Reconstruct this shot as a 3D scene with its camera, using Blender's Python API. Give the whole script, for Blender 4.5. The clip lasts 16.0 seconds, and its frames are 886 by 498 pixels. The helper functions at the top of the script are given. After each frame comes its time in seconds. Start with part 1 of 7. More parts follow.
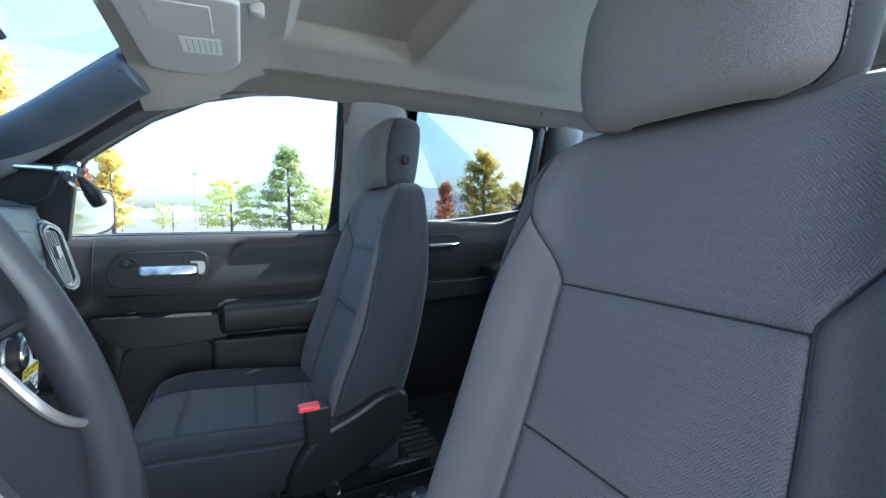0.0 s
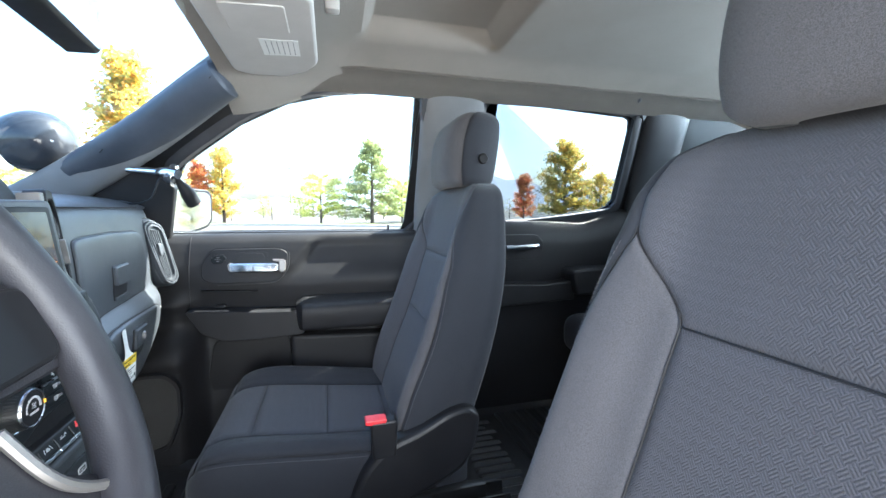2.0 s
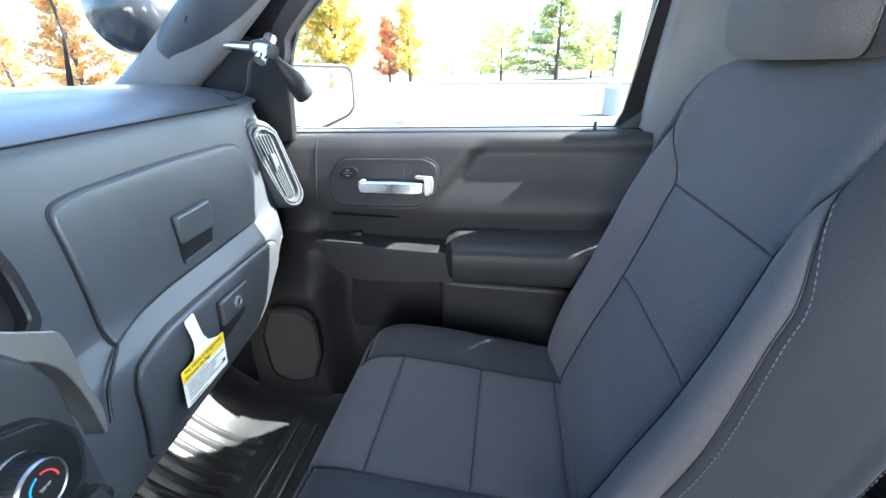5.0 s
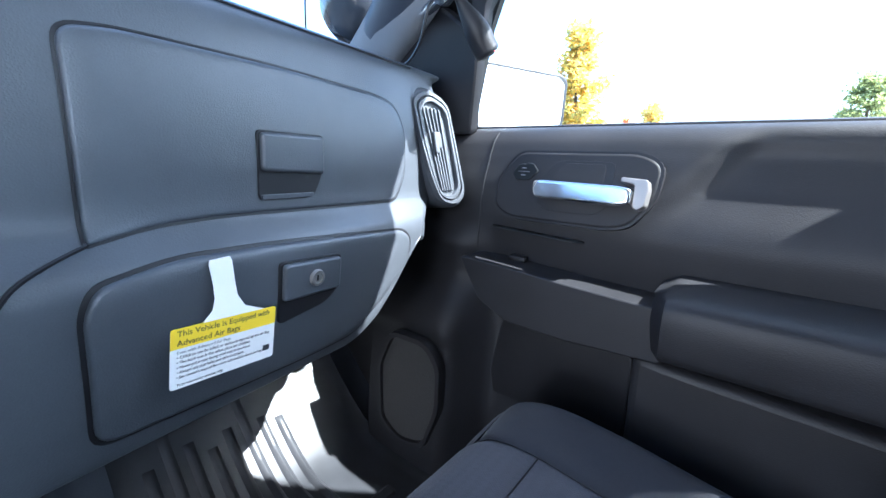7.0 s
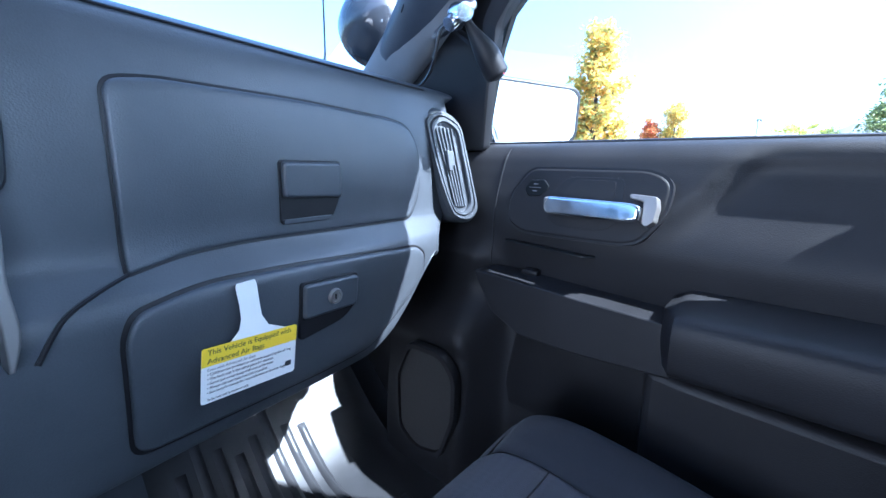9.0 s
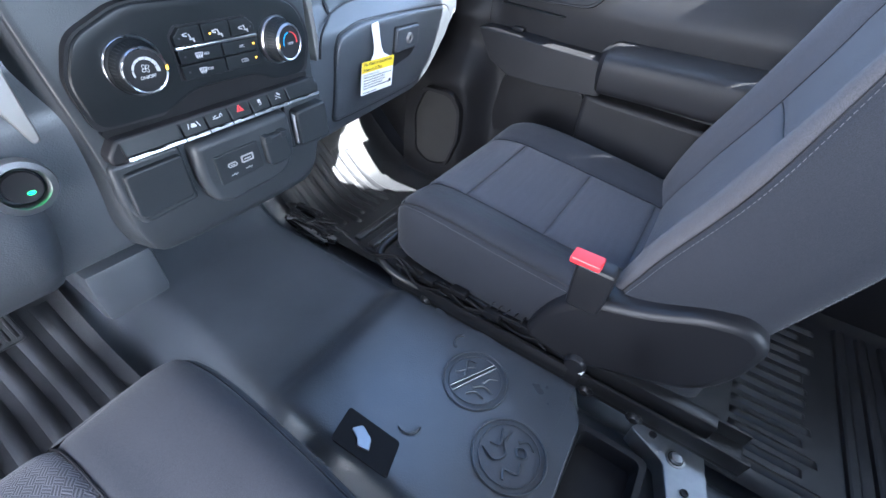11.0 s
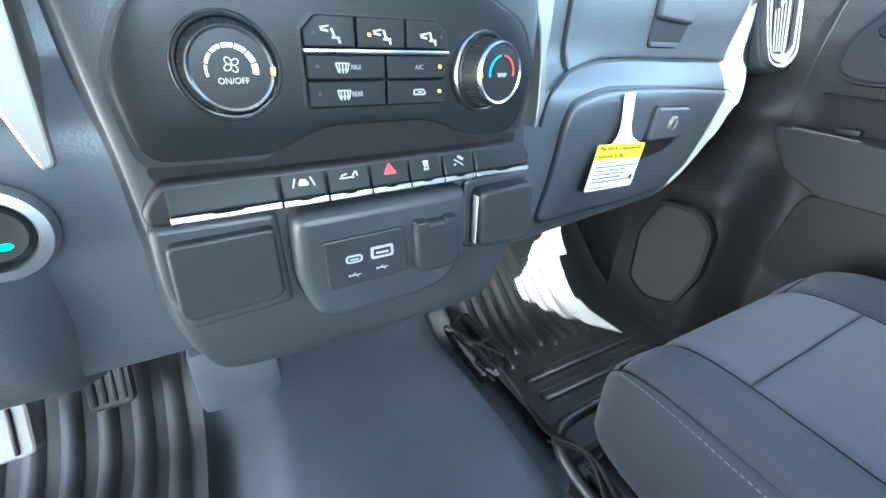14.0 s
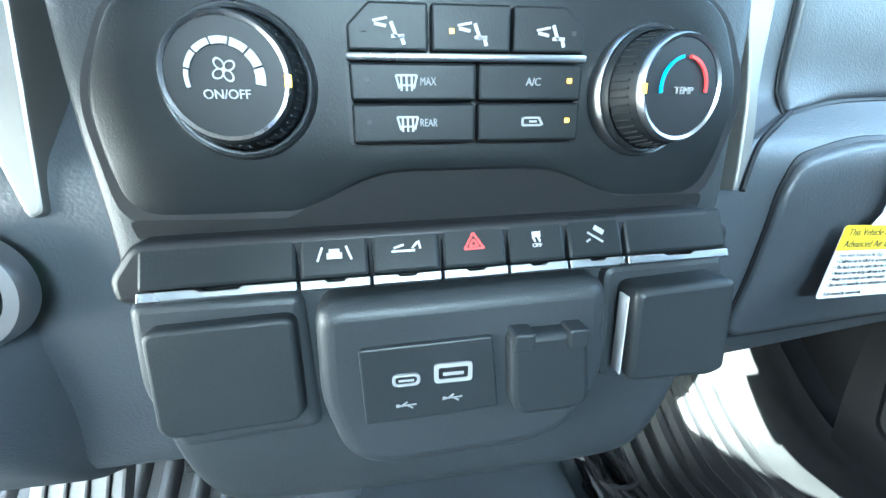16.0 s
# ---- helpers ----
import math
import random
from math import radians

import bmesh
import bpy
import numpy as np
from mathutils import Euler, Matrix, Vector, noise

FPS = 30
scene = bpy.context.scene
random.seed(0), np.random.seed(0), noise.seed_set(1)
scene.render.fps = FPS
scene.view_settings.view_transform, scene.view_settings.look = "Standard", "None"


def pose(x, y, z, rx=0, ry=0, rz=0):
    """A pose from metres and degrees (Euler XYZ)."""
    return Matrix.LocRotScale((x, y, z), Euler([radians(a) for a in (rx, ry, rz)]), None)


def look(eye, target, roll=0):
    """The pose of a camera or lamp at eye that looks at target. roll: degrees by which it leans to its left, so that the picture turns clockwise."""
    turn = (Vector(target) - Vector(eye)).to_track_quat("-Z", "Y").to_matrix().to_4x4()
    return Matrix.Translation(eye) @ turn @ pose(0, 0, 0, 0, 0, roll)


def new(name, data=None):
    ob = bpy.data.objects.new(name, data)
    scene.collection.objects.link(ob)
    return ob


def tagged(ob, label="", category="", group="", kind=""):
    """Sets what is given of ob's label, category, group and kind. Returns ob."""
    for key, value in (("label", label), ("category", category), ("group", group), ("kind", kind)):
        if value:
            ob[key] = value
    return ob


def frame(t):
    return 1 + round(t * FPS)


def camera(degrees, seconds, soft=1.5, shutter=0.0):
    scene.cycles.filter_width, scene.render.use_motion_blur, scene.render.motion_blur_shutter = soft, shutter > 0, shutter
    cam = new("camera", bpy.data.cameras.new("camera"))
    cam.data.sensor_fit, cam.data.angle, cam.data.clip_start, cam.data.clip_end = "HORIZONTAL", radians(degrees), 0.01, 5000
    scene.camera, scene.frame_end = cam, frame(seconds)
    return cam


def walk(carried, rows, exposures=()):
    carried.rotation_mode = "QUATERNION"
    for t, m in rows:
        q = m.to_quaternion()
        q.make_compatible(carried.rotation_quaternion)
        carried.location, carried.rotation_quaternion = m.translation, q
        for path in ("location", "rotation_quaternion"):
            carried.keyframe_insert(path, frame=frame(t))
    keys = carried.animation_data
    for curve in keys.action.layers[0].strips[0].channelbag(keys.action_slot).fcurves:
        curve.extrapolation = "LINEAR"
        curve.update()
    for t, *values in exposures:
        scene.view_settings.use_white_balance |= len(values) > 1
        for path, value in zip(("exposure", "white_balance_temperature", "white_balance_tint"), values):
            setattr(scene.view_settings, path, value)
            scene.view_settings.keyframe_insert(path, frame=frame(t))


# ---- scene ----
import functools

cam = camera(94.7, 16.0)
METRES, EYE, TILT, LEAN, TURN = 2.12, 0.7, -3.5, 0.0, -122.0
PATH = [
    (0, (-0.586, 0.749, 0.701), (1.203, -0.131, 0.542), -0.2),
    (0.5, (-0.553, 0.756, 0.708), (1.189, -0.222, 0.621), -0.1),
    (1, (-0.551, 0.759, 0.71), (1.163, -0.268, 0.63), 0.3),
    (1.5, (-0.544, 0.755, 0.711), (1.21, -0.199, 0.598), 0.4),
    (2, (-0.515, 0.718, 0.726), (1.403, 0.189, 0.529), 0.2),
    (2.5, (-0.369, 0.684, 0.775), (1.596, 0.678, 0.403), -0.3),
    (3, (-0.165, 0.69, 0.788), (1.752, 0.797, 0.228), -0.7),
    (3.2, (-0.082, 0.69, 0.788), (1.797, 0.8, 0.113), -1.2),
    (5.3, (-0.001, 0.707, 0.781), (1.769, 1.066, -0.078), -1.1),
    (5.5, (0.027, 0.714, 0.773), (1.786, 1.261, -0.005), -0.5),
    (6, (0.17, 0.731, 0.633), (1.843, 1.635, 0.015), 1.4),
    (6.5, (0.216, 0.731, 0.584), (1.784, 1.856, 0.059), 2.1),
    (7, (0.21, 0.728, 0.588), (1.741, 1.942, 0.166), 2.2),
    (7.5, (0.205, 0.712, 0.607), (1.722, 1.966, 0.25), 2.4),
    (8, (0.205, 0.708, 0.611), (1.715, 1.976, 0.279), 2.5),
    (8.5, (0.206, 0.709, 0.609), (1.701, 1.991, 0.264), 2.0),
    (9, (0.204, 0.711, 0.609), (1.676, 2.004, 0.205), 1.1),
    (9.5, (0.158, 0.705, 0.625), (1.602, 1.954, 0.029), -0.3),
    (10, (0.016, 0.695, 0.626), (1.443, 1.671, -0.38), 1.3),
    (10.2, (-0.068, 0.657, 0.626), (1.289, 1.575, -0.521), 2.3),
    (12.3, (-0.235, 0.583, 0.724), (1.055, 1.291, -0.63), 5.5),
    (12.5, (-0.234, 0.584, 0.725), (1.053, 1.298, -0.63), 5.9),
    (13, (-0.234, 0.587, 0.722), (1.053, 1.389, -0.582), 6.2),
    (13.5, (-0.153, 0.676, 0.643), (1.012, 1.891, -0.438), 3.8),
    (14, (-0.045, 0.782, 0.542), (0.836, 2.329, -0.368), 1.9),
    (14.5, (0.006, 0.828, 0.52), (0.561, 2.617, -0.18), -0.1),
    (15, (0.016, 0.849, 0.513), (0.372, 2.73, -0.067), -0.5),
    (15.5, (0.012, 0.864, 0.511), (0.315, 2.757, -0.058), -0.3),
    (16, (0.013, 0.867, 0.512), (0.3, 2.762, -0.059), -0.7),
]
EXPOSURES = [(0.0, 3.02, 5050, -3), (0.6, 3.6, 5500, 2), (1.5, 3.6, 5500, 2), (3.0, 3.4, 5500, 0), (5.5, 4.1, 5550, 4), (6.0, 3.6, 5200, 5), (7.0, 3.65, 5000, 6), (9.0, 3.2, 4550, 8), (9.6, 3.3, 4850, 9), (10.2, 3.55, 5250, 9), (12.3, 5.4, 5150, 2), (13.5, 5.4, 5150, -3), (14.2, 4.8, 5200, -6), (16.0, 4.85, 5100, -11)]
walk(cam, [(t, look(eye, target, roll)) for t, eye, target, roll in PATH], EXPOSURES)

# ---------------------------------------------------------------- world, sun
SUN_TRAVEL = Vector((-0.25, 0.85, -1.0)).normalized()
world = bpy.data.worlds.new("sky")
scene.world = world
world.use_nodes = True
wn = world.node_tree
sky = wn.nodes.new("ShaderNodeTexSky")
sky.sky_type = 'NISHITA'
sky.sun_disc = False
sky.sun_elevation = math.asin(-SUN_TRAVEL.z)
sky.sun_rotation = math.atan2(-SUN_TRAVEL.x, -SUN_TRAVEL.y)
sky.dust_density = 4.0
wn.links.new(sky.outputs[0], wn.nodes["Background"].inputs[0])
wn.nodes["Background"].inputs[1].default_value = 0.10
sun = new("sun", bpy.data.lights.new("sun", 'SUN'))
sun.data.energy = 3.4
sun.data.angle = radians(0.53)
sun.data.color = (1.0, 0.88, 0.72)
sun.matrix_world = look(-SUN_TRAVEL * 50, (0, 0, 0))
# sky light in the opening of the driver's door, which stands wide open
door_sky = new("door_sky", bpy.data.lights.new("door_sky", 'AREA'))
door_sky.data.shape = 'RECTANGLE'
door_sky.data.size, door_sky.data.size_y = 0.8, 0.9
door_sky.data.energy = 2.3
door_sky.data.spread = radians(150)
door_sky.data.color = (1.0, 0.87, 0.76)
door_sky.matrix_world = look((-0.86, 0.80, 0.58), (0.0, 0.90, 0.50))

# lamp added at the rear window to brighten the dash, in place of sky
back_fill = new("back_fill", bpy.data.lights.new("back_fill", 'AREA'))
back_fill.data.shape = 'RECTANGLE'
back_fill.data.size, back_fill.data.size_y = 1.25, 0.28
back_fill.data.energy = 3.2
back_fill.data.spread = radians(110)
back_fill.data.color = (0.93, 0.97, 1.0)
back_fill.matrix_world = look((0.05, -0.94, 0.94), (0.15, 1.0, 0.50))


# ---------------------------------------------------------------- materials
def shader(name):
    m = bpy.data.materials.new(name)
    m.use_nodes = True
    nt = m.node_tree
    return m, nt, nt.nodes["Principled BSDF"]


def link_bump(nt, b, height, strength, dist):
    bump = nt.nodes.new("ShaderNodeBump")
    bump.inputs["Strength"].default_value = strength
    bump.inputs["Distance"].default_value = dist
    nt.links.new(height, bump.inputs["Height"])
    nt.links.new(bump.outputs[0], b.inputs["Normal"])
    return bump


def coords(nt, scale=(1, 1, 1), rot=(0, 0, 0)):
    tc = nt.nodes.new("ShaderNodeTexCoord")
    mp = nt.nodes.new("ShaderNodeMapping")
    mp.inputs["Scale"].default_value = scale
    mp.inputs["Rotation"].default_value = rot
    nt.links.new(tc.outputs["Object"], mp.inputs["Vector"])
    return mp.outputs[0]


def tex_noise(nt, vec, scale, detail=3.0, rough=0.5):
    n = nt.nodes.new("ShaderNodeTexNoise")
    n.inputs["Scale"].default_value, n.inputs["Detail"].default_value, n.inputs["Roughness"].default_value = scale, detail, rough
    nt.links.new(vec, n.inputs["Vector"])
    return n.outputs["Fac"]


def maprange(nt, fac, a, b, c, d):
    n = nt.nodes.new("ShaderNodeMapRange")
    for i, v in enumerate((a, b, c, d)):
        n.inputs[i + 1].default_value = v
    nt.links.new(fac, n.inputs[0])
    return n.outputs[0]


def blend(nt, fac, a, b, mode='MIX'):
    n = nt.nodes.new("ShaderNodeMix")
    n.data_type, n.blend_type = 'RGBA', mode
    for sock, v in ((n.inputs[0], fac), (n.inputs[6], a), (n.inputs[7], b)):
        if isinstance(v, (int, float)):
            sock.default_value = v
        elif isinstance(v, tuple):
            sock.default_value = (*v, 1) if len(v) == 3 else v
        else:
            nt.links.new(v, sock)
    return n.outputs[2]


def calc(nt, op, a, b=None):
    n = nt.nodes.new("ShaderNodeMath")
    n.operation = op
    for i, v in enumerate((a, b)):
        if v is None:
            continue
        if isinstance(v, (int, float)):
            n.inputs[i].default_value = v
        else:
            nt.links.new(v, n.inputs[i])
    return n.outputs[0]


def plastic(name, col, rough=0.5, grain=700.0, bump=0.25, var=0.25, spec=0.5):
    """Moulded plastic with a leather-like grain, faint dust and uneven gloss."""
    m, nt, b = shader(name)
    v = coords(nt)
    big = tex_noise(nt, v, 9.0, 4.0, 0.6)
    fine = tex_noise(nt, v, 900.0, 2.0)
    c = blend(nt, maprange(nt, big, 0.3, 0.7, 0, 1), tuple(x * (1 - var) for x in col), tuple(min(1, x * (1 + var)) for x in col))
    c = blend(nt, maprange(nt, fine, 0.35, 0.65, 0.0, 0.12), c, tuple(x * 1.8 for x in col))
    nt.links.new(c, b.inputs["Base Color"])
    nt.links.new(maprange(nt, big, 0.25, 0.75, rough - 0.07, rough + 0.08), b.inputs["Roughness"])
    b.inputs["Specular IOR Level"].default_value = spec
    if grain:
        vo = nt.nodes.new("ShaderNodeTexVoronoi")
        vo.feature = 'SMOOTH_F1'
        vo.inputs["Scale"].default_value = grain
        nt.links.new(v, vo.inputs["Vector"])
        h = calc(nt, 'ADD', vo.outputs["Distance"], calc(nt, 'MULTIPLY', fine, 0.5))
        link_bump(nt, b, h, bump, 0.0006)
    return m


def fabric(name, col, pattern=0.0, thread=1500.0):
    """Woven seat cloth; pattern: how strongly a lattice of small diagonal lozenges stands out."""
    m, nt, b = shader(name)
    v = coords(nt)
    big = tex_noise(nt, v, 6.0, 4.0, 0.6)
    speck = tex_noise(nt, v, thread, 2.0, 0.7)
    c = blend(nt, maprange(nt, big, 0.3, 0.7, 0, 1), tuple(x * 0.85 for x in col), tuple(x * 1.12 for x in col))
    c = blend(nt, maprange(nt, speck, 0.35, 0.7, 0.0, 0.8), c, tuple(x * 2.1 for x in col))
    b.inputs["Roughness"].default_value = 0.88
    b.inputs["Specular IOR Level"].default_value = 0.25
    b.inputs["Sheen Weight"].default_value = 0.10
    b.inputs["Sheen Roughness"].default_value = 0.5
    h = speck
    if pattern:
        sep = nt.nodes.new("ShaderNodeSeparateXYZ")
        nt.links.new(v, sep.inputs[0])
        xx = sep.outputs[0]
        ll = calc(nt, 'ADD', calc(nt, 'MULTIPLY', sep.outputs[1], 0.9), calc(nt, 'MULTIPLY', sep.outputs[2], -1.0))
        p = calc(nt, 'ADD', calc(nt, 'MULTIPLY', xx, 125.0), calc(nt, 'MULTIPLY', ll, 82.0))
        q = calc(nt, 'SUBTRACT', calc(nt, 'MULTIPLY', xx, 125.0), calc(nt, 'MULTIPLY', ll, 82.0))
        chk = calc(nt, 'GREATER_THAN', calc(nt, 'MULTIPLY', calc(nt, 'SINE', calc(nt, 'MULTIPLY', p, 3.1416)), calc(nt, 'SINE', calc(nt, 'MULTIPLY', q, 3.1416))), 0.0)
        la = calc(nt, 'SINE', calc(nt, 'MULTIPLY', p, 18.85))
        lb = calc(nt, 'SINE', calc(nt, 'MULTIPLY', q, 18.85))
        mixl = calc(nt, 'ADD', calc(nt, 'MULTIPLY', chk, la), calc(nt, 'MULTIPLY', calc(nt, 'SUBTRACT', 1.0, chk), lb))
        line = maprange(nt, mixl, -1, 1, 0, 1)
        c = blend(nt, calc(nt, 'MULTIPLY', line, pattern), c, tuple(x * 0.5 for x in col))
        c = blend(nt, calc(nt, 'MULTIPLY', chk, 0.2 * pattern), c, tuple(x * 1.6 for x in col))
        h = calc(nt, 'ADD', calc(nt, 'MULTIPLY', line, 0.8), calc(nt, 'MULTIPLY', speck, 0.6))
    nt.links.new(c, b.inputs["Base Color"])
    link_bump(nt, b, h, 0.5, 0.0006)
    return m


def plain(name, col, rough=0.5, metal=0.0, emit=0.0, var=0.12, scale=40.0):
    m, nt, b = shader(name)
    v = coords(nt)
    n = tex_noise(nt, v, scale, 4.0, 0.6)
    c = blend(nt, n, tuple(x * (1 - var) for x in col), tuple(min(1.0, x * (1 + var)) for x in col))
    nt.links.new(c, b.inputs["Base Color"])
    nt.links.new(maprange(nt, n, 0.3, 0.7, max(0.02, rough - 0.06), min(1, rough + 0.08)), b.inputs["Roughness"])
    b.inputs["Metallic"].default_value = metal
    if emit:
        nt.links.new(c, b.inputs["Emission Color"])
        b.inputs["Emission Strength"].default_value = emit
    return m


# dash tone lightened: the stronger light it gets is painted in
DASH = plastic("dash_plastic_lit", (0.056, 0.062, 0.072), 0.40, 750.0, 0.28, 0.18, 0.55)
DASHTOP = plastic("dash_top_plastic", (0.085, 0.096, 0.12), 0.45, 700.0, 0.35, 0.2, 0.7)
# much the same plastic, darkened: the door's shade is painted in
DOOR = plastic("door_plastic_shaded", (0.015, 0.015, 0.017), 0.52, 800.0, 0.35, 0.2, 0.3)
BLACK = plastic("black_plastic", (0.012, 0.012, 0.0138), 0.45, 0, 0, 0.25, 0.3)
STACKP = plastic("console_plastic", (0.0095, 0.011, 0.0125), 0.38, 1600.0, 0.09, 0.15, 0.2)
PADP = plastic("console_pad_rubber", (0.018, 0.0205, 0.0235), 0.46, 1400.0, 0.12, 0.15, 0.3)
CONSOLE = plastic("console_body_plastic", (0.028, 0.031, 0.035), 0.42, 1200.0, 0.16, 0.15, 0.32)
GREYP = plastic("pillar_plastic", (0.15, 0.152, 0.157), 0.6, 600.0, 0.25, 0.12)
DARKPIL = plastic("dark_pillar_plastic", (0.03, 0.032, 0.038), 0.5, 600.0, 0.25)
LINER = fabric("headliner_felt", (0.178, 0.160, 0.142), 0.0, 1100.0)
VISORM = plastic("visor_vinyl", (0.47, 0.45, 0.43), 0.75, 500.0, 0.2, 0.08)
# shade painted in: darker copy of the cloth for sides and cushion bolsters
CLOTH = fabric("seat_cloth_shaded", (0.0165, 0.0178, 0.0225), 0.0)
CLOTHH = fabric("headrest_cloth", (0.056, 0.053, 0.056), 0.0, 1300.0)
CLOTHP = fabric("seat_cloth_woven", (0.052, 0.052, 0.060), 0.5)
# light painted in: the cloth again, lighter as if lit through the door
CLOTH_LIT = fabric("seat_cloth_lit", (0.050, 0.049, 0.054), 0.0, 1200.0)
VINYL = plastic("floor_vinyl", (0.046, 0.052, 0.062), 0.33, 520.0, 0.42, 0.2, 0.9)
# for wires, and for flat sheets painted as the shade in recesses
WIRE_SHADE = plastic("wire_sheath_and_shade", (0.008, 0.008, 0.009), 0.6, 900.0, 0.1, 0.15, 0.15)
RUBBER = plastic("mat_rubber", (0.026, 0.027, 0.030), 0.40, 900.0, 0.3, 0.3, 0.6)
CHROME = plain("chrome", (0.82, 0.83, 0.85), 0.13, 1.0)
BRUSHED = plain("brushed_chrome", (0.42, 0.43, 0.45), 0.26, 1.0, var=0.03, scale=6.0)
SATIN = plain("satin_silver", (0.25, 0.24, 0.232), 0.40, 0.6)
STEEL = plain("painted_steel", (0.016, 0.016, 0.017), 0.35, 0.3)
BARE = plain("bare_galvanised_steel", (0.30, 0.315, 0.33), 0.36, 0.9, var=0.3)
RED = plain("red_button_plastic", (0.62, 0.03, 0.04), 0.4)
WHITEINK = plain("white_print", (0.40, 0.40, 0.41), 0.6)
GREYINK = plain("grey_print", (0.26, 0.26, 0.27), 0.6)
DARKINK = plain("dark_print", (0.03, 0.03, 0.035), 0.7)
AMBER = plain("amber_lamp", (1.0, 0.42, 0.03), 0.4, 0, 0.25)
REDINK = plain("red_print", (0.7, 0.05, 0.05), 0.5)
BLUEINK = plain("blue_print", (0.05, 0.35, 0.7), 0.5)
PAPER = plain("tag_paper", (0.8, 0.8, 0.79), 0.7, var=0.04)
YELLOW = plain("yellow_print", (0.85, 0.62, 0.02), 0.6, var=0.04)
GREENLED = plain("green_lamp", (0.1, 0.9, 0.2), 0.4, 0, 0.2)
THREAD = plain("grey_thread", (0.10, 0.10, 0.11), 0.9)


# ---------------------------------------------------------------- mesh helpers
def thing(name, at, label, category, group="", kind=""):
    e = new(name)
    e.location = at
    e.empty_display_size = 0.05
    return tagged(e, label, category, group, kind)


def root_of(ob):
    while ob.parent:
        ob = ob.parent
    return ob


def finish(bm, mat, name, smooth=True, angle=40):
    bmesh.ops.recalc_face_normals(bm, faces=bm.faces)
    lim = radians(angle)
    for f in bm.faces:
        f.smooth = smooth and len(f.verts) < 5
    for e in bm.edges:
        if len(e.link_faces) == 2 and e.calc_face_angle(0) > lim:
            e.smooth = False
    me = bpy.data.meshes.new(name)
    bm.to_mesh(me)
    bm.free()
    for one in mat if isinstance(mat, (list, tuple)) else (mat,):
        me.materials.append(one)
    return me


def part(name, bm, mat, parent, label="", smooth=True, angle=40):
    """Links a bmesh, drawn in the place's own coordinates, as one mesh under a thing or a part."""
    bmesh.ops.translate(bm, verts=bm.verts, vec=-root_of(parent).location)
    ob = new(name, finish(bm, mat, name, smooth, angle))
    ob.parent = parent
    return tagged(ob, label)


def solo(name, bm, mat, label, category="", group="", kind="", smooth=True, angle=40):
    """A thing or a piece of the setting of one mesh."""
    return tagged(new(name, finish(bm, mat, name, smooth, angle)), label, category, group, kind)


def cr(p0, p1, p2, p3, t):
    return 0.5 * ((2 * p1) + (p2 - p0) * t + (2 * p0 - 5 * p1 + 4 * p2 - p3) * t * t + (3 * p1 - p0 - 3 * p2 + p3) * t ** 3)


def spline(pts, n, closed=False):
    """n+1 points (closed: n) of a smooth line through pts."""
    P = [np.array(p, float) for p in pts]
    k = len(P)
    out = []
    for i in range(n + (0 if closed else 1)):
        s = i / n * (k if closed else k - 1)
        j = min(int(s), k - 1 if closed else k - 2)
        t = s - j
        if closed:
            a, b, c, d = (P[(j + m) % k] for m in (-1, 0, 1, 2))
        else:
            a, b, c, d = (P[min(max(j + m, 0), k - 1)] for m in (-1, 0, 1, 2))
        out.append(cr(a, b, c, d, t))
    return out


def sheet(fn, nu, nv, wrap=False, caps=""):
    """A grid mesh through fn(u, v), u and v from 0 to 1; caps: close its ends across u or v."""
    bm = bmesh.new()
    rows = [[bm.verts.new(fn(i / nu, j / nv)) for i in range(nu if wrap else nu + 1)] for j in range(nv + 1)]
    for j in range(nv):
        for i in range(nu):
            k = (i + 1) % nu if wrap else i + 1
            bm.faces.new((rows[j][i], rows[j][k], rows[j + 1][k], rows[j + 1][i]))
    if "u" in caps:
        bm.faces.new([r[0] for r in rows])
        bm.faces.new([r[-1] for r in rows])
    if "v" in caps:
        bm.faces.new(rows[0])
        bm.faces.new(rows[-1])
    return bm


def solid(fn, nu, nv, thick):
    """A sheet with thickness, laid off along its normals."""
    bm = sheet(fn, nu, nv)
    bmesh.ops.recalc_face_normals(bm, faces=bm.faces)
    bmesh.ops.solidify(bm, geom=bm.faces, thickness=thick)
    return bm


def pillow(surf, at, nu, nv, dip=0.004, edge=0.012):
    """A padded panel on the surface surf(a, v): at(s, t) gives a and v; its rim dips into a seam."""
    def fn(s, t):
        a, v = at(s, t)
        p = Vector(surf(a, v))
        e = 1e-3
        du = Vector(surf(a + e, v)) - Vector(surf(a - e, v))
        dv = Vector(surf(a, v + e)) - Vector(surf(a, v - e))
        n = du.cross(dv)
        if n.length < 1e-12:
            return p
        n.normalize()
        q = []
        for s2, t2 in ((0, t), (1, t), (s, 0), (s, 1)):
            q.append((Vector(surf(*at(s2, t2))) - p).length)
        d = min(q)
        k = 1 - min(1, d / edge)
        return p - n * (1.0 if surf in OUTWARD else SIDE[0]) * dip * k * k
    def grade(i):
        return 0.5 - 0.5 * math.cos(math.pi * i)
    return sheet(lambda u, v: fn(0.5 * u + 0.5 * grade(u), 0.5 * v + 0.5 * grade(v)), nu, nv)


SIDE = [1.0]
OUTWARD = []


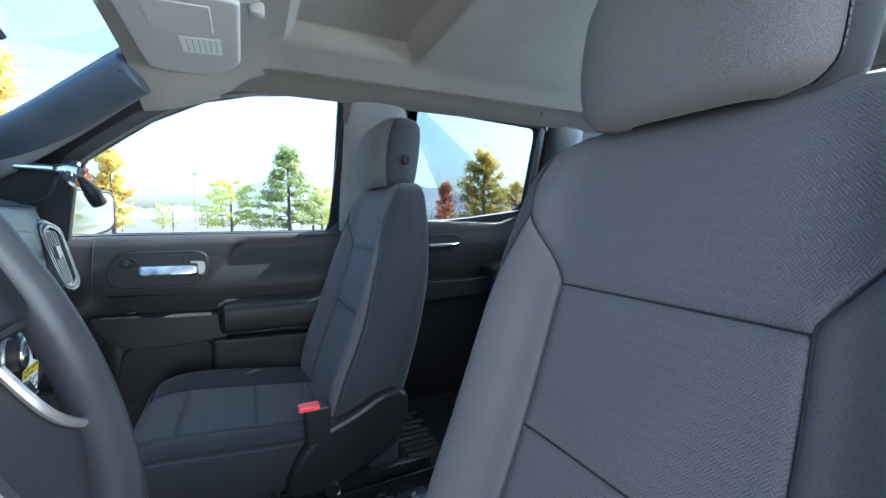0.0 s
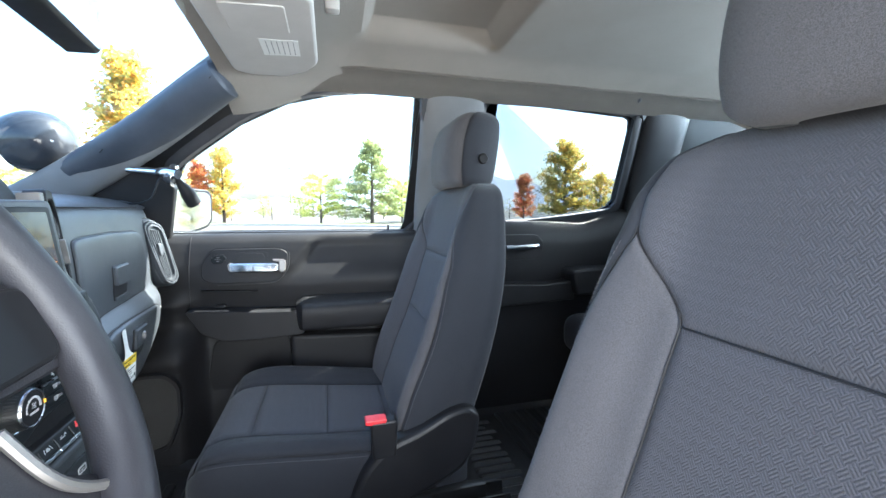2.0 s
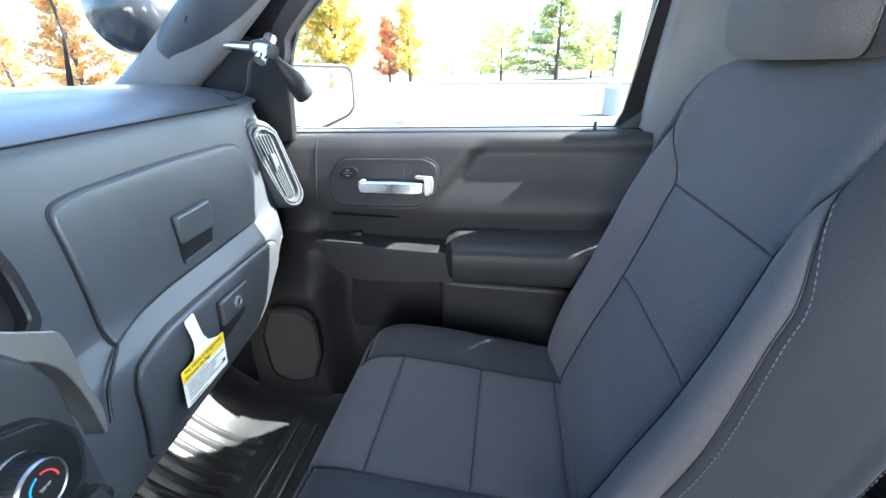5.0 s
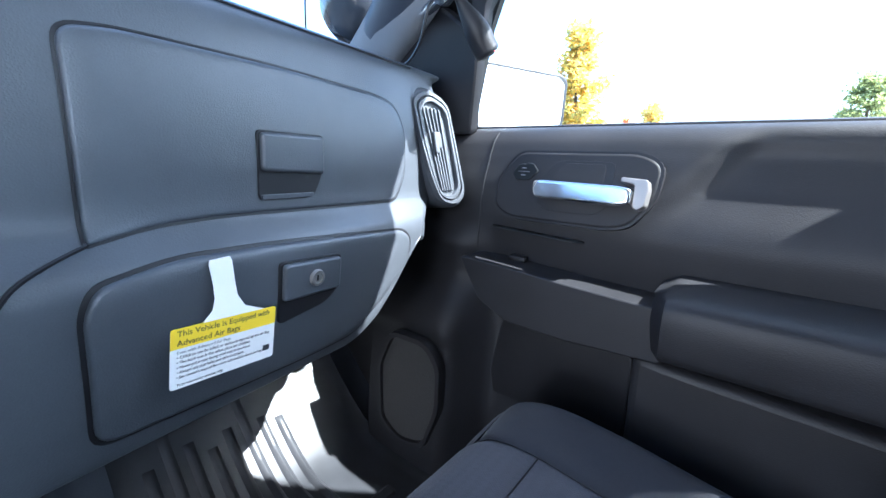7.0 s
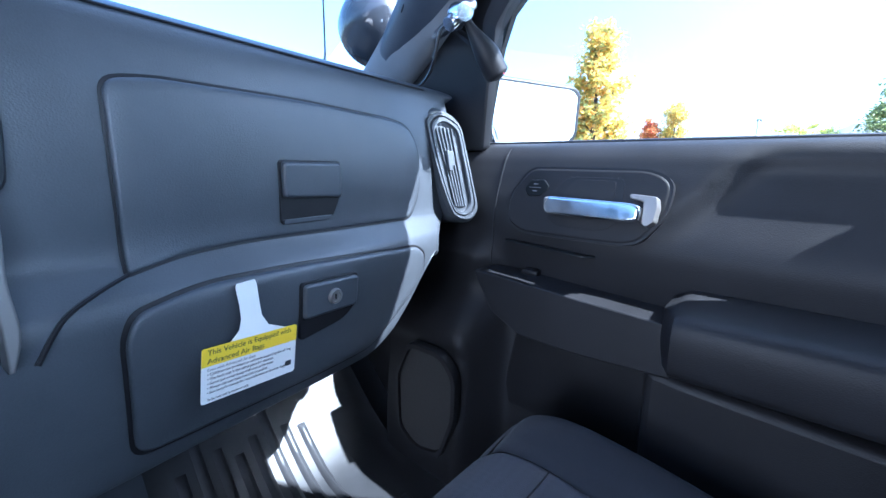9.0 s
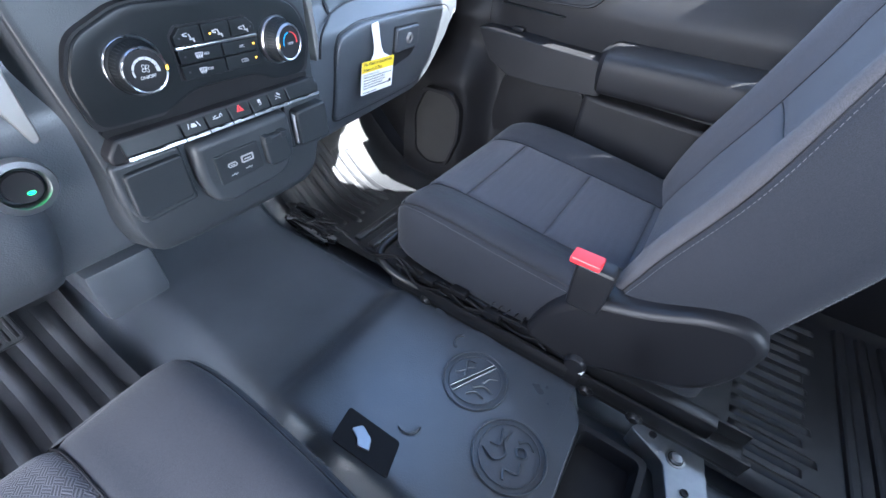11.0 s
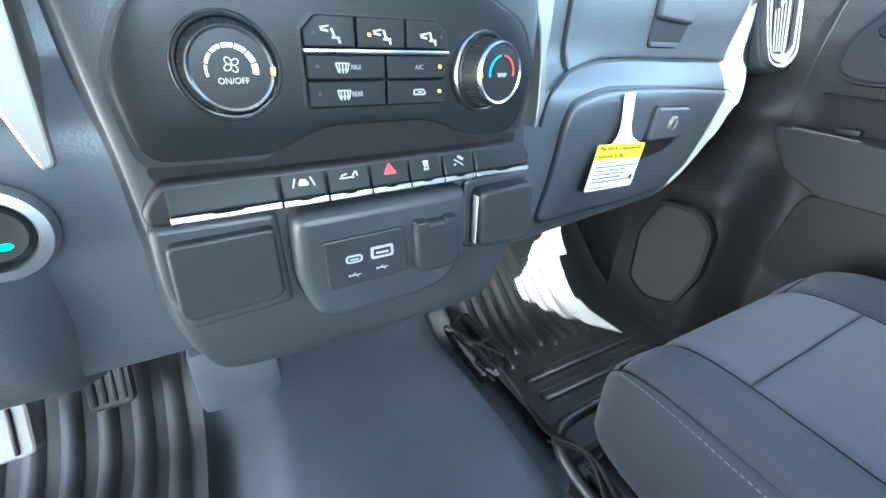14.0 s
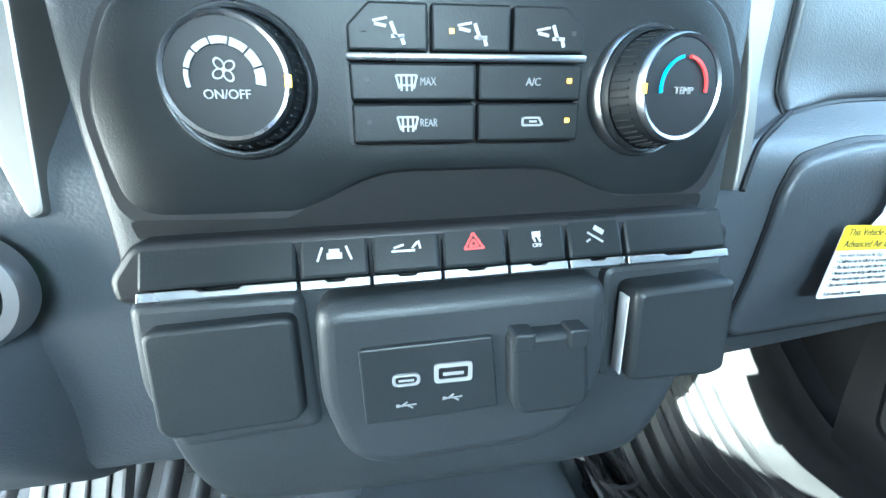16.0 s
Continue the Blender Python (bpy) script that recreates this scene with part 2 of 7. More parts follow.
def rbox(c, s, r=0.004, seg=2, m=None):
    bm = bmesh.new()
    bmesh.ops.create_cube(bm, size=1, matrix=Matrix.Diagonal((*s, 1)))
    r = min(r, min(s) * 0.49)
    if r > 0:
        bmesh.ops.bevel(bm, geom=bm.edges, offset=r, segments=seg, profile=0.5, affect='EDGES')
    if m is not None:
        bmesh.ops.transform(bm, matrix=m, verts=bm.verts)
    bmesh.ops.translate(bm, verts=bm.verts, vec=c)
    return bm


def rounded(poly, r, seg=4):
    """The corners of a polygon rounded; r one radius or one a corner."""
    out = []
    n = len(poly)
    for i in range(n):
        p, a, b = (Vector(poly[j % n]).to_2d() for j in (i, i - 1, i + 1))
        rr = r[i] if isinstance(r, (list, tuple)) else r
        da, db = (a - p), (b - p)
        cut = min(rr, da.length * 0.48, db.length * 0.48)
        if cut < 1e-5:
            out.append(tuple(p))
            continue
        q0, q1 = p + da.normalized() * cut, p + db.normalized() * cut
        for k in range(seg + 1):
            t = k / seg
            out.append(tuple((1 - t) ** 2 * q0 + 2 * t * (1 - t) * p + t * t * q1))
    return out


def rect(x0, y0, x1, y1, r=0.0, seg=4):
    return rounded([(x0, y0), (x1, y0), (x1, y1), (x0, y1)], r, seg)


def prism(poly, z0, z1, m, bevel=0.0, seg=2):
    """A flat shape drawn in x and y, from z0 to z1, with a softened top edge, laid by m."""
    bm = bmesh.new()
    area = sum(a[0] * b[1] - b[0] * a[1] for a, b in zip(poly, poly[1:] + poly[:1]))
    if area < 0:
        poly = poly[::-1]
    n = len(poly)
    P = [Vector(p).to_2d() for p in poly]
    inward = []
    for i in range(n):
        a, b = (P[i] - P[i - 1]), (P[(i + 1) % n] - P[i])
        na, nb = Vector((-a.y, a.x)), Vector((-b.y, b.x))
        if na.length > 0: na.normalize()
        if nb.length > 0: nb.normalize()
        w = na + nb
        inward.append(w / max(0.3, w.length_squared / 2) if w.length > 1e-6 else na)
    while bevel > 1e-5:
        Q = [p + w * bevel for p, w in zip(P, inward)]
        if all((Q[i] - Q[i - 1]).dot(P[i] - P[i - 1]) >= -1e-12 for i in range(n)):
            break
        bevel *= 0.8
    steps = [(z0, 0.0)]
    if bevel > 0:
        steps += [(z1 - bevel + bevel * math.sin(k / seg * math.pi / 2), bevel * (1 - math.cos(k / seg * math.pi / 2))) for k in range(seg + 1)]
    else:
        steps += [(z1, 0.0)]
    rings = [[bm.verts.new((*(P[i] + inward[i] * off), z)) for i in range(n)] for z, off in steps]
    for lo, hi in zip(rings, rings[1:]):
        for i in range(n):
            bm.faces.new((lo[i], lo[(i + 1) % n], hi[(i + 1) % n], hi[i]))
    bm.faces.new(rings[-1])
    bm.faces.new(rings[0][::-1])
    bmesh.ops.transform(bm, matrix=m, verts=bm.verts)
    return bm


def dome(poly, at, lift, edge=0.004, sink=0.006, step=0.012):
    """A lid that follows a curved face: at(x, z, out) gives the place of a point of its outline."""
    dense = []
    for a, b in zip(poly, poly[1:] + poly[:1]):
        a, b = Vector(a).to_2d(), Vector(b).to_2d()
        n = max(1, int((b - a).length / step))
        dense += [a.lerp(b, k / n) for k in range(n)]
    if sum(a.x * b.y - b.x * a.y for a, b in zip(dense, dense[1:] + dense[:1])) < 0:
        dense.reverse()
    n = len(dense)
    inward = []
    for i in range(n):
        d = dense[(i + 1) % n] - dense[i - 1]
        inward.append(Vector((-d.y, d.x)).normalized())
    rows = [(dense, -sink)]
    for k in range(4):
        a = k / 3 * math.pi / 2
        rows.append(([p + w * edge * (1 - math.cos(a)) for p, w in zip(dense, inward)], lift - edge + edge * math.sin(a)))
    top = rows[-1][0]
    c = sum(top, Vector((0, 0))) / n
    rows += [([c + (p - c) * f for p in top], lift) for f in (0.9, 0.78, 0.64, 0.5, 0.36, 0.22, 0.1)]
    bm = bmesh.new()
    vs = [[bm.verts.new(at(p.x, p.y, out)) for p in pts] for pts, out in rows]
    for lo, hi in zip(vs, vs[1:]):
        for i in range(n):
            bm.faces.new((lo[i], lo[(i + 1) % n], hi[(i + 1) % n], hi[i]))
    mid = bm.verts.new(at(c.x, c.y, lift))
    for i in range(n):
        bm.faces.new((vs[-1][i], vs[-1][(i + 1) % n], mid))
    return bm


def ring(outer, inner, z0, z1, m, bevel=0.0):
    """A flat frame between two outlines of equally many points."""
    bm = bmesh.new()
    n = len(outer)
    lay = [(outer, z0), (outer, z1 - bevel)]
    if bevel:
        mid = [((a[0] * 0.85 + b[0] * 0.15), (a[1] * 0.85 + b[1] * 0.15)) for a, b in zip(outer, inner)]
        mid2 = [((a[0] * 0.15 + b[0] * 0.85), (a[1] * 0.15 + b[1] * 0.85)) for a, b in zip(outer, inner)]
        lay += [(mid, z1), (mid2, z1)]
    lay += [(inner, z1 - bevel), (inner, z0)]
    rows = [[bm.verts.new((p[0], p[1], z)) for p in poly] for poly, z in lay]
    for lo, hi in zip(rows, rows[1:] + rows[:1]):
        for i in range(n):
            bm.faces.new((lo[i], lo[(i + 1) % n], hi[(i + 1) % n], hi[i]))
    bmesh.ops.transform(bm, matrix=m, verts=bm.verts)
    return bm


def lathe(profile, m, seg=40):
    """A profile of (radius, height) turned round z, laid by m."""
    bm = bmesh.new()
    rows = []
    for r, z in profile:
        rows.append([bm.verts.new((r * math.cos(2 * math.pi * k / seg), r * math.sin(2 * math.pi * k / seg), z)) for k in range(seg)] if r > 1e-6 else [bm.verts.new((0, 0, z))])
    for lo, hi in zip(rows, rows[1:]):
        for k in range(seg):
            quad = [lo[k % len(lo)], lo[(k + 1) % len(lo)], hi[(k + 1) % len(hi)], hi[k % len(hi)]]
            quad = [v for i, v in enumerate(quad) if v not in quad[:i]]
            if len(quad) > 2:
                bm.faces.new(quad)
    bmesh.ops.transform(bm, matrix=m, verts=bm.verts)
    return bm


def tube(pts, r, seg=8, closed=False, flat=1.0):
    """A round bar along points; r one radius or one a point."""
    bm = bmesh.new()
    P = [Vector(p) for p in pts]
    n = len(P)
    rows = []
    side = None
    for i, p in enumerate(P):
        d = (P[(i + 1) % n] - P[i - 1]) if closed else (P[min(i + 1, n - 1)] - P[max(i - 1, 0)])
        d.normalize()
        if side is None:
            side = d.orthogonal().normalized()
        side = (side - d * side.dot(d)).normalized()
        up = d.cross(side)
        rr = r[i] if isinstance(r, (list, tuple)) else r
        rows.append([bm.verts.new(p + (side * math.cos(2 * math.pi * k / seg) * flat + up * math.sin(2 * math.pi * k / seg)) * rr) for k in range(seg)])
    for lo, hi in zip(rows, rows[1:] + (rows[:1] if closed else [])):
        for k in range(seg):
            bm.faces.new((lo[k], lo[(k + 1) % seg], hi[(k + 1) % seg], hi[k]))
    if not closed:
        bm.faces.new(rows[0][::-1])
        bm.faces.new(rows[-1])
    return bm


def join(*bms):
    out = bmesh.new()
    for b in bms:
        me = bpy.data.meshes.new("joined")
        b.to_mesh(me)
        b.free()
        out.from_mesh(me)
        bpy.data.meshes.remove(me)
    return out


def face(o, ax, ay):
    """A frame on a face: origin, the way to its right and the way up on it; z points out of it."""
    x = Vector(ax).normalized()
    z = x.cross(Vector(ay)).normalized()
    y = z.cross(x)
    m = Matrix((x, y, z)).transposed().to_4x4()
    m.translation = o
    return m


def lettering(text, size, m, mat, parent, name="lettering", depth=0.0003, align='CENTER', width=None):
    cu = bpy.data.curves.new(name, 'FONT')
    cu.body, cu.size, cu.extrude, cu.align_x, cu.align_y = text, size, depth, align, 'CENTER'
    tmp = bpy.data.objects.new(name, cu)
    me = bpy.data.meshes.new_from_object(tmp)
    bpy.data.objects.remove(tmp)
    bpy.data.curves.remove(cu)
    bm = bmesh.new()
    bm.from_mesh(me)
    bpy.data.meshes.remove(me)
    if width and bm.verts:
        xs = [v.co.x for v in bm.verts]
        k = width / max(1e-6, max(xs) - min(xs))
        bmesh.ops.scale(bm, vec=(k, 1, 1), verts=bm.verts)
    bmesh.ops.transform(bm, matrix=m, verts=bm.verts)
    return part(name, bm, mat, parent, smooth=False)


def smooth01(x, a, b):
    t = min(1, max(0, (x - a) / (b - a))) if a != b else float(x > a)
    return t * t * (3 - 2 * t)

# ---------------------------------------------------------------- the cab's shell
XC = 0.05            # the truck's middle line
FLOOR = -0.01
GROUND = -0.66


def mirror_x(bm):
    bmesh.ops.scale(bm, vec=(-1, 1, 1), verts=bm.verts)
    bmesh.ops.translate(bm, verts=bm.verts, vec=(2 * XC, 0, 0))
    bmesh.ops.reverse_faces(bm, faces=bm.faces)
    return bm


def tunnel(x, y):
    """Height of the vinyl floor: flat wells, a low broad hump between the seats, a toe board in front."""
    hump = (smooth01(x, -0.12, -0.04) * (1 - smooth01(x, 0.225, 0.275))) * 0.1045
    z = FLOOR + hump * (1 - 0.20 * smooth01(y, 0.922, 0.965)) * (1 - 0.55 * (1 - smooth01(y, 0.570, 0.590)))
    z += smooth01(y, 1.28, 1.62) * 0.22
    return z


def floor_fn(u, v):
    x, y = -0.86 + 1.82 * u, -0.95 + 2.60 * v
    return (x, y, tunnel(x, y))


bm = solid(floor_fn, 150, 130, 0.02)
solo("floor", bm, VINYL, "black grained vinyl cab floor over a broad hump", "floor", kind="structure")


def roof_z(x, y):
    d = abs(x - XC) / 0.66
    z = 1.205 - 0.055 * d ** 2.2 - 0.045 * smooth01(d, 0.8, 1.05)
    z -= 0.10 * smooth01(y, 0.62, 1.0) + 0.05 * smooth01(-y, 0.6, 1.0)
    # pressed recess between the visors and the rear seats
    a = smooth01(x, -0.49, -0.45) * (1 - smooth01(x, 0.55, 0.59)) * smooth01(y, 0.262, 0.305) * (1 - smooth01(y, 0.615, 0.645))
    return z + 0.042 * a


def roof_fn(u, v):
    x, y = XC + 0.70 * (2 * u - 1), -0.98 + 1.95 * v
    return (x, y, roof_z(x, y))


solo("ceiling", solid(roof_fn, 130, 180, 0.02), LINER, "grey felt headliner with a pressed recess", "headliner", kind="structure")
solo("roof", rbox((XC, 0.0, 1.275), (1.44, 2.0, 0.03), 0.01), STEEL, "outer roof panel of the cab", "roof", kind="structure")


def glass_mat(name, tint):
    m = bpy.data.materials.new(name)
    m.use_nodes = True
    nt = m.node_tree
    nt.nodes.clear()
    out = nt.nodes.new("ShaderNodeOutputMaterial")
    mix = nt.nodes.new("ShaderNodeMixShader")
    tr, gl, fr = nt.nodes.new("ShaderNodeBsdfTransparent"), nt.nodes.new("ShaderNodeBsdfGlossy"), nt.nodes.new("ShaderNodeFresnel")
    tr.inputs[0].default_value = (*tint, 1)
    gl.inputs["Roughness"].default_value = 0.02
    fr.inputs[0].default_value = 1.3
    nt.links.new(fr.outputs[0], mix.inputs[0])
    nt.links.new(tr.outputs[0], mix.inputs[1])
    nt.links.new(gl.outputs[0], mix.inputs[2])
    nt.links.new(mix.outputs[0], out.inputs[0])
    return m


CLEAR = glass_mat("clear_glass", (0.86, 0.90, 0.89))
TINTED = glass_mat("tinted_glass", (0.30, 0.34, 0.37))


def pane(name, pts, mat, label, kind="structure", parent=None):
    bm = bmesh.new()
    vs = [bm.verts.new(p) for p in pts]
    bm.faces.new(vs)
    bmesh.ops.solidify(bm, geom=bm.faces, thickness=0.004)
    if parent:
        ob = part(name, bm, mat, parent, label, smooth=False)
    else:
        ob = solo(name, bm, mat, label, "window", kind=kind, smooth=False)
    ob.visible_shadow = mat is not CLEAR
    return ob


pane("windshield", [(-0.70, 1.80, 0.745), (0.80, 1.80, 0.745), (0.69, 0.955, 1.08), (-0.59, 0.955, 1.08)], CLEAR, "clear raked windshield glass")


def side_x(z):
    """The side glass leans in towards the roof."""
    return 0.88 - 0.4 * (z - 0.65)


FRONT_WIN = [(1.215, 0.655), (1.145, 0.805), (1.113, 0.852), (0.957, 0.960), (0.83, 1.021), (0.71, 1.050), (0.58, 1.066), (0.49, 1.070), (0.455, 1.066), (0.447, 1.05), (0.474, 0.655)]
REAR_WIN = [(0.215, 0.68), (0.232, 1.04), (0.215, 1.066), (0.19, 1.070), (-0.30, 1.050), (-0.325, 1.038), (-0.347, 0.765), (-0.335, 0.742), (-0.30, 0.725), (0.0, 0.690)]


def frame_band(poly, wide, deep, off=0.0, mirror=False):
    """A swept moulding round an opening in the side, the outline on its inner edge."""
    bm = bmesh.new()
    pts = spline(poly, 120, closed=True)
    c = np.mean(pts, axis=0)
    n = len(pts)
    rows = []
    for i in range(n):
        d = pts[(i + 1) % n] - pts[i - 1]
        d = d / (np.linalg.norm(d) + 1e-9)
        o = np.array((d[1], -d[0]))
        if o @ (pts[i] - c) < 0:
            o = -o
        q = pts[i] + o * wide
        row = [(pts[i], 0.012), (pts[i] + o * 0.004, -deep * 0.7), (pts[i] + o * wide * 0.5, -deep), (q, -deep * 0.6), (q, 0.012)]
        rows.append([bm.verts.new((side_x(p[1]) + off + dx, p[0], p[1])) for p, dx in row])
    for i in range(n):
        a, b = rows[i], rows[(i + 1) % n]
        for k in range(len(a)):
            k2 = (k + 1) % len(a)
            bm.faces.new((a[k], b[k], b[k2], a[k2]))
    return mirror_x(bm) if mirror else bm


# the cab's side above the doors' sills, outer skin with the openings left free
def span(poly, y):
    """Where an upright line at y crosses an opening."""
    zs = []
    for (y0, z0), (y1, z1) in zip(poly, poly[1:] + poly[:1]):
        if (y0 - y) * (y1 - y) < 0:
            zs.append(z0 + (z1 - z0) * (y - y0) / (y1 - y0))
    return (min(zs), max(zs)) if len(zs) > 1 else None


def side_wall(name, mirror, label, openings, mat):
    bm = bmesh.new()
    edge = [(1.62, 0.64), (1.53, 0.715), (1.391, 0.822), (1.23, 0.940), (1.10, 1.035), (0.98, 1.10), (0.90, 1.26), (-0.90, 1.26), (-0.95, 0.64)]
    ys = [-0.949 + 2.565 * i / 260 + 0.0003 for i in range(261)]
    for y0, y1 in zip(ys, ys[1:]):
        ym = (y0 + y1) / 2
        top0, top1 = (span(edge, y)[1] for y in (y0, y1))
        hole = next((p for p in openings if span(p, ym)), None)
        if hole:
            mid = span(hole, ym)
            (lo0, hi0), (lo1, hi1) = span(hole, y0) or mid, span(hole, y1) or mid
            bands = [(0.64, 0.64, lo0, lo1), (hi0, hi1, top0, top1)]
        else:
            bands = [(0.64, 0.64, top0, top1)]
        for a0, a1, b0, b1 in bands:
            if b0 - a0 < 1e-4 and b1 - a1 < 1e-4:
                continue
            q = [(y0, a0), (y1, a1), (y1, b1), (y0, b0)]
            ring8 = [[bm.verts.new((side_x(z) + off, y, z)) for y, z in q] for off in (0.024, 0.036)]
            bm.faces.new(ring8[0])
            bm.faces.new(ring8[1][::-1])
            for i in range(4):
                bm.faces.new((ring8[0][i], ring8[0][(i + 1) % 4], ring8[1][(i + 1) % 4], ring8[1][i]))
    if mirror:
        mirror_x(bm)
    return solo(name, bm, mat, label, "cab side", kind="structure", smooth=False)


side_wall("wall_passenger_side", False, "painted upper side of the cab round the windows", [FRONT_WIN, REAR_WIN], STEEL)
side_wall("wall_driver_side", True, "painted upper side of the cab round the open door", [[(1.3, 0.67), (1.113, 0.852), (0.83, 1.03), (0.49, 1.08), (0.42, 1.08), (0.42, 0.67)], REAR_WIN], STEEL)
solo("wall_rear", rbox((XC, -0.98, 0.35), (1.7, 0.03, 0.86), 0.01), DARKPIL, "dark trimmed rear cab wall", "wall", kind="structure")
solo("wall_front", rbox((XC, 1.68, 0.33), (1.7, 0.03, 0.84), 0.01), BLACK, "dark firewall behind the dashboard", "wall", kind="structure")
solo("wall_driver_rear_door", rbox((2 * XC - 0.90, -0.26, 0.3), (0.06, 1.36, 0.76), 0.02), DOOR, "closed rear door on the driver's side", "door", kind="structure")
solo("wall_passenger_rear_quarter", rbox((0.90, -0.76, 0.33), (0.05, 0.50, 0.82), 0.01), DARKPIL, "dark trimmed cab corner beside the rear bench", "wall", kind="structure")
solo("wall_driver_kick", rbox((2 * XC - 0.88, 1.50, 0.3), (0.06, 0.36, 0.8), 0.02), DOOR, "kick panel beside the driver's pedals", "wall", kind="structure")
solo("wall_passenger_kick", rbox((0.83, 1.50, 0.3), (0.06, 0.36, 0.8), 0.02), DOOR, "kick panel in the passenger's footwell", "wall", kind="structure")


# unseen sheet added outside the pillar to block low streaks of sun
bm = bmesh.new()
ring8 = [[bm.verts.new((side_x(z) + off, y, z)) for y, z in ((0.185, 0.60), (0.46, 0.60), (0.46, 1.16), (0.185, 1.16))] for off in (0.040, 0.060)]
bm.faces.new(ring8[0])
bm.faces.new(ring8[1][::-1])
for i in range(4):
    bm.faces.new((ring8[0][i], ring8[0][(i + 1) % 4], ring8[1][(i + 1) % 4], ring8[1][i]))
solo("wall_sun_blocker", bm, STEEL, "unseen sheet added outside the pillar between the doors to block sun", "cab side", kind="structure", smooth=False)
# added ledge out of view that keeps a streak of sun off the cushion
solo("trim_sun_blocker", rbox((side_x(1.09) + 0.074, 0.10, 1.09), (0.076, 0.40, 0.020), 0.006, 3), STEEL, "unseen ledge added over the rear door to block sun", "drip rail", kind="structure")


def pillar(name, pts, half, deep, mat, label, mirror=False):
    """A pillar trim, rounded towards the cab, along points on the cab's side."""
    P = spline(pts, 24)
    def fn(u, v):
        i = min(int(round(v * 24)), 24)
        p = Vector(P[i])
        d = Vector(P[min(i + 1, 24)]) - Vector(P[max(i - 1, 0)])
        d.normalize()
        inn = Vector((-1, 0, -0.25))
        inn = (inn - d * inn.dot(d)).normalized()
        w = d.cross(inn)
        a = 2 * math.pi * u
        c, s = math.cos(a), math.sin(a)
        return p + w * (half * math.copysign(abs(s) ** 0.8, s)) + inn * (deep * (abs(c) ** 0.6 if c > 0 else -0.4 * abs(c) ** 0.6))
    bm = sheet(fn, 28, 24, wrap=True, caps="v")
    if mirror:
        mirror_x(bm)
    return solo(name, bm, mat, label, "pillar trim", kind="structure")


for mir, who in ((False, "passenger's"), (True, "driver's")):
    s = "passenger" if not mir else "driver"
    pillar("pillar_b_" + s, [(0.735, 0.335, 1.13), (0.745, 0.335, 1.06), (0.80, 0.335, 0.90), (0.875, 0.335, 0.70), (0.895, 0.335, 0.45), (0.89, 0.335, 0.0)], 0.105, 0.035, GREYP, "light grey plastic pillar trim between the doors, " + who + " side", mir)
    pillar("pillar_a_" + s, [(0.84, 1.56, 0.70), (0.80, 1.37, 0.80), (0.755, 1.18, 0.92), (0.70, 1.02, 1.03), (0.66, 0.93, 1.085)], 0.055, 0.03, GREYP, "light grey windshield pillar trim, " + who + " side", mir)
    pillar("pillar_c_" + s, [(0.74, -0.47, 1.10), (0.77, -0.48, 1.02), (0.84, -0.50, 0.85), (0.88, -0.52, 0.62), (0.89, -0.52, 0.2)], 0.10, 0.04, DARKPIL, "dark pillar trim behind the rear door, " + who + " side", mir)
    rail = sheet(lambda u, v: Vector((0.735 - 0.075 * math.cos((u - 0.5) * 2.2) + (0.02 if u < 0.5 else -0.0), 0.98 - 1.9 * v, 1.105 + 0.05 * (u - 0.5) * 2 - 0.02 * smooth01(0.98 - 1.9 * v, 0.7, 1.0) * 2)), 10, 40)
    bmesh.ops.solidify(rail, geom=rail.faces, thickness=0.008)
    solo("trim_roof_rail_" + s, mirror_x(rail) if mir else rail, LINER, "grey felt roof rail above the " + who + " doors", "roof rail", kind="structure")

pane("window_2", [(-0.60, -0.975, 0.775), (0.70, -0.975, 0.775), (0.64, -0.93, 1.15), (-0.54, -0.93, 1.15)], TINTED, "dark tinted rear window of the cab")
pane("window_1", [(2 * XC - side_x(z) - 0.006, y, z) for y, z in REAR_WIN], TINTED, "tinted window of the driver's side rear door")

# ---------------------------------------------------------------- front seats
def cubic(a, b, c, d, t):
    return 0.5 * (2 * b + (c - a) * t + (2 * a - 5 * b + 4 * c - d) * t * t + (3 * b - a - 3 * c + d) * t * t * t)


def table(rows, z):
    """Smoothly interpolated row of a table whose first column rises."""
    k = len(rows)
    j = 0
    while j < k - 2 and z > rows[j + 1][0]:
        j += 1
    t = min(1.0, max(0.0, (z - rows[j][0]) / (rows[j + 1][0] - rows[j][0])))
    return [cubic(*q, t) for q in zip(*(rows[min(max(j + m, 0), k - 1)] for m in (-1, 0, 1, 2)))]


def around(P, a):
    """Half an outline mirrored: a from -1 to 1, 0 in the middle of the front."""
    s = min(abs(a) * (len(P) - 1), len(P) - 1 - 1e-6)
    j = int(s)
    p0 = P[j - 1] if j else (-P[1][0], P[1][1])
    p3 = P[j + 2] if j + 2 < len(P) else (-P[-2][0], P[-2][1])
    x, y = (cubic(p0[m], P[j][m], P[j + 1][m], p3[m], s - j) for m in (0, 1))
    return (x if a >= 0 else -x, y)


# z, half width, front face, depth, bolster
BACK = [(0.165, 0.195, 0.560, 0.10, 0.2), (0.22, 0.215, 0.590, 0.14, 0.5), (0.32, 0.226, 0.562, 0.142, 1.0), (0.45, 0.228, 0.512, 0.128, 1.1), (0.58, 0.222, 0.472, 0.112, 1.0),
        (0.68, 0.208, 0.448, 0.092, 0.7), (0.73, 0.194, 0.438, 0.082, 0.4), (0.765, 0.170, 0.424, 0.070, 0.2), (0.783, 0.125, 0.405, 0.050, 0.0), (0.789, 0.05, 0.388, 0.03, 0.0)]


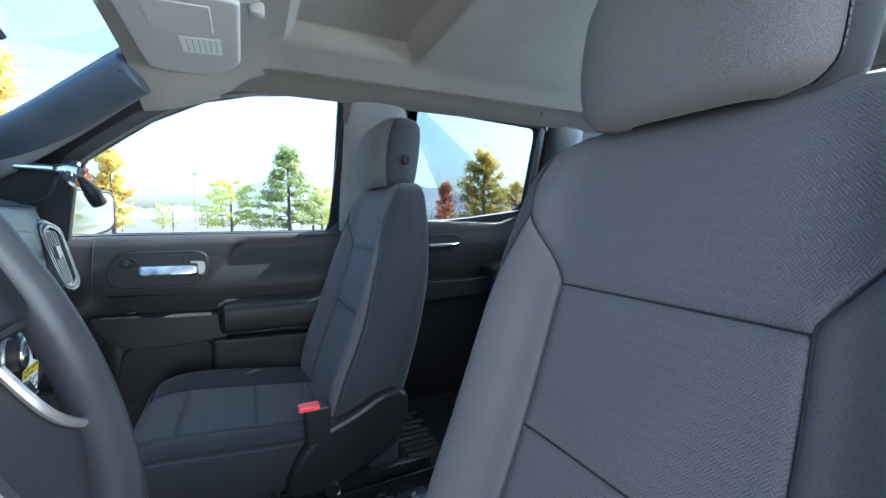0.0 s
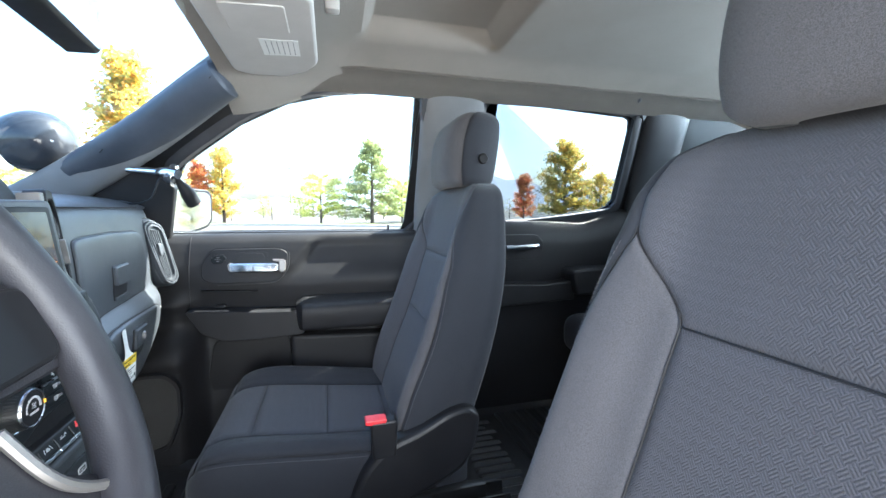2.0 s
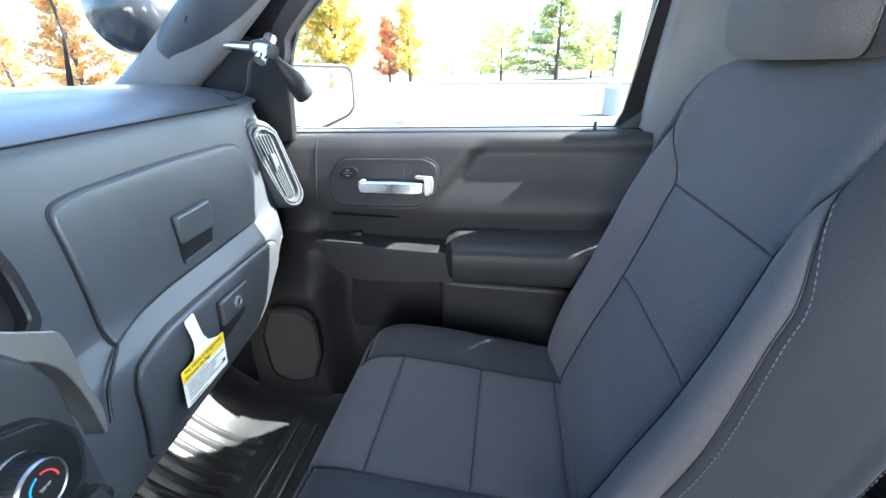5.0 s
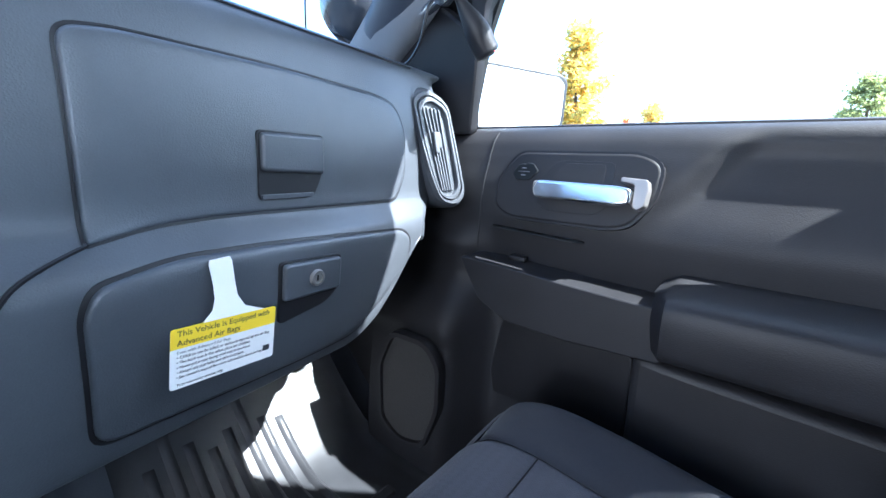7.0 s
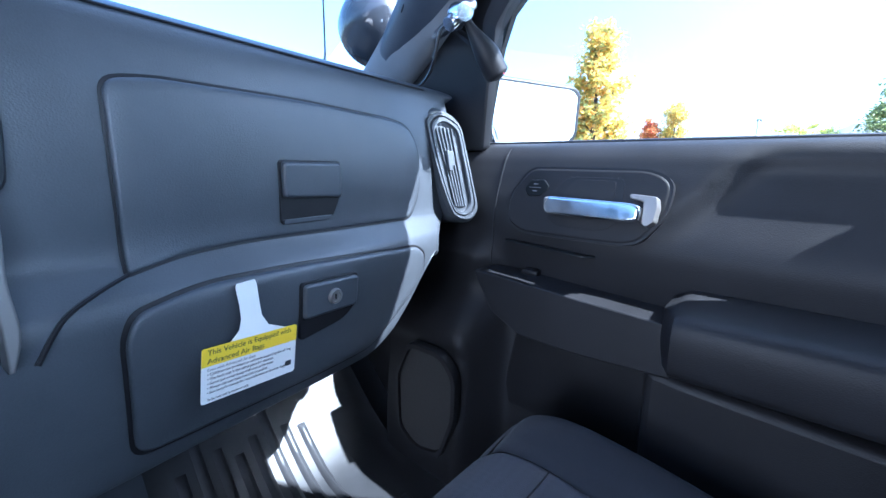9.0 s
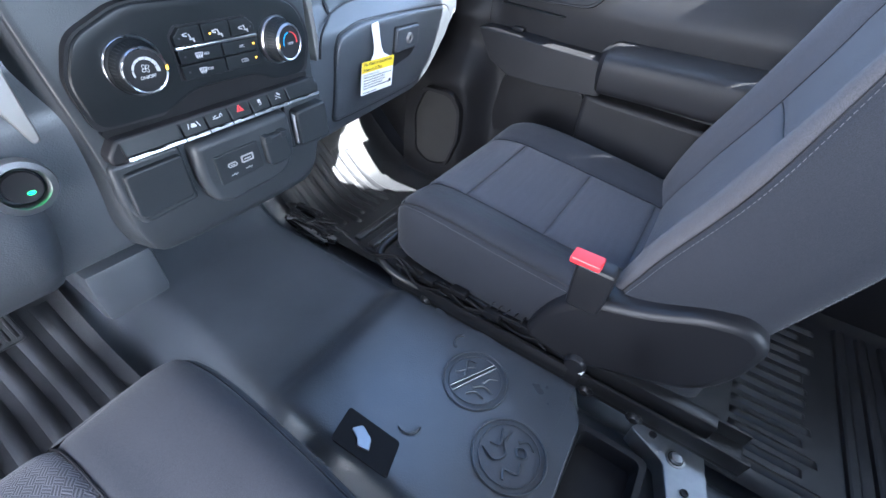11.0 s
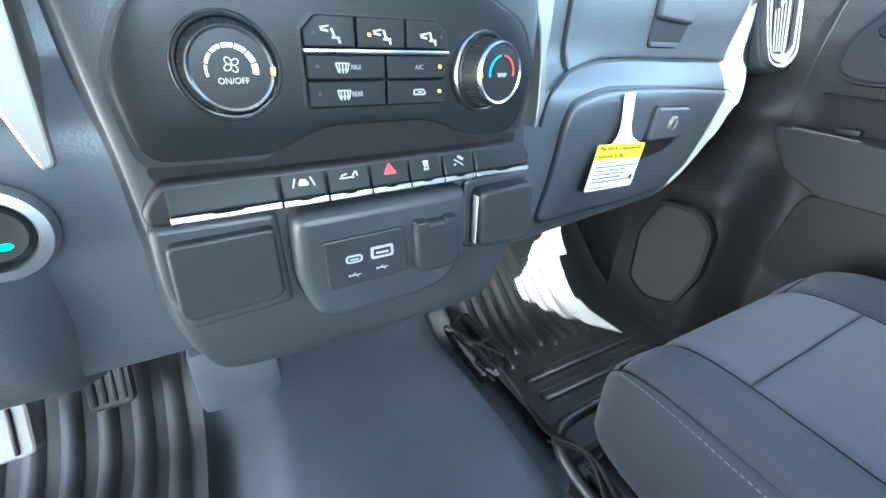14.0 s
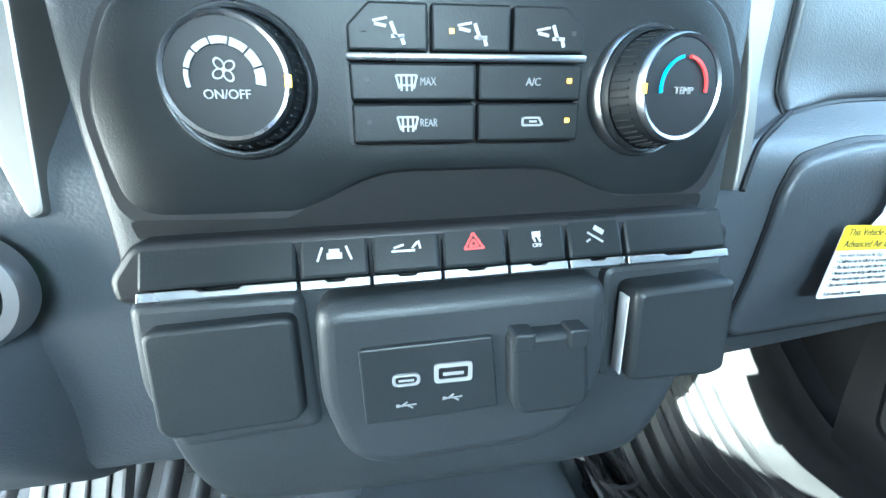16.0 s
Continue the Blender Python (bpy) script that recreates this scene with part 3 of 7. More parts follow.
def back_surf(a, z):
    _, w, yf, T, bol = table(BACK, z)
    prof = [(0, 0), (0.29, 0.0), (0.57, 0.004 * bol), (0.74, 0.026 * bol), (0.88, 0.033 * bol), (0.975, 0.012 * bol), (1.0, -0.22 * T), (0.99, -0.6 * T), (0.93, -0.93 * T), (0.55, -1.02 * T), (0, -1.04 * T)]
    x, y = around(prof, a)
    return (x * w, yf + y, z)


# y, half width, top, depth, bolster
CUSH = [(0.44, 0.195, 0.20, 0.07, 0.2), (0.50, 0.208, 0.222, 0.10, 0.5), (0.60, 0.216, 0.238, 0.12, 0.8), (0.74, 0.222, 0.252, 0.125, 1.0), (0.85, 0.224, 0.264, 0.13, 1.0),
        (0.91, 0.222, 0.268, 0.13, 0.8), (0.95, 0.216, 0.262, 0.12, 0.5), (0.975, 0.202, 0.243, 0.095, 0.2), (0.99, 0.175, 0.215, 0.06, 0.0), (0.995, 0.12, 0.19, 0.03, 0.0)]


GROW = [1.0, 0.0]


def cush_surf(a, y):
    _, w, zt, T, bol = table(CUSH, y)
    w, zt = w * GROW[0], zt + GROW[1]
    prof = [(0, 0), (0.29, 0.0), (0.57, 0.002 * bol), (0.74, 0.016 * bol), (0.88, 0.022 * bol), (0.975, 0.006 * bol), (1.0, -0.2 * T), (1.0, -0.6 * T), (0.95, -0.95 * T), (0.5, -T), (0, -T)]
    x, z = around(prof, a)
    return (x * w, y, zt + z)


OUTWARD.append(cush_surf)


HEAD = [(0.779, 0.070, 0.404, 0.05, 0), (0.786, 0.108, 0.407, 0.082, 0), (0.802, 0.126, 0.410, 0.100, 0), (0.85, 0.132, 0.410, 0.110, 0), (0.93, 0.131, 0.402, 0.110, 0),
        (0.978, 0.122, 0.392, 0.098, 0), (1.000, 0.106, 0.384, 0.076, 0), (1.012, 0.075, 0.376, 0.048, 0), (1.016, 0.03, 0.372, 0.02, 0)]
HEAD = [(0.772 + (z - 0.779) * 0.77, w * 0.88, *r) for z, w, *r in HEAD]


def head_surf(a, z):
    _, w, yc, T, _ = table(HEAD, z)
    prof = [(0, 0.50), (0.30, 0.50), (0.62, 0.475), (0.84, 0.39), (0.95, 0.22), (0.97, -0.02), (0.93, -0.25), (0.84, -0.46), (0.70, -0.62), (0.38, -0.68), (0, -0.69)]
    x, y = around(prof, a)
    return (x * w, yc + y * T, z)


PANEL = [0.195]


def yoke_a(z):
    """How far out the shoulder panel reaches."""
    return PANEL[0] + (0.35 - PANEL[0]) * min(1, max(0, (z - 0.615) / 0.079)) ** 1.5 + 0.11 * min(1, max(0, (z - 0.694) / 0.07))


def wing_a(z):
    """Outer edge of the leaf-shaped bolster."""
    return 0.475 - 0.03 * smooth01(z, 0.45, 0.60) - 0.095 * smooth01(z, 0.60, 0.70)


def seam(surf, path, parent, sink=0.0028):
    """A dark sewn seam along a line on a padded surface."""
    P = []
    for a, v in path:
        e = 1e-3
        n = (Vector(surf(a + e, v)) - Vector(surf(a - e, v))).cross(Vector(surf(a, v + e)) - Vector(surf(a, v - e)))
        p = Vector(surf(a, v))
        P.append(p - n.normalized() * (1.0 if surf is cush_surf else SIDE[0]) * sink if n.length > 1e-12 else p)
    part("seam", tube(P, 0.0008, 6), BLACK, parent)


def stitches(surf, path, parent, lift=0.0015, gap=0.0055):
    """A row of short thread stitches along a line on a padded surface."""
    P = [Vector(surf(*p)) for p in path]
    bm = bmesh.new()
    acc = 0.0
    c = Vector(surf(0, path[0][1]))
    for p, q in zip(P, P[1:]):
        d = q - p
        L = d.length
        if L < 1e-6:
            continue
        acc += L
        if acc >= gap:
            acc = 0
            o = (p - c)
            o = o.normalized() * lift if o.length > 0 else Vector()
            b = tube([p + o, p + o + d.normalized() * gap * 0.66], 0.00045, 4)
            me = bpy.data.meshes.new("s")
            b.to_mesh(me)
            b.free()
            bm.from_mesh(me)
            bpy.data.meshes.remove(me)
    part("stitching", bm, THREAD, parent)


def build_seat(label, mirror):
    """A front bucket seat, its middle on x = 0; mirror: its buckle side."""
    k = -1 if mirror else 1
    seat = thing("front_seat", (0, 0, 0), label, "car seat", "front seats")
    base = PANEL[0]
    SIDE[0] = 1.0
    # backrest: shoulder panel, two middle panels, bolsters, sides, rear cover
    SIDE[0] = -1.0
    D, E = 0.0045, 0.012
    yo = part("shoulder_panel", pillow(back_surf, lambda s, t: ((2 * s - 1) * yoke_a(0.615 + t * 0.173), 0.615 + t * 0.173), 44, 26, D, E), CLOTHP, seat, "patterned woven cloth yoke")
    part("backrest_panel", pillow(back_surf, lambda s, t: (base * (2 * s - 1), 0.462 + t * (0.615 - 0.462)), 28, 18, D, E), CLOTHP, seat, "patterned woven cloth")
    lo = part("backrest_panel", pillow(back_surf, lambda s, t: (base * (2 * s - 1), 0.21 + t * (0.462 - 0.21)), 28, 24, D, E), CLOTHP, seat, "patterned woven cloth")
    seam(back_surf, [(base * (2 * i / 30 - 1), 0.615) for i in range(31)], yo)
    seam(back_surf, [(base * (2 * i / 30 - 1), 0.462) for i in range(31)], lo)
    for sg in (1, -1):
        def wing(s, t, sg=sg):
            z = 0.19 + t * (0.699 - 0.19)
            a0, a1 = yoke_a(z) if z > 0.615 else base, wing_a(z)
            return (sg * (a0 + s * max(0.002, a1 - a0)), z)
        w = part("backrest_bolster", pillow(back_surf, wing, 18, 50, D, E), CLOTH_LIT, seat, "heather grey side bolster, cloth lightened as if lit from the door")
        seam(back_surf, [wing(0, i / 60) for i in range(61)], w)
        seam(back_surf, [wing(1, i / 60) for i in range(61)], w)
        stitches(back_surf, [(sg * (wing_a(0.24 + 0.44 * i / 400) + 0.022), 0.24 + 0.44 * i / 400) for i in range(401)], w)
        def flank(s, t, sg=sg):
            z = 0.168 + t * (0.787 - 0.168)
            a0 = wing_a(z) if z < 0.6965 else yoke_a(z)
            return (sg * (a0 + s * (0.80 - a0)), z)
        sd = part("backrest_side", pillow(back_surf, flank, 26, 56, D, 0.010), CLOTH, seat, "smooth charcoal cloth side, darkened as if in shade")
        seam(back_surf, [(sg * 0.80, 0.18 + 0.595 * i / 50) for i in range(51)], sd)
        stitches(back_surf, [(sg * 0.775, 0.20 + 0.55 * i / 400) for i in range(401)], sd)
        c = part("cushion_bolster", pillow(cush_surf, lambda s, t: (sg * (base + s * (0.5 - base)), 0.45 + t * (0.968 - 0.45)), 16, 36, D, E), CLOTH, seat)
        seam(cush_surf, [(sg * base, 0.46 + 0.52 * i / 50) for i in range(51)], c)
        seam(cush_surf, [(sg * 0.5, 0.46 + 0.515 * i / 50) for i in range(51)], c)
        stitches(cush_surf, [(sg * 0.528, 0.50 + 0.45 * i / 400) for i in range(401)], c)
        part("cushion_side", pillow(cush_surf, lambda s, t: (sg * (0.5 + s * 0.30), 0.442 + t * (0.993 - 0.442)), 12, 36, D, 0.010), CLOTH, seat, "smooth charcoal cloth side, darkened as if in shade")
    part("backrest_rear", pillow(back_surf, lambda s, t: ((0.80 + 0.4 * s) if 0.80 + 0.4 * s <= 1 else (0.80 + 0.4 * s) - 2, 0.168 + t * (0.787 - 0.168)), 24, 26), CLOTH, seat, "charcoal cloth seat back")
    for y0, y1 in ((0.45, 0.60), (0.60, 0.735), (0.735, 0.885), (0.885, 0.993)):
        part("cushion_panel", pillow(cush_surf, lambda s, t: (base * (2 * s - 1) * (1.0 if y1 < 0.95 else 1.0), y0 + t * (y1 - y0)), 28, 18, D, E), CLOTHP, seat, "patterned woven cloth")
        if y1 < 0.95:
            seam(cush_surf, [(base * (2 * i / 30 - 1), y1) for i in range(31)], seat)
    for sg in (1, -1):
        part("cushion_front", pillow(cush_surf, lambda s, t: (sg * (base + s * (0.5 - base)), 0.968 + t * (0.0265)), 12, 8, 0.002), CLOTH, seat)
    part("cushion_base", rbox((0, 0.70, 0.12), (0.40, 0.46, 0.05), 0.02), BLACK, seat, "black seat pan")
    # headrest
    hr = part("headrest", pillow(head_surf, lambda s, t: (0.40 * (2 * s - 1), 0.773 + t * 0.180), 28, 26, 0.003, 0.008), CLOTHH, seat, "heather grey cloth headrest with a piped edge")
    for sg in (1, -1):
        part("headrest_side", pillow(head_surf, lambda s, t: (sg * (0.40 + 0.60 * s), 0.773 + t * 0.180), 22, 26, 0.003, 0.008), CLOTH, hr)
        part("post", tube([(sg * 0.06, 0.40, 0.74), (sg * 0.06, 0.40, 0.80)], 0.006, 10), CHROME, seat, "steel headrest post")
    for sg in (1, -1):
        seam(head_surf, [(sg * 0.40, 0.777 + 0.172 * i / 30) for i in range(31)], hr, 0.001)
        stitches(head_surf, [(sg * 0.385, 0.79 + 0.16 * i / 200) for i in range(201)], hr)
    part("button", lathe([(0, 0.004), (0.010, 0.004), (0.012, 0.0), (0.012, -0.004)], face((0.1135 * -k, 0.385, 0.838), (0, -1, 0), (0, 0, 1)) if k > 0 else face((0.1135, 0.385, 0.838), (0, 1, 0), (0, 0, 1)), 20), BLACK, hr, "black release button")
    # recliner cover on the inner side, buckle on its stalk, rails, lift bar
    fm = face((-0.216 * k, 0, 0), (0, -k, 0), (0, 0, 1))
    S = lambda pts: [(-k * y, z) for y, z in pts]
    part("side_cover", prism(rounded(S([(0.70, 0.150), (0.67, 0.225), (0.625, 0.272), (0.56, 0.292), (0.50, 0.325), (0.458, 0.332), (0.432, 0.312), (0.438, 0.255), (0.462, 0.205), (0.52, 0.175), (0.62, 0.135)]), 0.03), -0.02, 0.030, fm, 0.014, 3), BLACK, seat, "moulded black recliner cover")
    part("knob", lathe([(0, 0.012), (0.013, 0.012), (0.016, 0.008), (0.016, -0.01)], face((-0.244 * k, 0.605, 0.15), (0, -k, 0), (0, 0, 1)), 20), BLACK, seat)
    bx = -0.236 * k
    stalk = part("buckle_stalk", prism(rounded([(-0.012, 0), (0.012, 0), (0.014, 0.07), (-0.014, 0.07)], 0.006), -0.006, 0.006, face((bx, 0.600, 0.085), (0, -k, 0.0), (0, 0.20, 1)) @ Matrix.Diagonal((1, 2.4, 1, 1)), 0.003), BLACK, seat)
    bl = part("buckle", prism(rounded([(-0.023, 0.0), (0.023, 0.0), (0.026, 0.075), (-0.026, 0.075)], 0.008), -0.012, 0.012, face((bx, 0.628, 0.250), (0, -k, 0.0), (0, 0.22, 1)), 0.005), BLACK, seat, "black seat-belt buckle")
    part("release_button", prism(rounded([(-0.020, 0.0), (0.020, 0.0), (0.020, 0.010), (-0.020, 0.010)], 0.003), -0.0115, 0.0115, face((bx, 0.6435, 0.3195), (0, -k, 0.0), (0, 0.22, 1)), 0.003), RED, bl, "red release button")
    for sg in (1, -1):
        rl = part("rail", rbox((sg * 0.215, 0.66, FLOOR + 0.104), (0.052, 0.60, 0.012), 0.003), STEEL, seat, "black steel seat track")
        for lx in (0.192, 0.238):
            part("lip", rbox((sg * lx, 0.66, FLOOR + 0.1195), (0.006, 0.60, 0.03), 0.002), STEEL, rl)
        part("slider", rbox((sg * 0.215, 0.68, FLOOR + 0.138), (0.024, 0.54, 0.034), 0.004), STEEL, rl)
        part("riser", rbox((sg * 0.215, 0.90, FLOOR + 0.045), (0.04, 0.05, 0.115), 0.006), STEEL, seat)
        part("riser", rbox((sg * 0.215, 0.43, FLOOR + 0.045), (0.04, 0.05, 0.115), 0.006), STEEL, seat)
        br2 = part("bracket", prism(rounded([(0.50, 0.115), (0.94, 0.118), (0.92, 0.165), (0.80, 0.150), (0.66, 0.172), (0.52, 0.16)], 0.012), -0.006, 0.006, face((sg * 0.207, 0, 0), (0, 1, 0), (0, 0, 1)), 0.002), STEEL, seat, "black pressed steel seat bracket")
        for y, z, r in ((0.56, 0.14, 0.010), (0.70, 0.145, 0.012), (0.86, 0.14, 0.010)):
            part("bolt", lathe([(0, 0.016), (r * 0.5, 0.016), (r * 0.62, 0.010), (r, 0.009), (r, 0.004)], face((sg * 0.207, y, z), (0, -sg, 0), (0, 0, 1)), 16), BARE if y < 0.6 else STEEL, br2)
        part("spring", tube([(sg * 0.224 + 0.007 * math.cos(t), 0.60 + 0.0022 * t, 0.152 + 0.007 * math.sin(t)) for t in np.linspace(0, 2 * math.pi * 12, 150)], 0.0012, 5), STEEL, seat)
    part("lift_bar", tube(spline([(-0.205, 0.78, 0.120), (-0.232, 0.89, 0.112), (-0.240, 0.960, 0.122), (-0.225, 1.0, 0.136), (-0.16, 1.008, 0.138), (0, 1.010, 0.138), (0.16, 1.008, 0.138), (0.225, 1.0, 0.136), (0.240, 0.960, 0.122), (0.232, 0.89, 0.112)], 50), 0.008, 10), STEEL, seat, "black tubular slide handle")
    SIDE[0] = 1.0
    return seat


passenger_seat = build_seat("charcoal cloth passenger bucket seat on black rails", False)
passenger_seat.location = (0.47, 0.0, 0.0)
GROW[:] = [1.06, 0.022]
PANEL[0] = 0.176
driver_seat = build_seat("charcoal woven cloth driver's bucket seat with red buckle", True)
driver_seat.location = (-0.353, -0.028, 0.012)

# ---------------------------------------------------------------- dashboard
def dash_face(x):
    """How far back the dashboard's face stands."""
    right = 1.121 + 0.13 * (x - 0.276)
    k = smooth01(x, -0.08, 0.20)
    return 1.075 * (1 - k) + right * k


# height, how far the face stands back from its middle plane: upper face, rolled ledge, lower face tucked under
FACE = [(0.30, 0.020), (0.335, 0.002), (0.36, -0.008), (0.40, -0.0185), (0.44, -0.0255), (0.47, -0.0290), (0.488, -0.0295), (0.500, -0.0265), (0.510, -0.0190),
        (0.520, -0.0105), (0.529, -0.0045), (0.545, -0.0025), (0.58, -0.0035), (0.62, -0.0025), (0.66, 0.001), (0.69, 0.006), (0.714, 0.012)]


def dash_y(x, z):
    end = 0.785 - 0.035 * (1 - smooth01(z, 0.49, 0.545))
    return dash_face(x) + table(FACE, z)[1] + 0.05 * smooth01(x, end - 0.055, end + 0.02) ** 2


def on_dash(x, z, out):
    return Vector((x - 0.13 * out, dash_y(x, z) - out, z))


@functools.lru_cache(maxsize=None)
def dash_prof(x):
    yf = dash_face(x)
    zb = 0.335 + 0.15 * smooth01(x, 0.54, 0.74)
    top = [(1.78, 0.762), (1.45, 0.762), (yf + 0.16, 0.757), (yf + 0.10, 0.749), (yf + 0.06, 0.742), (yf + 0.035, 0.734), (yf + 0.020, 0.725)]
    zs = [0.712, 0.69, 0.66, 0.62, 0.58, 0.545, 0.532, 0.526, 0.520, 0.514, 0.508, 0.502, 0.496, 0.489, 0.48]
    zs += [0.48 + (zb - 0.48) * k / 6 for k in range(1, 7)] if zb < 0.475 else [0.48 - 0.002 * k for k in range(1, 7)]
    low = zs[-1]
    yl = dash_y(x, low)
    return top + [(dash_y(x, z), z) for z in zs] + [(yl + 0.012, low - 0.008), (yl + 0.07, low - 0.014), (1.42, low - 0.004)]


def dash_fn(u, v):
    x = -0.72 + 1.505 * u
    P = dash_prof(x)
    s = v * (len(P) - 1)
    j = min(int(s), len(P) - 2)
    a, b, c, d = (np.array(P[min(max(j + m, 0), len(P) - 1)]) for m in (-1, 0, 1, 2))
    q = cr(a, b, c, d, s - j)
    if q[1] < 0.545 and x > 0.60:
        x = x - (x - 0.60) * 0.20 * (1 - smooth01(q[1], 0.49, 0.545))
    return (x, q[0], q[1])


dash = thing("dashboard", (XC, 1.4, 0.55), "charcoal grained plastic dashboard with two gloveboxes", "dashboard")
bm = sheet(dash_fn, 130, 150, caps="u")
part("body", bm, DASH, dash, angle=50)
# seam of the soft top pad
part("top_seam", tube([(x, dash_face(x) + 0.0185, 0.7255) for x in np.linspace(0.19, 0.70, 60)], 0.0013, 6), BLACK, dash)

FU = face((0.276, 1.1178, 0), (1, 0.13, 0), (0, 0, 1))
U = lambda pts: [((x - 0.276) * 1.0084, z) for x, z in pts]
upper = rounded([(0.276, 0.669), (0.31, 0.675), (0.45, 0.676), (0.60, 0.671), (0.640, 0.664), (0.662, 0.63), (0.661, 0.56), (0.640, 0.528), (0.50, 0.5285), (0.385, 0.530), (0.32, 0.527), (0.274, 0.518)], [0.014, 0.02, 0.03, 0.03, 0.02, 0.03, 0.02, 0.016, 0.03, 0.03, 0.03, 0.004], 5)
big = [((x - 0.47) * 1.011 + 0.47, (z - 0.60) * 1.032 + 0.60) for x, z in upper]
part("glovebox_gap", dome(big, on_dash, 0.0012, 0.0005), BLACK, dash, "dark gap round the upper glovebox")
ug = part("upper_glovebox", dome(upper, on_dash, 0.0050, 0.0045), DASH, dash, "grained upper glovebox lid", angle=60)
part("latch_pocket", prism(rounded(U([(0.4155, 0.6115), (0.5005, 0.6115), (0.5005, 0.575), (0.486, 0.5415), (0.4155, 0.5415)]), [0.006, 0.006, 0.008, 0.012, 0.006]), 0.0, 0.0062, FU, 0.0012), BLACK, ug, "dark finger recess")
part("latch", prism(rounded(U([(0.4185, 0.609), (0.4975, 0.609), (0.4975, 0.568), (0.4185, 0.571)]), 0.005), 0.004, 0.0120, FU, 0.0035, 3), DASH, ug, "latch paddle")
part("pocket_lip", prism(rounded(U([(0.4175, 0.5475), (0.484, 0.5475), (0.480, 0.5425), (0.4175, 0.5425)]), 0.002), 0.004, 0.0085, FU, 0.0015), DASH, ug)

FL = face((0.276, 1.1385, 0), (1, 0.13, 0), (0, -0.1, 1))
lower = rounded([(0.263, 0.470), (0.272, 0.490), (0.325, 0.501), (0.42, 0.4995), (0.50, 0.496), (0.627, 0.489), (0.648, 0.474), (0.646, 0.434), (0.598, 0.393), (0.548, 0.350), (0.463, 0.348), (0.36, 0.352), (0.262, 0.356)], [0.015, 0.02, 0.03, 0.03, 0.03, 0.012, 0.014, 0.03, 0.03, 0.02, 0.03, 0.03, 0.02], 5)
big = [((x - 0.45) * 1.018 + 0.45, (z - 0.43) * 1.045 + 0.43) for x, z in lower]
part("glovebox_gap", dome(big, on_dash, 0.0012, 0.0005), BLACK, dash, "dark gap round the lower glovebox")
lg = part("lower_glovebox", dome(lower, on_dash, 0.0055, 0.005), DASH, dash, "grained lower glovebox lid", angle=60)
part("latch_pocket", prism(rounded(U([(0.412, 0.4845), (0.496, 0.4805), (0.496, 0.440), (0.476, 0.424), (0.412, 0.416)]), [0.006, 0.006, 0.008, 0.012, 0.006]), 0.0, 0.0075, FL, 0.0012), BLACK, lg, "dark finger recess")
part("latch", prism(rounded(U([(0.415, 0.482), (0.493, 0.478), (0.493, 0.440), (0.415, 0.442)]), 0.005), 0.004, 0.0125, FL, 0.003, 3), DASH, lg, "latch paddle")
lk = FL @ Matrix.Translation(((0.455 - 0.276) * 1.0084, 0.461, 0.0125))
part("lock", lathe([(0.0, 0.002), (0.0055, 0.002), (0.006, 0.004), (0.0085, 0.004), (0.0095, 0.002), (0.0095, -0.002)], lk, 28), SATIN, lg, "round key lock")
part("keyhole", rbox((0, 0, 0), (0.0016, 0.006, 0.001), 0, m=lk @ Matrix.Translation((0, 0, 0.0025))), BLACK, lg)

# paper tag hung on the lower glovebox
tag = thing("airbag_tag", (0.365, 1.09, 0.44), "white paper airbag tag with a yellow heading hung on the glovebox", "paper tag")
FT = face((0.309, 1.088, 0.3940), (0.098, 0.0135, -0.0075), (0, -0.07, 1))
card = rect(0, 0, 0.0975, 0.0535, 0.003)
part("card", prism(card, 0, 0.0006, FT), PAPER, tag, "white printed card")
part("heading", prism(rounded([(0, 0.036), (0.0975, 0.036), (0.0975, 0.0537), (0, 0.0537)], [0, 0, 0.003, 0.003]), 0.0003, 0.0009, FT), YELLOW, tag, "yellow heading band")
strap = [(0.026, 0.0535), (0.0345, 0.062), (0.037, 0.072), (0.036, 0.085), (0.033, 0.102), (0.034, 0.106), (0.052, 0.108), (0.054, 0.104), (0.056, 0.085), (0.058, 0.072), (0.065, 0.061), (0.085, 0.0535)]
bm = prism(strap, 0.0, 0.0006, Matrix())
for v in bm.verts:
    v.co.z -= 0.14 * max(0, v.co.y - 0.0535)
bmesh.ops.transform(bm, matrix=FT, verts=bm.verts)
part("strap", bm, PAPER, tag, "white paper strap")
T = lambda x, y: FT @ Matrix.Translation((x, y, 0.001))
lettering("This Vehicle is Equipped with", 0.0072, T(0.005, 0.0488), DARKINK, tag, align='LEFT', width=0.085, depth=0.0001)
lettering("Advanced Air Bags", 0.0072, T(0.005, 0.0405), DARKINK, tag, align='LEFT', width=0.055, depth=0.0001)
for i, (s, w) in enumerate((("Even with Advanced Air Bags", 0.046), ("\u2022 Children can be killed or seriously injured by the air bag", 0.086), ("\u2022 The back seat is the safest place for children.", 0.066), ("\u2022 Never put a rear-facing child seat in the front.", 0.066), ("\u2022 Always use seat belts and child restraints.", 0.060), ("\u2022 See owner's manual for more information about air bags", 0.080))):
    lettering(s, 0.0040, T(0.005, 0.0325 - i * 0.0044), GREYINK if i == 0 else DARKINK, tag, align='LEFT', width=w, depth=0.0001)
lettering("To be removed by customer only.", 0.0036, T(0.005, 0.0035), DARKINK, tag, align='LEFT', width=0.04, depth=0.0001)
part("icon", prism(rect(0.0855, 0.009, 0.0925, 0.0145), 0.0005, 0.001, FT), DARKINK, tag, smooth=False)

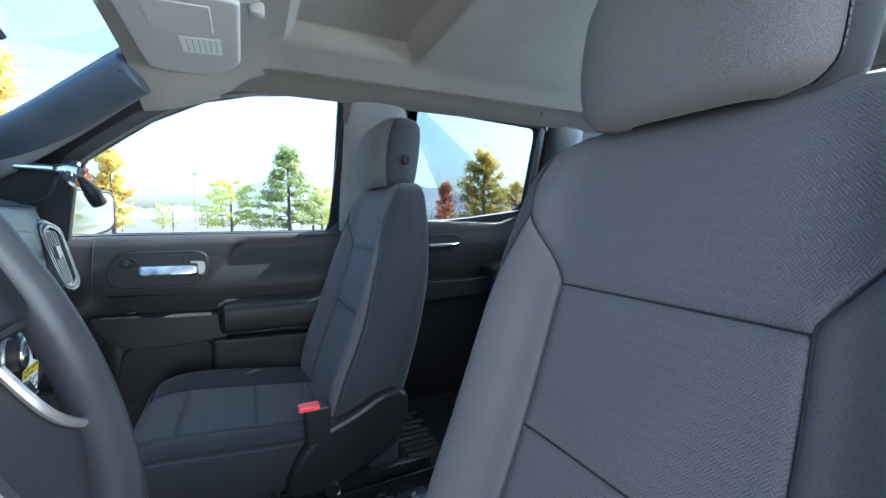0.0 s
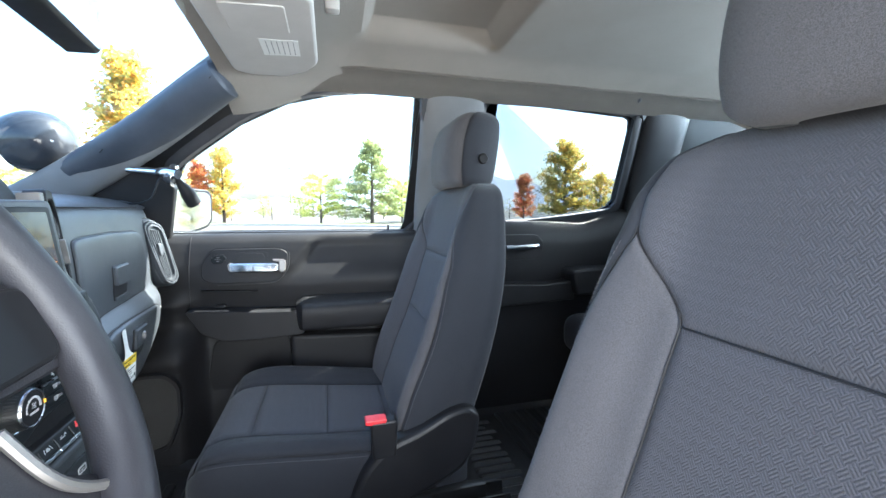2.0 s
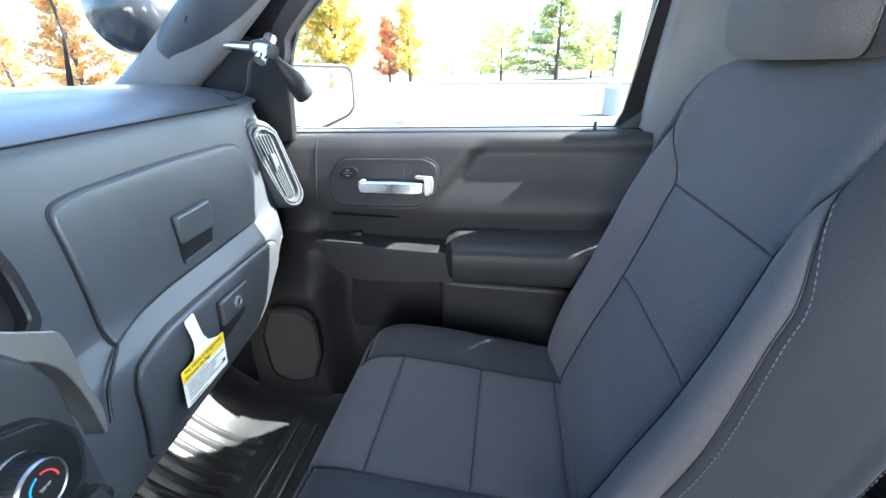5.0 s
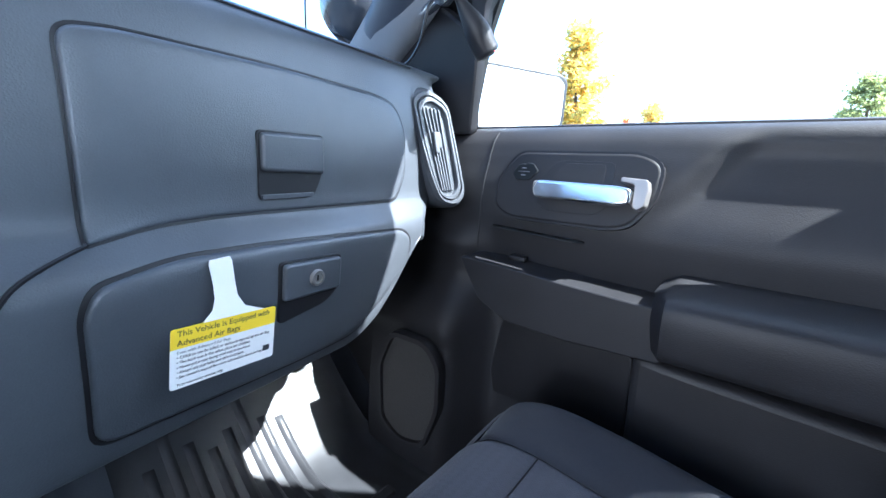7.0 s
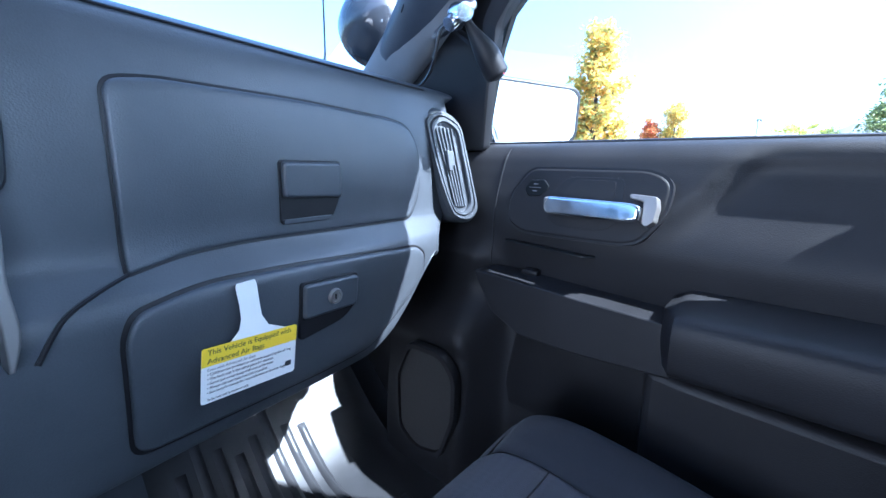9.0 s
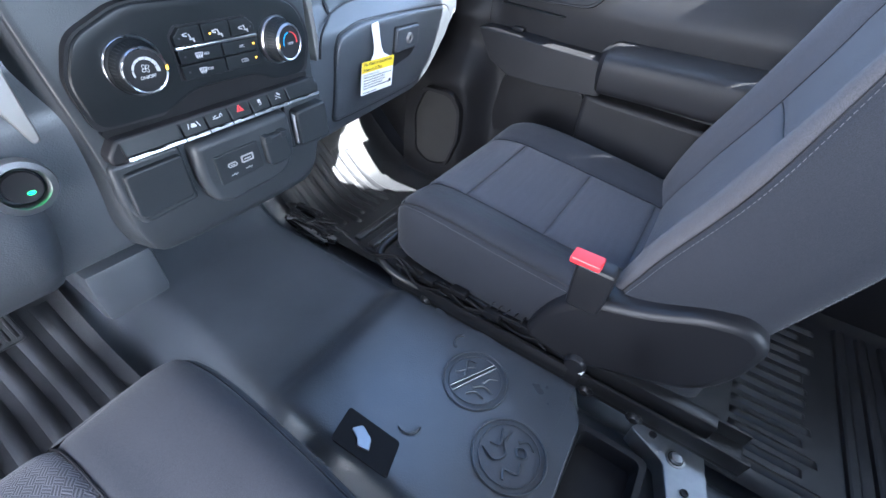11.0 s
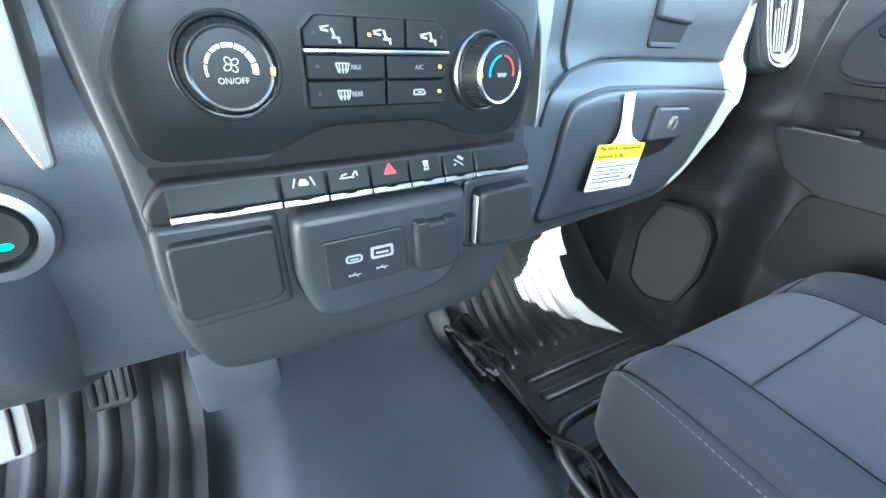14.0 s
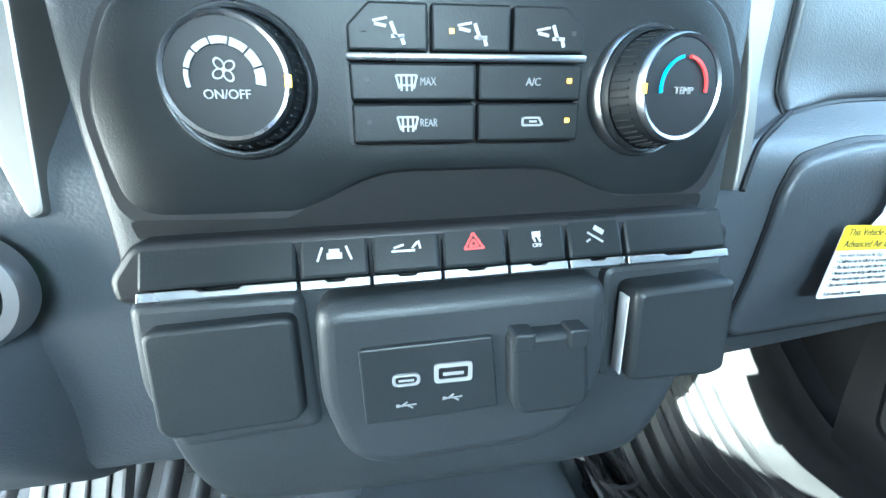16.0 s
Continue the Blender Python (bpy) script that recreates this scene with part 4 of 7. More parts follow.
# end vent by the passenger door
FV = face((0.742, 1.153, 0.612), (1, -0.34, 0), (0, 0.13, 1))
hexo = rounded([(-0.061, 0.070), (-0.034, 0.083), (0.004, 0.066), (0.021, -0.010), (0.035, -0.076), (0.017, -0.096), (-0.013, -0.090), (-0.031, -0.049), (-0.050, 0.015)], 0.016, 5)
pod = [((x + 0.012) * 1.16 - 0.010, (z + 0.008) * 1.09 - 0.006) for x, z in hexo]
part("vent_pod", prism(pod, -0.09, -0.001, FV, 0.016, 5), DASH, dash, "rounded end pod of the dashboard", angle=60)
def shrink(poly, k):
    c = (sum(p[0] for p in poly) / len(poly), sum(p[1] for p in poly) / len(poly))
    w = max(p[0] for p in poly) - min(p[0] for p in poly)
    h = max(p[1] for p in poly) - min(p[1] for p in poly)
    return [(c[0] + (x - c[0]) * (1 - 2 * k / w), c[1] + (z - c[1]) * (1 - 2 * k / h)) for x, z in poly]
hexm, hexn, hexi = shrink(hexo, 0.006), shrink(hexo, 0.0075), shrink(hexo, 0.0145)
vent = part("end_vent", ring(hexo, hexm, -0.01, 0.005, FV, 0.003), DASH, dash, "tall air vent with upright slats")
part("vent_groove", ring(hexm, hexn, -0.01, 0.0015, FV), BLACK, vent)
part("vent_rim", ring(hexn, hexi, -0.01, 0.0055, FV, 0.002), DASH, vent)
part("vent_throat", prism(hexi, -0.012, -0.006, FV), BLACK, vent, "dark vent throat")
for i in range(5):
    f = (i + 0.6) / 5.2
    a, b = Vector((-0.045 + 0.037 * f, 0.058 - 0.004 * f)), Vector((-0.011 + 0.023 * f, -0.072))
    w = Vector((0.0011, 0))
    part("slat", prism([tuple(a - w), tuple(a + w), tuple(b + w * 1.3), tuple(b - w * 1.3)], -0.008, 0.0025, FV, 0.0005), DASH, vent, smooth=False)
part("vent_tab", prism(rounded([(-0.026, 0.020), (-0.013, 0.018), (-0.010, -0.004), (-0.016, -0.006), (-0.017, -0.014), (-0.022, -0.013)], 0.003), -0.004, 0.008, FV, 0.002), DASH, vent, "adjuster tab")

# tall middle vent between the screen and the upper glovebox
FM = face((0.172, 1.080, 0.665), (1, 0.42, 0), (0, 0.10, 1))
tri_o = rounded([(-0.050, 0.085), (0.010, 0.085), (0.038, 0.055), (0.052, -0.030), (0.046, -0.078), (0.024, -0.084), (-0.040, -0.050), (-0.055, 0.0)], 0.012)
tri_i = [(x * 0.80 - 0.002, z * 0.86 - 0.002) for x, z in tri_o]
mv = part("middle_vent", ring(tri_o, tri_i, -0.02, 0.001, FM, 0.002), BLACK, dash, "tall dark middle air vent")
part("vent_throat", prism(tri_i, -0.018, -0.010, FM), BLACK, mv)
for i in range(4):
    part("slat", rbox((0, 0, 0), (0.0025, 0.112 - 0.014 * i, 0.012), 0.0008, m=FM @ Matrix.Translation((-0.020 + i * 0.013, 0.004, -0.006)) @ Matrix.Rotation(0.4, 4, 'Y')), BLACK, mv)
part("vent_tab", prism(rounded([(-0.006, 0.016), (0.004, 0.017), (0.012, -0.006), (0.012, -0.020), (0.004, -0.020), (0.002, -0.006)], 0.003), -0.004, 0.006, FM, 0.002), SATIN, mv, "bright adjuster tab")

# ---------------------------------------------------------------- centre console
STACK = [(0.288, -0.03, 0.115, 1.090), (0.300, -0.060, 0.135, 1.055), (0.320, -0.080, 0.156, 1.034), (0.365, -0.092, 0.168, 1.024), (0.42, -0.094, 0.174, 1.023), (0.47, -0.096, 0.176, 1.024), (0.52, -0.100, 0.178, 1.027), (0.57, -0.103, 0.180, 1.032),
         (0.61, -0.105, 0.158, 1.039), (0.65, -0.108, 0.128, 1.052), (0.70, -0.110, 0.118, 1.070), (0.745, -0.110, 0.116, 1.088), (0.768, -0.105, 0.112, 1.104), (0.778, -0.095, 0.106, 1.13), (0.780, -0.08, 0.095, 1.17)]

STACK = [(z if z > 0.6 else 0.030 + 0.95 * z, xl, xr, yf + 0.008 * (1 - smooth01(z, 0.58, 0.66))) for z, xl, xr, yf in STACK]


def stack_fn(u, v):
    z = STACK[0][0] + (STACK[-1][0] - STACK[0][0]) * v
    z, xl, xr, yf = table(STACK, z)
    P = [(xl - 0.03, yf + 0.14), (xl - 0.012, yf + 0.07), (xl - 0.002, yf + 0.03), (xl + 0.006, yf + 0.008), (xl + 0.022, yf), (xl * 0.5 + xr * 0.5, yf - 0.002), (xr - 0.022, yf), (xr - 0.006, yf + 0.008), (xr + 0.002, yf + 0.03), (xr + 0.014, yf + 0.07), (xr + 0.035, yf + 0.14)]
    s = u * (len(P) - 1)
    j = min(int(s), len(P) - 2)
    a, b, c, d = (np.array(P[min(max(j + m, 0), len(P) - 1)]) for m in (-1, 0, 1, 2))
    q = cr(a, b, c, d, s - j)
    return (q[0], q[1], z)


console = thing("center_console", (XC, 1.1, 0.5), "charcoal centre stack with climate controls, switches and screen", "center console")
bm = sheet(stack_fn, 60, 90, caps="v")
part("body", bm, CONSOLE, console, angle=55)


F0 = face((0, 1.029, 0.030), (1, 0, 0), (0, 0.0, 1)) @ Matrix.Diagonal((1, 0.95, 1, 1))
FN = F0 @ Matrix.Translation((0, 0, 0.008))
bez = rounded([(-0.083, 0.520), (-0.078, 0.474), (-0.020, 0.471), (0.012, 0.490), (0.083, 0.490), (0.110, 0.475), (0.152, 0.475), (0.164, 0.520), (0.150, 0.552), (0.105, 0.572), (-0.025, 0.572), (-0.068, 0.552)], 0.012, 4)
part("bezel_gap", prism([((x - 0.04) * 1.02 + 0.04, (z - 0.52) * 1.035 + 0.52) for x, z in bez], -0.02, 0.001, F0), BLACK, console)
def on_bezel(x, z, out):
    """The climate panel: flat down to a crease, then falling back towards the switches."""
    return F0 @ Vector((x, z, out - 0.0004 - 0.15 * max(0.0, 0.4965 - z) - 0.9 * max(0.0, abs(x - 0.037) - 0.105) ** 1.5))


part("climate_bezel", dome(bez, on_bezel, 0.0045, 0.003, 0.012, 0.004), STACKP, console, "smooth black climate control panel", angle=25)
# flat dark sheet paints the overhang's shade; the body is not cut
part("recess_shade", prism(rounded([(-0.078, 0.4745), (-0.022, 0.473), (0.010, 0.492), (0.085, 0.492), (0.112, 0.477), (0.154, 0.4765), (0.152, 0.468), (-0.076, 0.466)], 0.003), -0.01, 0.0012, F0), WIRE_SHADE, console, "dark sheet that paints the recess's shade above the switches")


KNOB_L, KNOB_R = (-0.0318, 0.5232), (0.1185, 0.5205)


def knob(x, z, r, name, label, turn):
    m = face((x, 1.0255, 0.030 + 0.95 * z), (math.cos(turn), math.sin(turn), 0), (0, 0.0, 1))
    k = part(name, lathe([(r * 0.96, -0.006), (r * 0.98, 0.003), (r * 0.93, 0.005)], m, 56), STACKP, console, label)
    part("chrome_ring", lathe([(r * 1.01, -0.006), (r * 1.06, -0.002), (r * 1.06, 0.0015), (r * 1.02, 0.003), (r * 0.97, 0.0022)], m, 64), BRUSHED, k, "bright chrome base ring")
    part("grip", lathe([(r * 0.95, 0.001), (r * 0.90, 0.004), (r * 0.83, 0.0135), (r * 0.80, 0.0155)], m, 56), STACKP, k)
    ribs = []
    for i in range(44):
        a = 2 * math.pi * i / 44
        c, q = math.cos(a), math.sin(a)
        ribs.append(tube([m @ Vector((r * 0.895 * c, r * 0.895 * q, 0.005)), m @ Vector((r * 0.838 * c, r * 0.838 * q, 0.0128))], 0.00045, 4))
    tagged(part("knurling", join(*ribs), STACKP, k), "fine ribs round the grip", kind="stuff")
    part("bright_ring", lathe([(r * 0.80, 0.0140), (r * 0.80, 0.0168), (r * 0.765, 0.0182), (r * 0.715, 0.0176)], m, 64), BRUSHED, k, "bright chrome front ring")
    part("cap", lathe([(r * 0.72, 0.0162), (r * 0.71, 0.0174), (0, 0.0180)], m, 56), BLACK, k, "flat black cap")
    return k, m @ Matrix.Translation((0, 0, 0.0183))


def arc_bar(m, r0, r1, a0, a1, n=8, h=0.0003):
    P = [(r1 * math.cos(a0 + (a1 - a0) * i / n), r1 * math.sin(a0 + (a1 - a0) * i / n)) for i in range(n + 1)]
    P += [(r0 * math.cos(a1 + (a0 - a1) * i / n), r0 * math.sin(a1 + (a0 - a1) * i / n)) for i in range(n + 1)]
    return prism(P, -0.0004, h, m)


kn, mk = knob(KNOB_L[0], KNOB_L[1], 0.0238, "fan_knob", "round black fan dial with chrome rings", radians(2))
for i in range(7):
    a = radians(195 - i * 30)
    part("scale_mark", arc_bar(mk, 0.0100 - 0.00022 * i, 0.0112 + 0.00006 * i, a - radians(26.5), a), WHITEINK, kn, smooth=False)
lettering("ON/OFF", 0.0038, mk @ Matrix.Translation((0, -0.0048, 0)), WHITEINK, kn, width=0.0132)
for i in range(4):
    c, q = math.cos(i * math.pi / 2 + 0.6), math.sin(i * math.pi / 2 + 0.6)
    ell = lambda k: [(0.0020 * c + k * (0.0019 * c * math.cos(t) - 0.0014 * q * math.sin(t)), 0.0022 + 0.0020 * q + k * (0.0019 * q * math.cos(t) + 0.0014 * c * math.sin(t))) for t in np.linspace(0, 2 * math.pi, 17)[:-1]]
    part("fan_icon", ring(ell(1.0), ell(0.72), 0, 0.0003, mk), WHITEINK, kn, smooth=False)
part("pointer", arc_bar(mk @ Matrix.Translation((0, 0, -0.0005)), 0.0170, 0.0189, radians(-8), radians(3), 4, 0.0006), AMBER, kn, "amber position mark", smooth=False)
kt, mt = knob(KNOB_R[0], KNOB_R[1], 0.0232, "temperature_knob", "round black temperature dial with chrome rings", radians(10))
part("cold_scale", arc_bar(mt, 0.0098, 0.0109, radians(100), radians(190), 14), BLUEINK, kt, "blue cold scale", smooth=False)
part("warm_scale", arc_bar(mt, 0.0098, 0.0109, radians(-8), radians(84), 14), REDINK, kt, "red warm scale", smooth=False)
lettering("TEMP", 0.0034, mt @ Matrix.Translation((0, -0.001, 0)), GREYINK, kt, width=0.0085)
part("pointer", arc_bar(mt @ Matrix.Translation((0, 0, -0.0005)), 0.0166, 0.0184, radians(176), radians(187), 4, 0.0006), AMBER, kt, "amber position mark", smooth=False)

# climate buttons
pan = rounded([(0.003, 0.501), (0.090, 0.501), (0.0905, 0.543), (0.083, 0.5505), (0.010, 0.5505), (0.003, 0.543)], 0.002)
pnl = part("button_panel", prism(pan, 0.0, 0.0045, F0), BLACK, console, "block of black climate buttons")
G = 0.00055


def button(x0, z0, x1, z1, cut="", name="climate_button"):
    c = 0.0075
    P = [(x0, z0), (x1, z0), (x1, z1), (x0, z1)]
    if cut == "l":
        P = [(x0, z0), (x1, z0), (x1, z1), (x0 + c, z1), (x0, z1 - c)]
    if cut == "r":
        P = [(x0, z0), (x1, z0), (x1, z1 - c), (x1 - c, z1), (x0, z1)]
    return part(name, prism(rounded(P, 0.0012), 0.002, 0.0095, F0, 0.0015, 2), STACKP, pnl)


def ink(parent, bms, mat):
    part("icon", join(*bms), mat, parent, smooth=False)


def bar(x, z, w, h, ang=0.0, base=None, lift=0.0098):
    base = base or F0
    return rbox((0, 0, 0), (w, h, 0.0003), 0, m=base @ Matrix.Translation((x, z, lift)) @ Matrix.Rotation(ang, 4, 'Z'))


xs = (0.0042, 0.0325, 0.0615, 0.0893)
for i in range(3):
    b = button(xs[i] + G, 0.5338, xs[i + 1] - G, 0.5496, "l" if i == 0 else "r" if i == 2 else "")
    cx = (xs[i] + xs[i + 1]) / 2 + 0.002
    ink(b, [bar(cx, 0.5405, 0.0012, 0.0055, 0.35), bar(cx + 0.0012, 0.5385, 0.0045, 0.0012), bar(cx + 0.0028, 0.5372, 0.0012, 0.003, 0.3), bar(cx - 0.0045, 0.5420 - 0.001 * i, 0.004, 0.0011, -0.2), bar(cx - 0.0045, 0.5438 - 0.001 * i, 0.005, 0.0008, 0.2)], WHITEINK)
    ink(b, [bar((xs[0] + 0.006, xs[1] + 0.0075, xs[3] - 0.005)[i], 0.5405, 0.0016, 0.0016)], AMBER if i == 1 else DARKINK)
part("chrome_strip", rbox((0.0467, 1.0195, 0.5352), (0.0855, 0.003, 0.0026), 0.0008), BRUSHED, pnl, "thin chrome divider")
for row, (z0, z1, words) in enumerate(((0.5170, 0.5300, ("MAX", "A/C")), (0.5020, 0.5160, ("REAR", "")))):
    for col, (x0, x1) in enumerate(((0.0042, 0.0492), (0.0492, 0.0893))):
        b = button(x0 + G, z0, x1 - G, z1)
        zc = (z0 + z1) / 2
        if words[col]:
            lettering(words[col], 0.0040, F0 @ Matrix.Translation(((0.0315 if col == 0 else 0.0700), zc, 0.0098)), GREYINK, b, width=0.0055 if len(words[col]) < 4 else 0.0062)
        if col == 0:
            ink(b, [bar(0.0240, zc + 0.0022, 0.0072, 0.0007), bar(0.0209, zc, 0.0007, 0.0048, 0.25), bar(0.0271, zc, 0.0007, 0.0048, -0.25), bar(0.0240, zc - 0.0012, 0.006, 0.0006)] + [bar(0.0222 + 0.0018 * q, zc - 0.0005, 0.0007, 0.0052) for q in range(3)], WHITEINK)
        if words[col] == "":
            ink(b, [bar(0.0700, zc - 0.0012, 0.0072, 0.0008), bar(0.0665, zc + 0.0002, 0.0008, 0.0028), bar(0.0700, zc + 0.0016, 0.0060, 0.0008), bar(0.0735, zc + 0.0002, 0.0008, 0.0030, 0.5), bar(0.0705, zc + 0.0002, 0.0030, 0.0008)], GREYINK)
        ink(b, [bar(0.0105 if col == 0 else 0.0838, zc + 0.0005, 0.0017, 0.0017)], AMBER if col == 1 else DARKINK)

# switch row: seven caps with chrome lower lips
edges = [-0.0725, -0.0180, 0.0080, 0.0345, 0.0605, 0.0850, 0.1095, 0.1560]
row = part("switch_bar", prism(rounded([(-0.084, 0.4545), (-0.074, 0.468), (0.150, 0.4715), (0.162, 0.462), (0.161, 0.4505), (-0.073, 0.4435), (-0.083, 0.4445)], 0.004), -0.012, 0.012, F0, 0.004, 3), BLACK, console, "bar of switches with chrome lips")
for i in range(7):
    x0, x1 = edges[i] + 0.0006, edges[i + 1] - 0.0006
    lean = 0.0055 * (i - 3) / 3
    za, zb = 0.4465 + 0.0028 * (i / 6), 0.4665 + 0.0030 * (i / 6)
    fm = face(((x0 + x1) / 2, 1.0165, 0.030 + 0.95 * (za + zb) / 2), (1, 0, 0.016), (0, 0.45, 1))
    w, h = (x1 - x0) / 2, (zb - za) / 2
    s = part("switch", prism(rect(-w, -h + 0.004, w, h + 0.001, 0.0018), -0.006, 0.003, fm, 0.0018, 2), STACKP, row)
    part("chrome_lip", prism(rounded([(-w, -h + 0.0002), (w, -h + 0.0002), (w, -h + 0.0036), (w * 0.30, -h + 0.0036), (w * 0.24, -h + 0.0026), (-w * 0.24, -h + 0.0026), (-w * 0.30, -h + 0.0036), (-w, -h + 0.0036)], 0.0004, 2), -0.006, 0.0032, fm, 0.0008, 2), BRUSHED, s, "chrome lower lip")
    up = fm @ Matrix.Translation((0, 0.003, 0.0))
    if i == 1:
        ink(s, [bar(0, -0.001, 0.0055, 0.0022, 0, up, 0.0032), bar(0, 0.0008, 0.0038, 0.0014, 0, up, 0.0032), bar(-0.0052, -0.0002, 0.0008, 0.0055, -0.35, up, 0.0032), bar(0.0052, -0.0002, 0.0008, 0.0055, 0.35, up, 0.0032)], WHITEINK)
    if i == 2:
        ink(s, [bar(-0.001, -0.001, 0.0088, 0.0008, 0, up, 0.0032), bar(-0.0026, 0.0008, 0.004, 0.0008, 0.3, up, 0.0032), bar(0.0035, 0.001, 0.0030, 0.0008, 0.8, up, 0.0032), bar(0.0052, 0.001, 0.0008, 0.0030, 0.2, up, 0.0032)], WHITEINK)
    if i == 3:
        ink(s, [bar(0, -0.0020, 0.0076, 0.0008, 0, up, 0.0032), bar(-0.0019, 0.0010, 0.0008, 0.0072, -0.55, up, 0.0032), bar(0.0019, 0.0010, 0.0008, 0.0072, 0.55, up, 0.0032), bar(0, -0.0010, 0.0034, 0.0007, 0, up, 0.0032), bar(-0.0009, 0.0002, 0.0007, 0.0032, -0.55, up, 0.0032), bar(0.0009, 0.0002, 0.0007, 0.0032, 0.55, up, 0.0032)], REDINK)
    if i == 4:
        ink(s, [bar(0, 0.0018, 0.0034, 0.0022, 0, up, 0.0032), bar(-0.001, -0.0002, 0.0008, 0.0020, 0.4, up, 0.0032), bar(0.001, -0.0002, 0.0008, 0.0020, 0.4, up, 0.0032)], WHITEINK)
        lettering("OFF", 0.0022, up @ Matrix.Translation((0, -0.0026, 0.0032)), WHITEINK, s)
    if i == 5:
        ink(s, [bar(0.0, -0.001, 0.0075, 0.0008, -0.6, up, 0.0032), bar(0.0018, 0.0018, 0.0045, 0.0020, -0.6, up, 0.0032), bar(-0.0030, -0.0022, 0.0020, 0.0008, 0.5, up, 0.0032)], GREYINK)

# lower panel: nose with the ports, blank pad, box with a pale side
nose = rounded([(-0.015, 0.441), (0.105, 0.444), (0.108, 0.396), (0.094, 0.368), (0.074, 0.360), (0.008, 0.357), (-0.008, 0.366), (-0.016, 0.396)], 0.01)
part("lower_panel", prism(rounded([(-0.086, 0.441), (-0.02, 0.441), (-0.018, 0.372), (-0.078, 0.368), (-0.088, 0.40)], 0.006), -0.02, 0.003, F0, 0.006, 4), CONSOLE, console)
ns = part("port_nose", prism(nose, -0.02, 0.010, FN, 0.010, 5), CONSOLE, console, "raised panel with charging ports")
plate = part("port_plate", prism(rounded([(0.001, 0.4215), (0.0545, 0.4230), (0.0575, 0.3875), (0.002, 0.3850)], 0.002), 0.0, 0.0122, FN, 0.001), PADP, ns, "flat plate with two charging ports")
FP = FN @ Matrix.Translation((0, 0, 0.0124))
for nm, cx, cz, w, h, r in (("small_port", 0.0190, 0.4063, 0.0056, 0.0028, 0.0027), ("large_port", 0.0380, 0.4078, 0.0078, 0.0045, 0.0018)):
    o, i2 = rect(cx - w, cz - h, cx + w, cz + h, r), rect(cx - w * 0.78, cz - h * 0.62, cx + w * 0.78, cz + h * 0.62, r * 0.6)
    p = part(nm, ring(o, i2, -0.0005, 0.0007, FP), GREYINK, plate, "pale rim round a charging port")
    part("socket", prism(i2, -0.0006, 0.0002, FP), BLACK, p)
    part("tongue", rbox((0, 0, 0), (w * 1.1, h * 0.35, 0.0004), 0.0001, m=FP @ Matrix.Translation((cx, cz - h * 0.1, 0.0004))), GREYINK, p)
    ink(p, [bar(cx, cz - 0.0125, 0.0075, 0.0006, 0.05, FP, 0.0002), bar(cx - 0.001, cz - 0.0117, 0.003, 0.0006, 0.6, FP, 0.0002), bar(cx + 0.001, cz - 0.0133, 0.003, 0.0006, -0.6, FP, 0.0002), bar(cx - 0.0038, cz - 0.0125, 0.0014, 0.0014, 0, FP, 0.0002)], GREYINK)
lid = part("socket_lid", prism(rounded([(0.0600, 0.4240), (0.0925, 0.4250), (0.0965, 0.390), (0.090, 0.3855), (0.066, 0.3850), (0.0615, 0.391)], 0.004), 0.004, 0.0175, FN, 0.003, 3), PADP, ns, "hinged lid over a power socket")
for cx in (0.0655, 0.0880):
    part("hinge", prism(rect(cx - 0.0045, 0.4175, cx + 0.0045, 0.4262, 0.0015), 0.004, 0.0188, FN, 0.0012), PADP, lid)
pad = part("blank_pad", prism(rounded([(-0.0795, 0.431), (-0.0235, 0.433), (-0.0235, 0.386), (-0.028, 0.382), (-0.077, 0.3795), (-0.0815, 0.384)], 0.005), 0.0, 0.0095, F0, 0.0055, 4), PADP, console, "rounded blank rubber pad")
part("box_mount", prism(rounded([(0.109, 0.444), (0.169, 0.446), (0.172, 0.392), (0.160, 0.378), (0.112, 0.384)], 0.006), -0.02, 0.004, F0, 0.003), CONSOLE, console)
box = part("blank_cover", prism(rounded([(0.1165, 0.4375), (0.1640, 0.4400), (0.1665, 0.3930), (0.1600, 0.3895), (0.1180, 0.3905)], 0.005), 0.0, 0.0185, F0, 0.004, 3), PADP, console, "raised black cover box")
part("pale_edge", rbox((0.1158, 1.0180, 0.4224), (0.0008, 0.007, 0.038), 0.0003), WHITEINK, box, "pale exposed edge")

# screen and radio strip
SC = face((0.021, 1.050, 0.682), (1, 0, 0), (0, 0.013, 0.10)) @ Matrix.Diagonal((0.76, 0.82, 1, 1))
part("screen_surround", prism(rect(-0.118, -0.060, 0.112, 0.064, 0.012), -0.03, 0.004, SC, 0.004, 3), DASH, console)
scr = part("screen_bezel", prism(rect(-0.105, -0.050, 0.100, 0.054, 0.006), -0.01, 0.006, SC, 0.002), BLACK, console, "gloss black screen frame")
GLOSS = plain("screen_glass", (0.010, 0.011, 0.016), 0.06, var=0.05)
part("display", prism(rect(-0.095, -0.040, 0.088, 0.046, 0.002), 0.0, 0.0068, SC), GLOSS, scr, "dark glossy display showing a menu")
SCB = plain("screen_blue", (0.10, 0.25, 0.95), 0.4, 0, 0.07)
SCW = plain("screen_white", (0.8, 0.8, 0.8), 0.4, 0, 0.07)
SCO = plain("screen_orange", (1.0, 0.35, 0.08), 0.4, 0, 0.07)
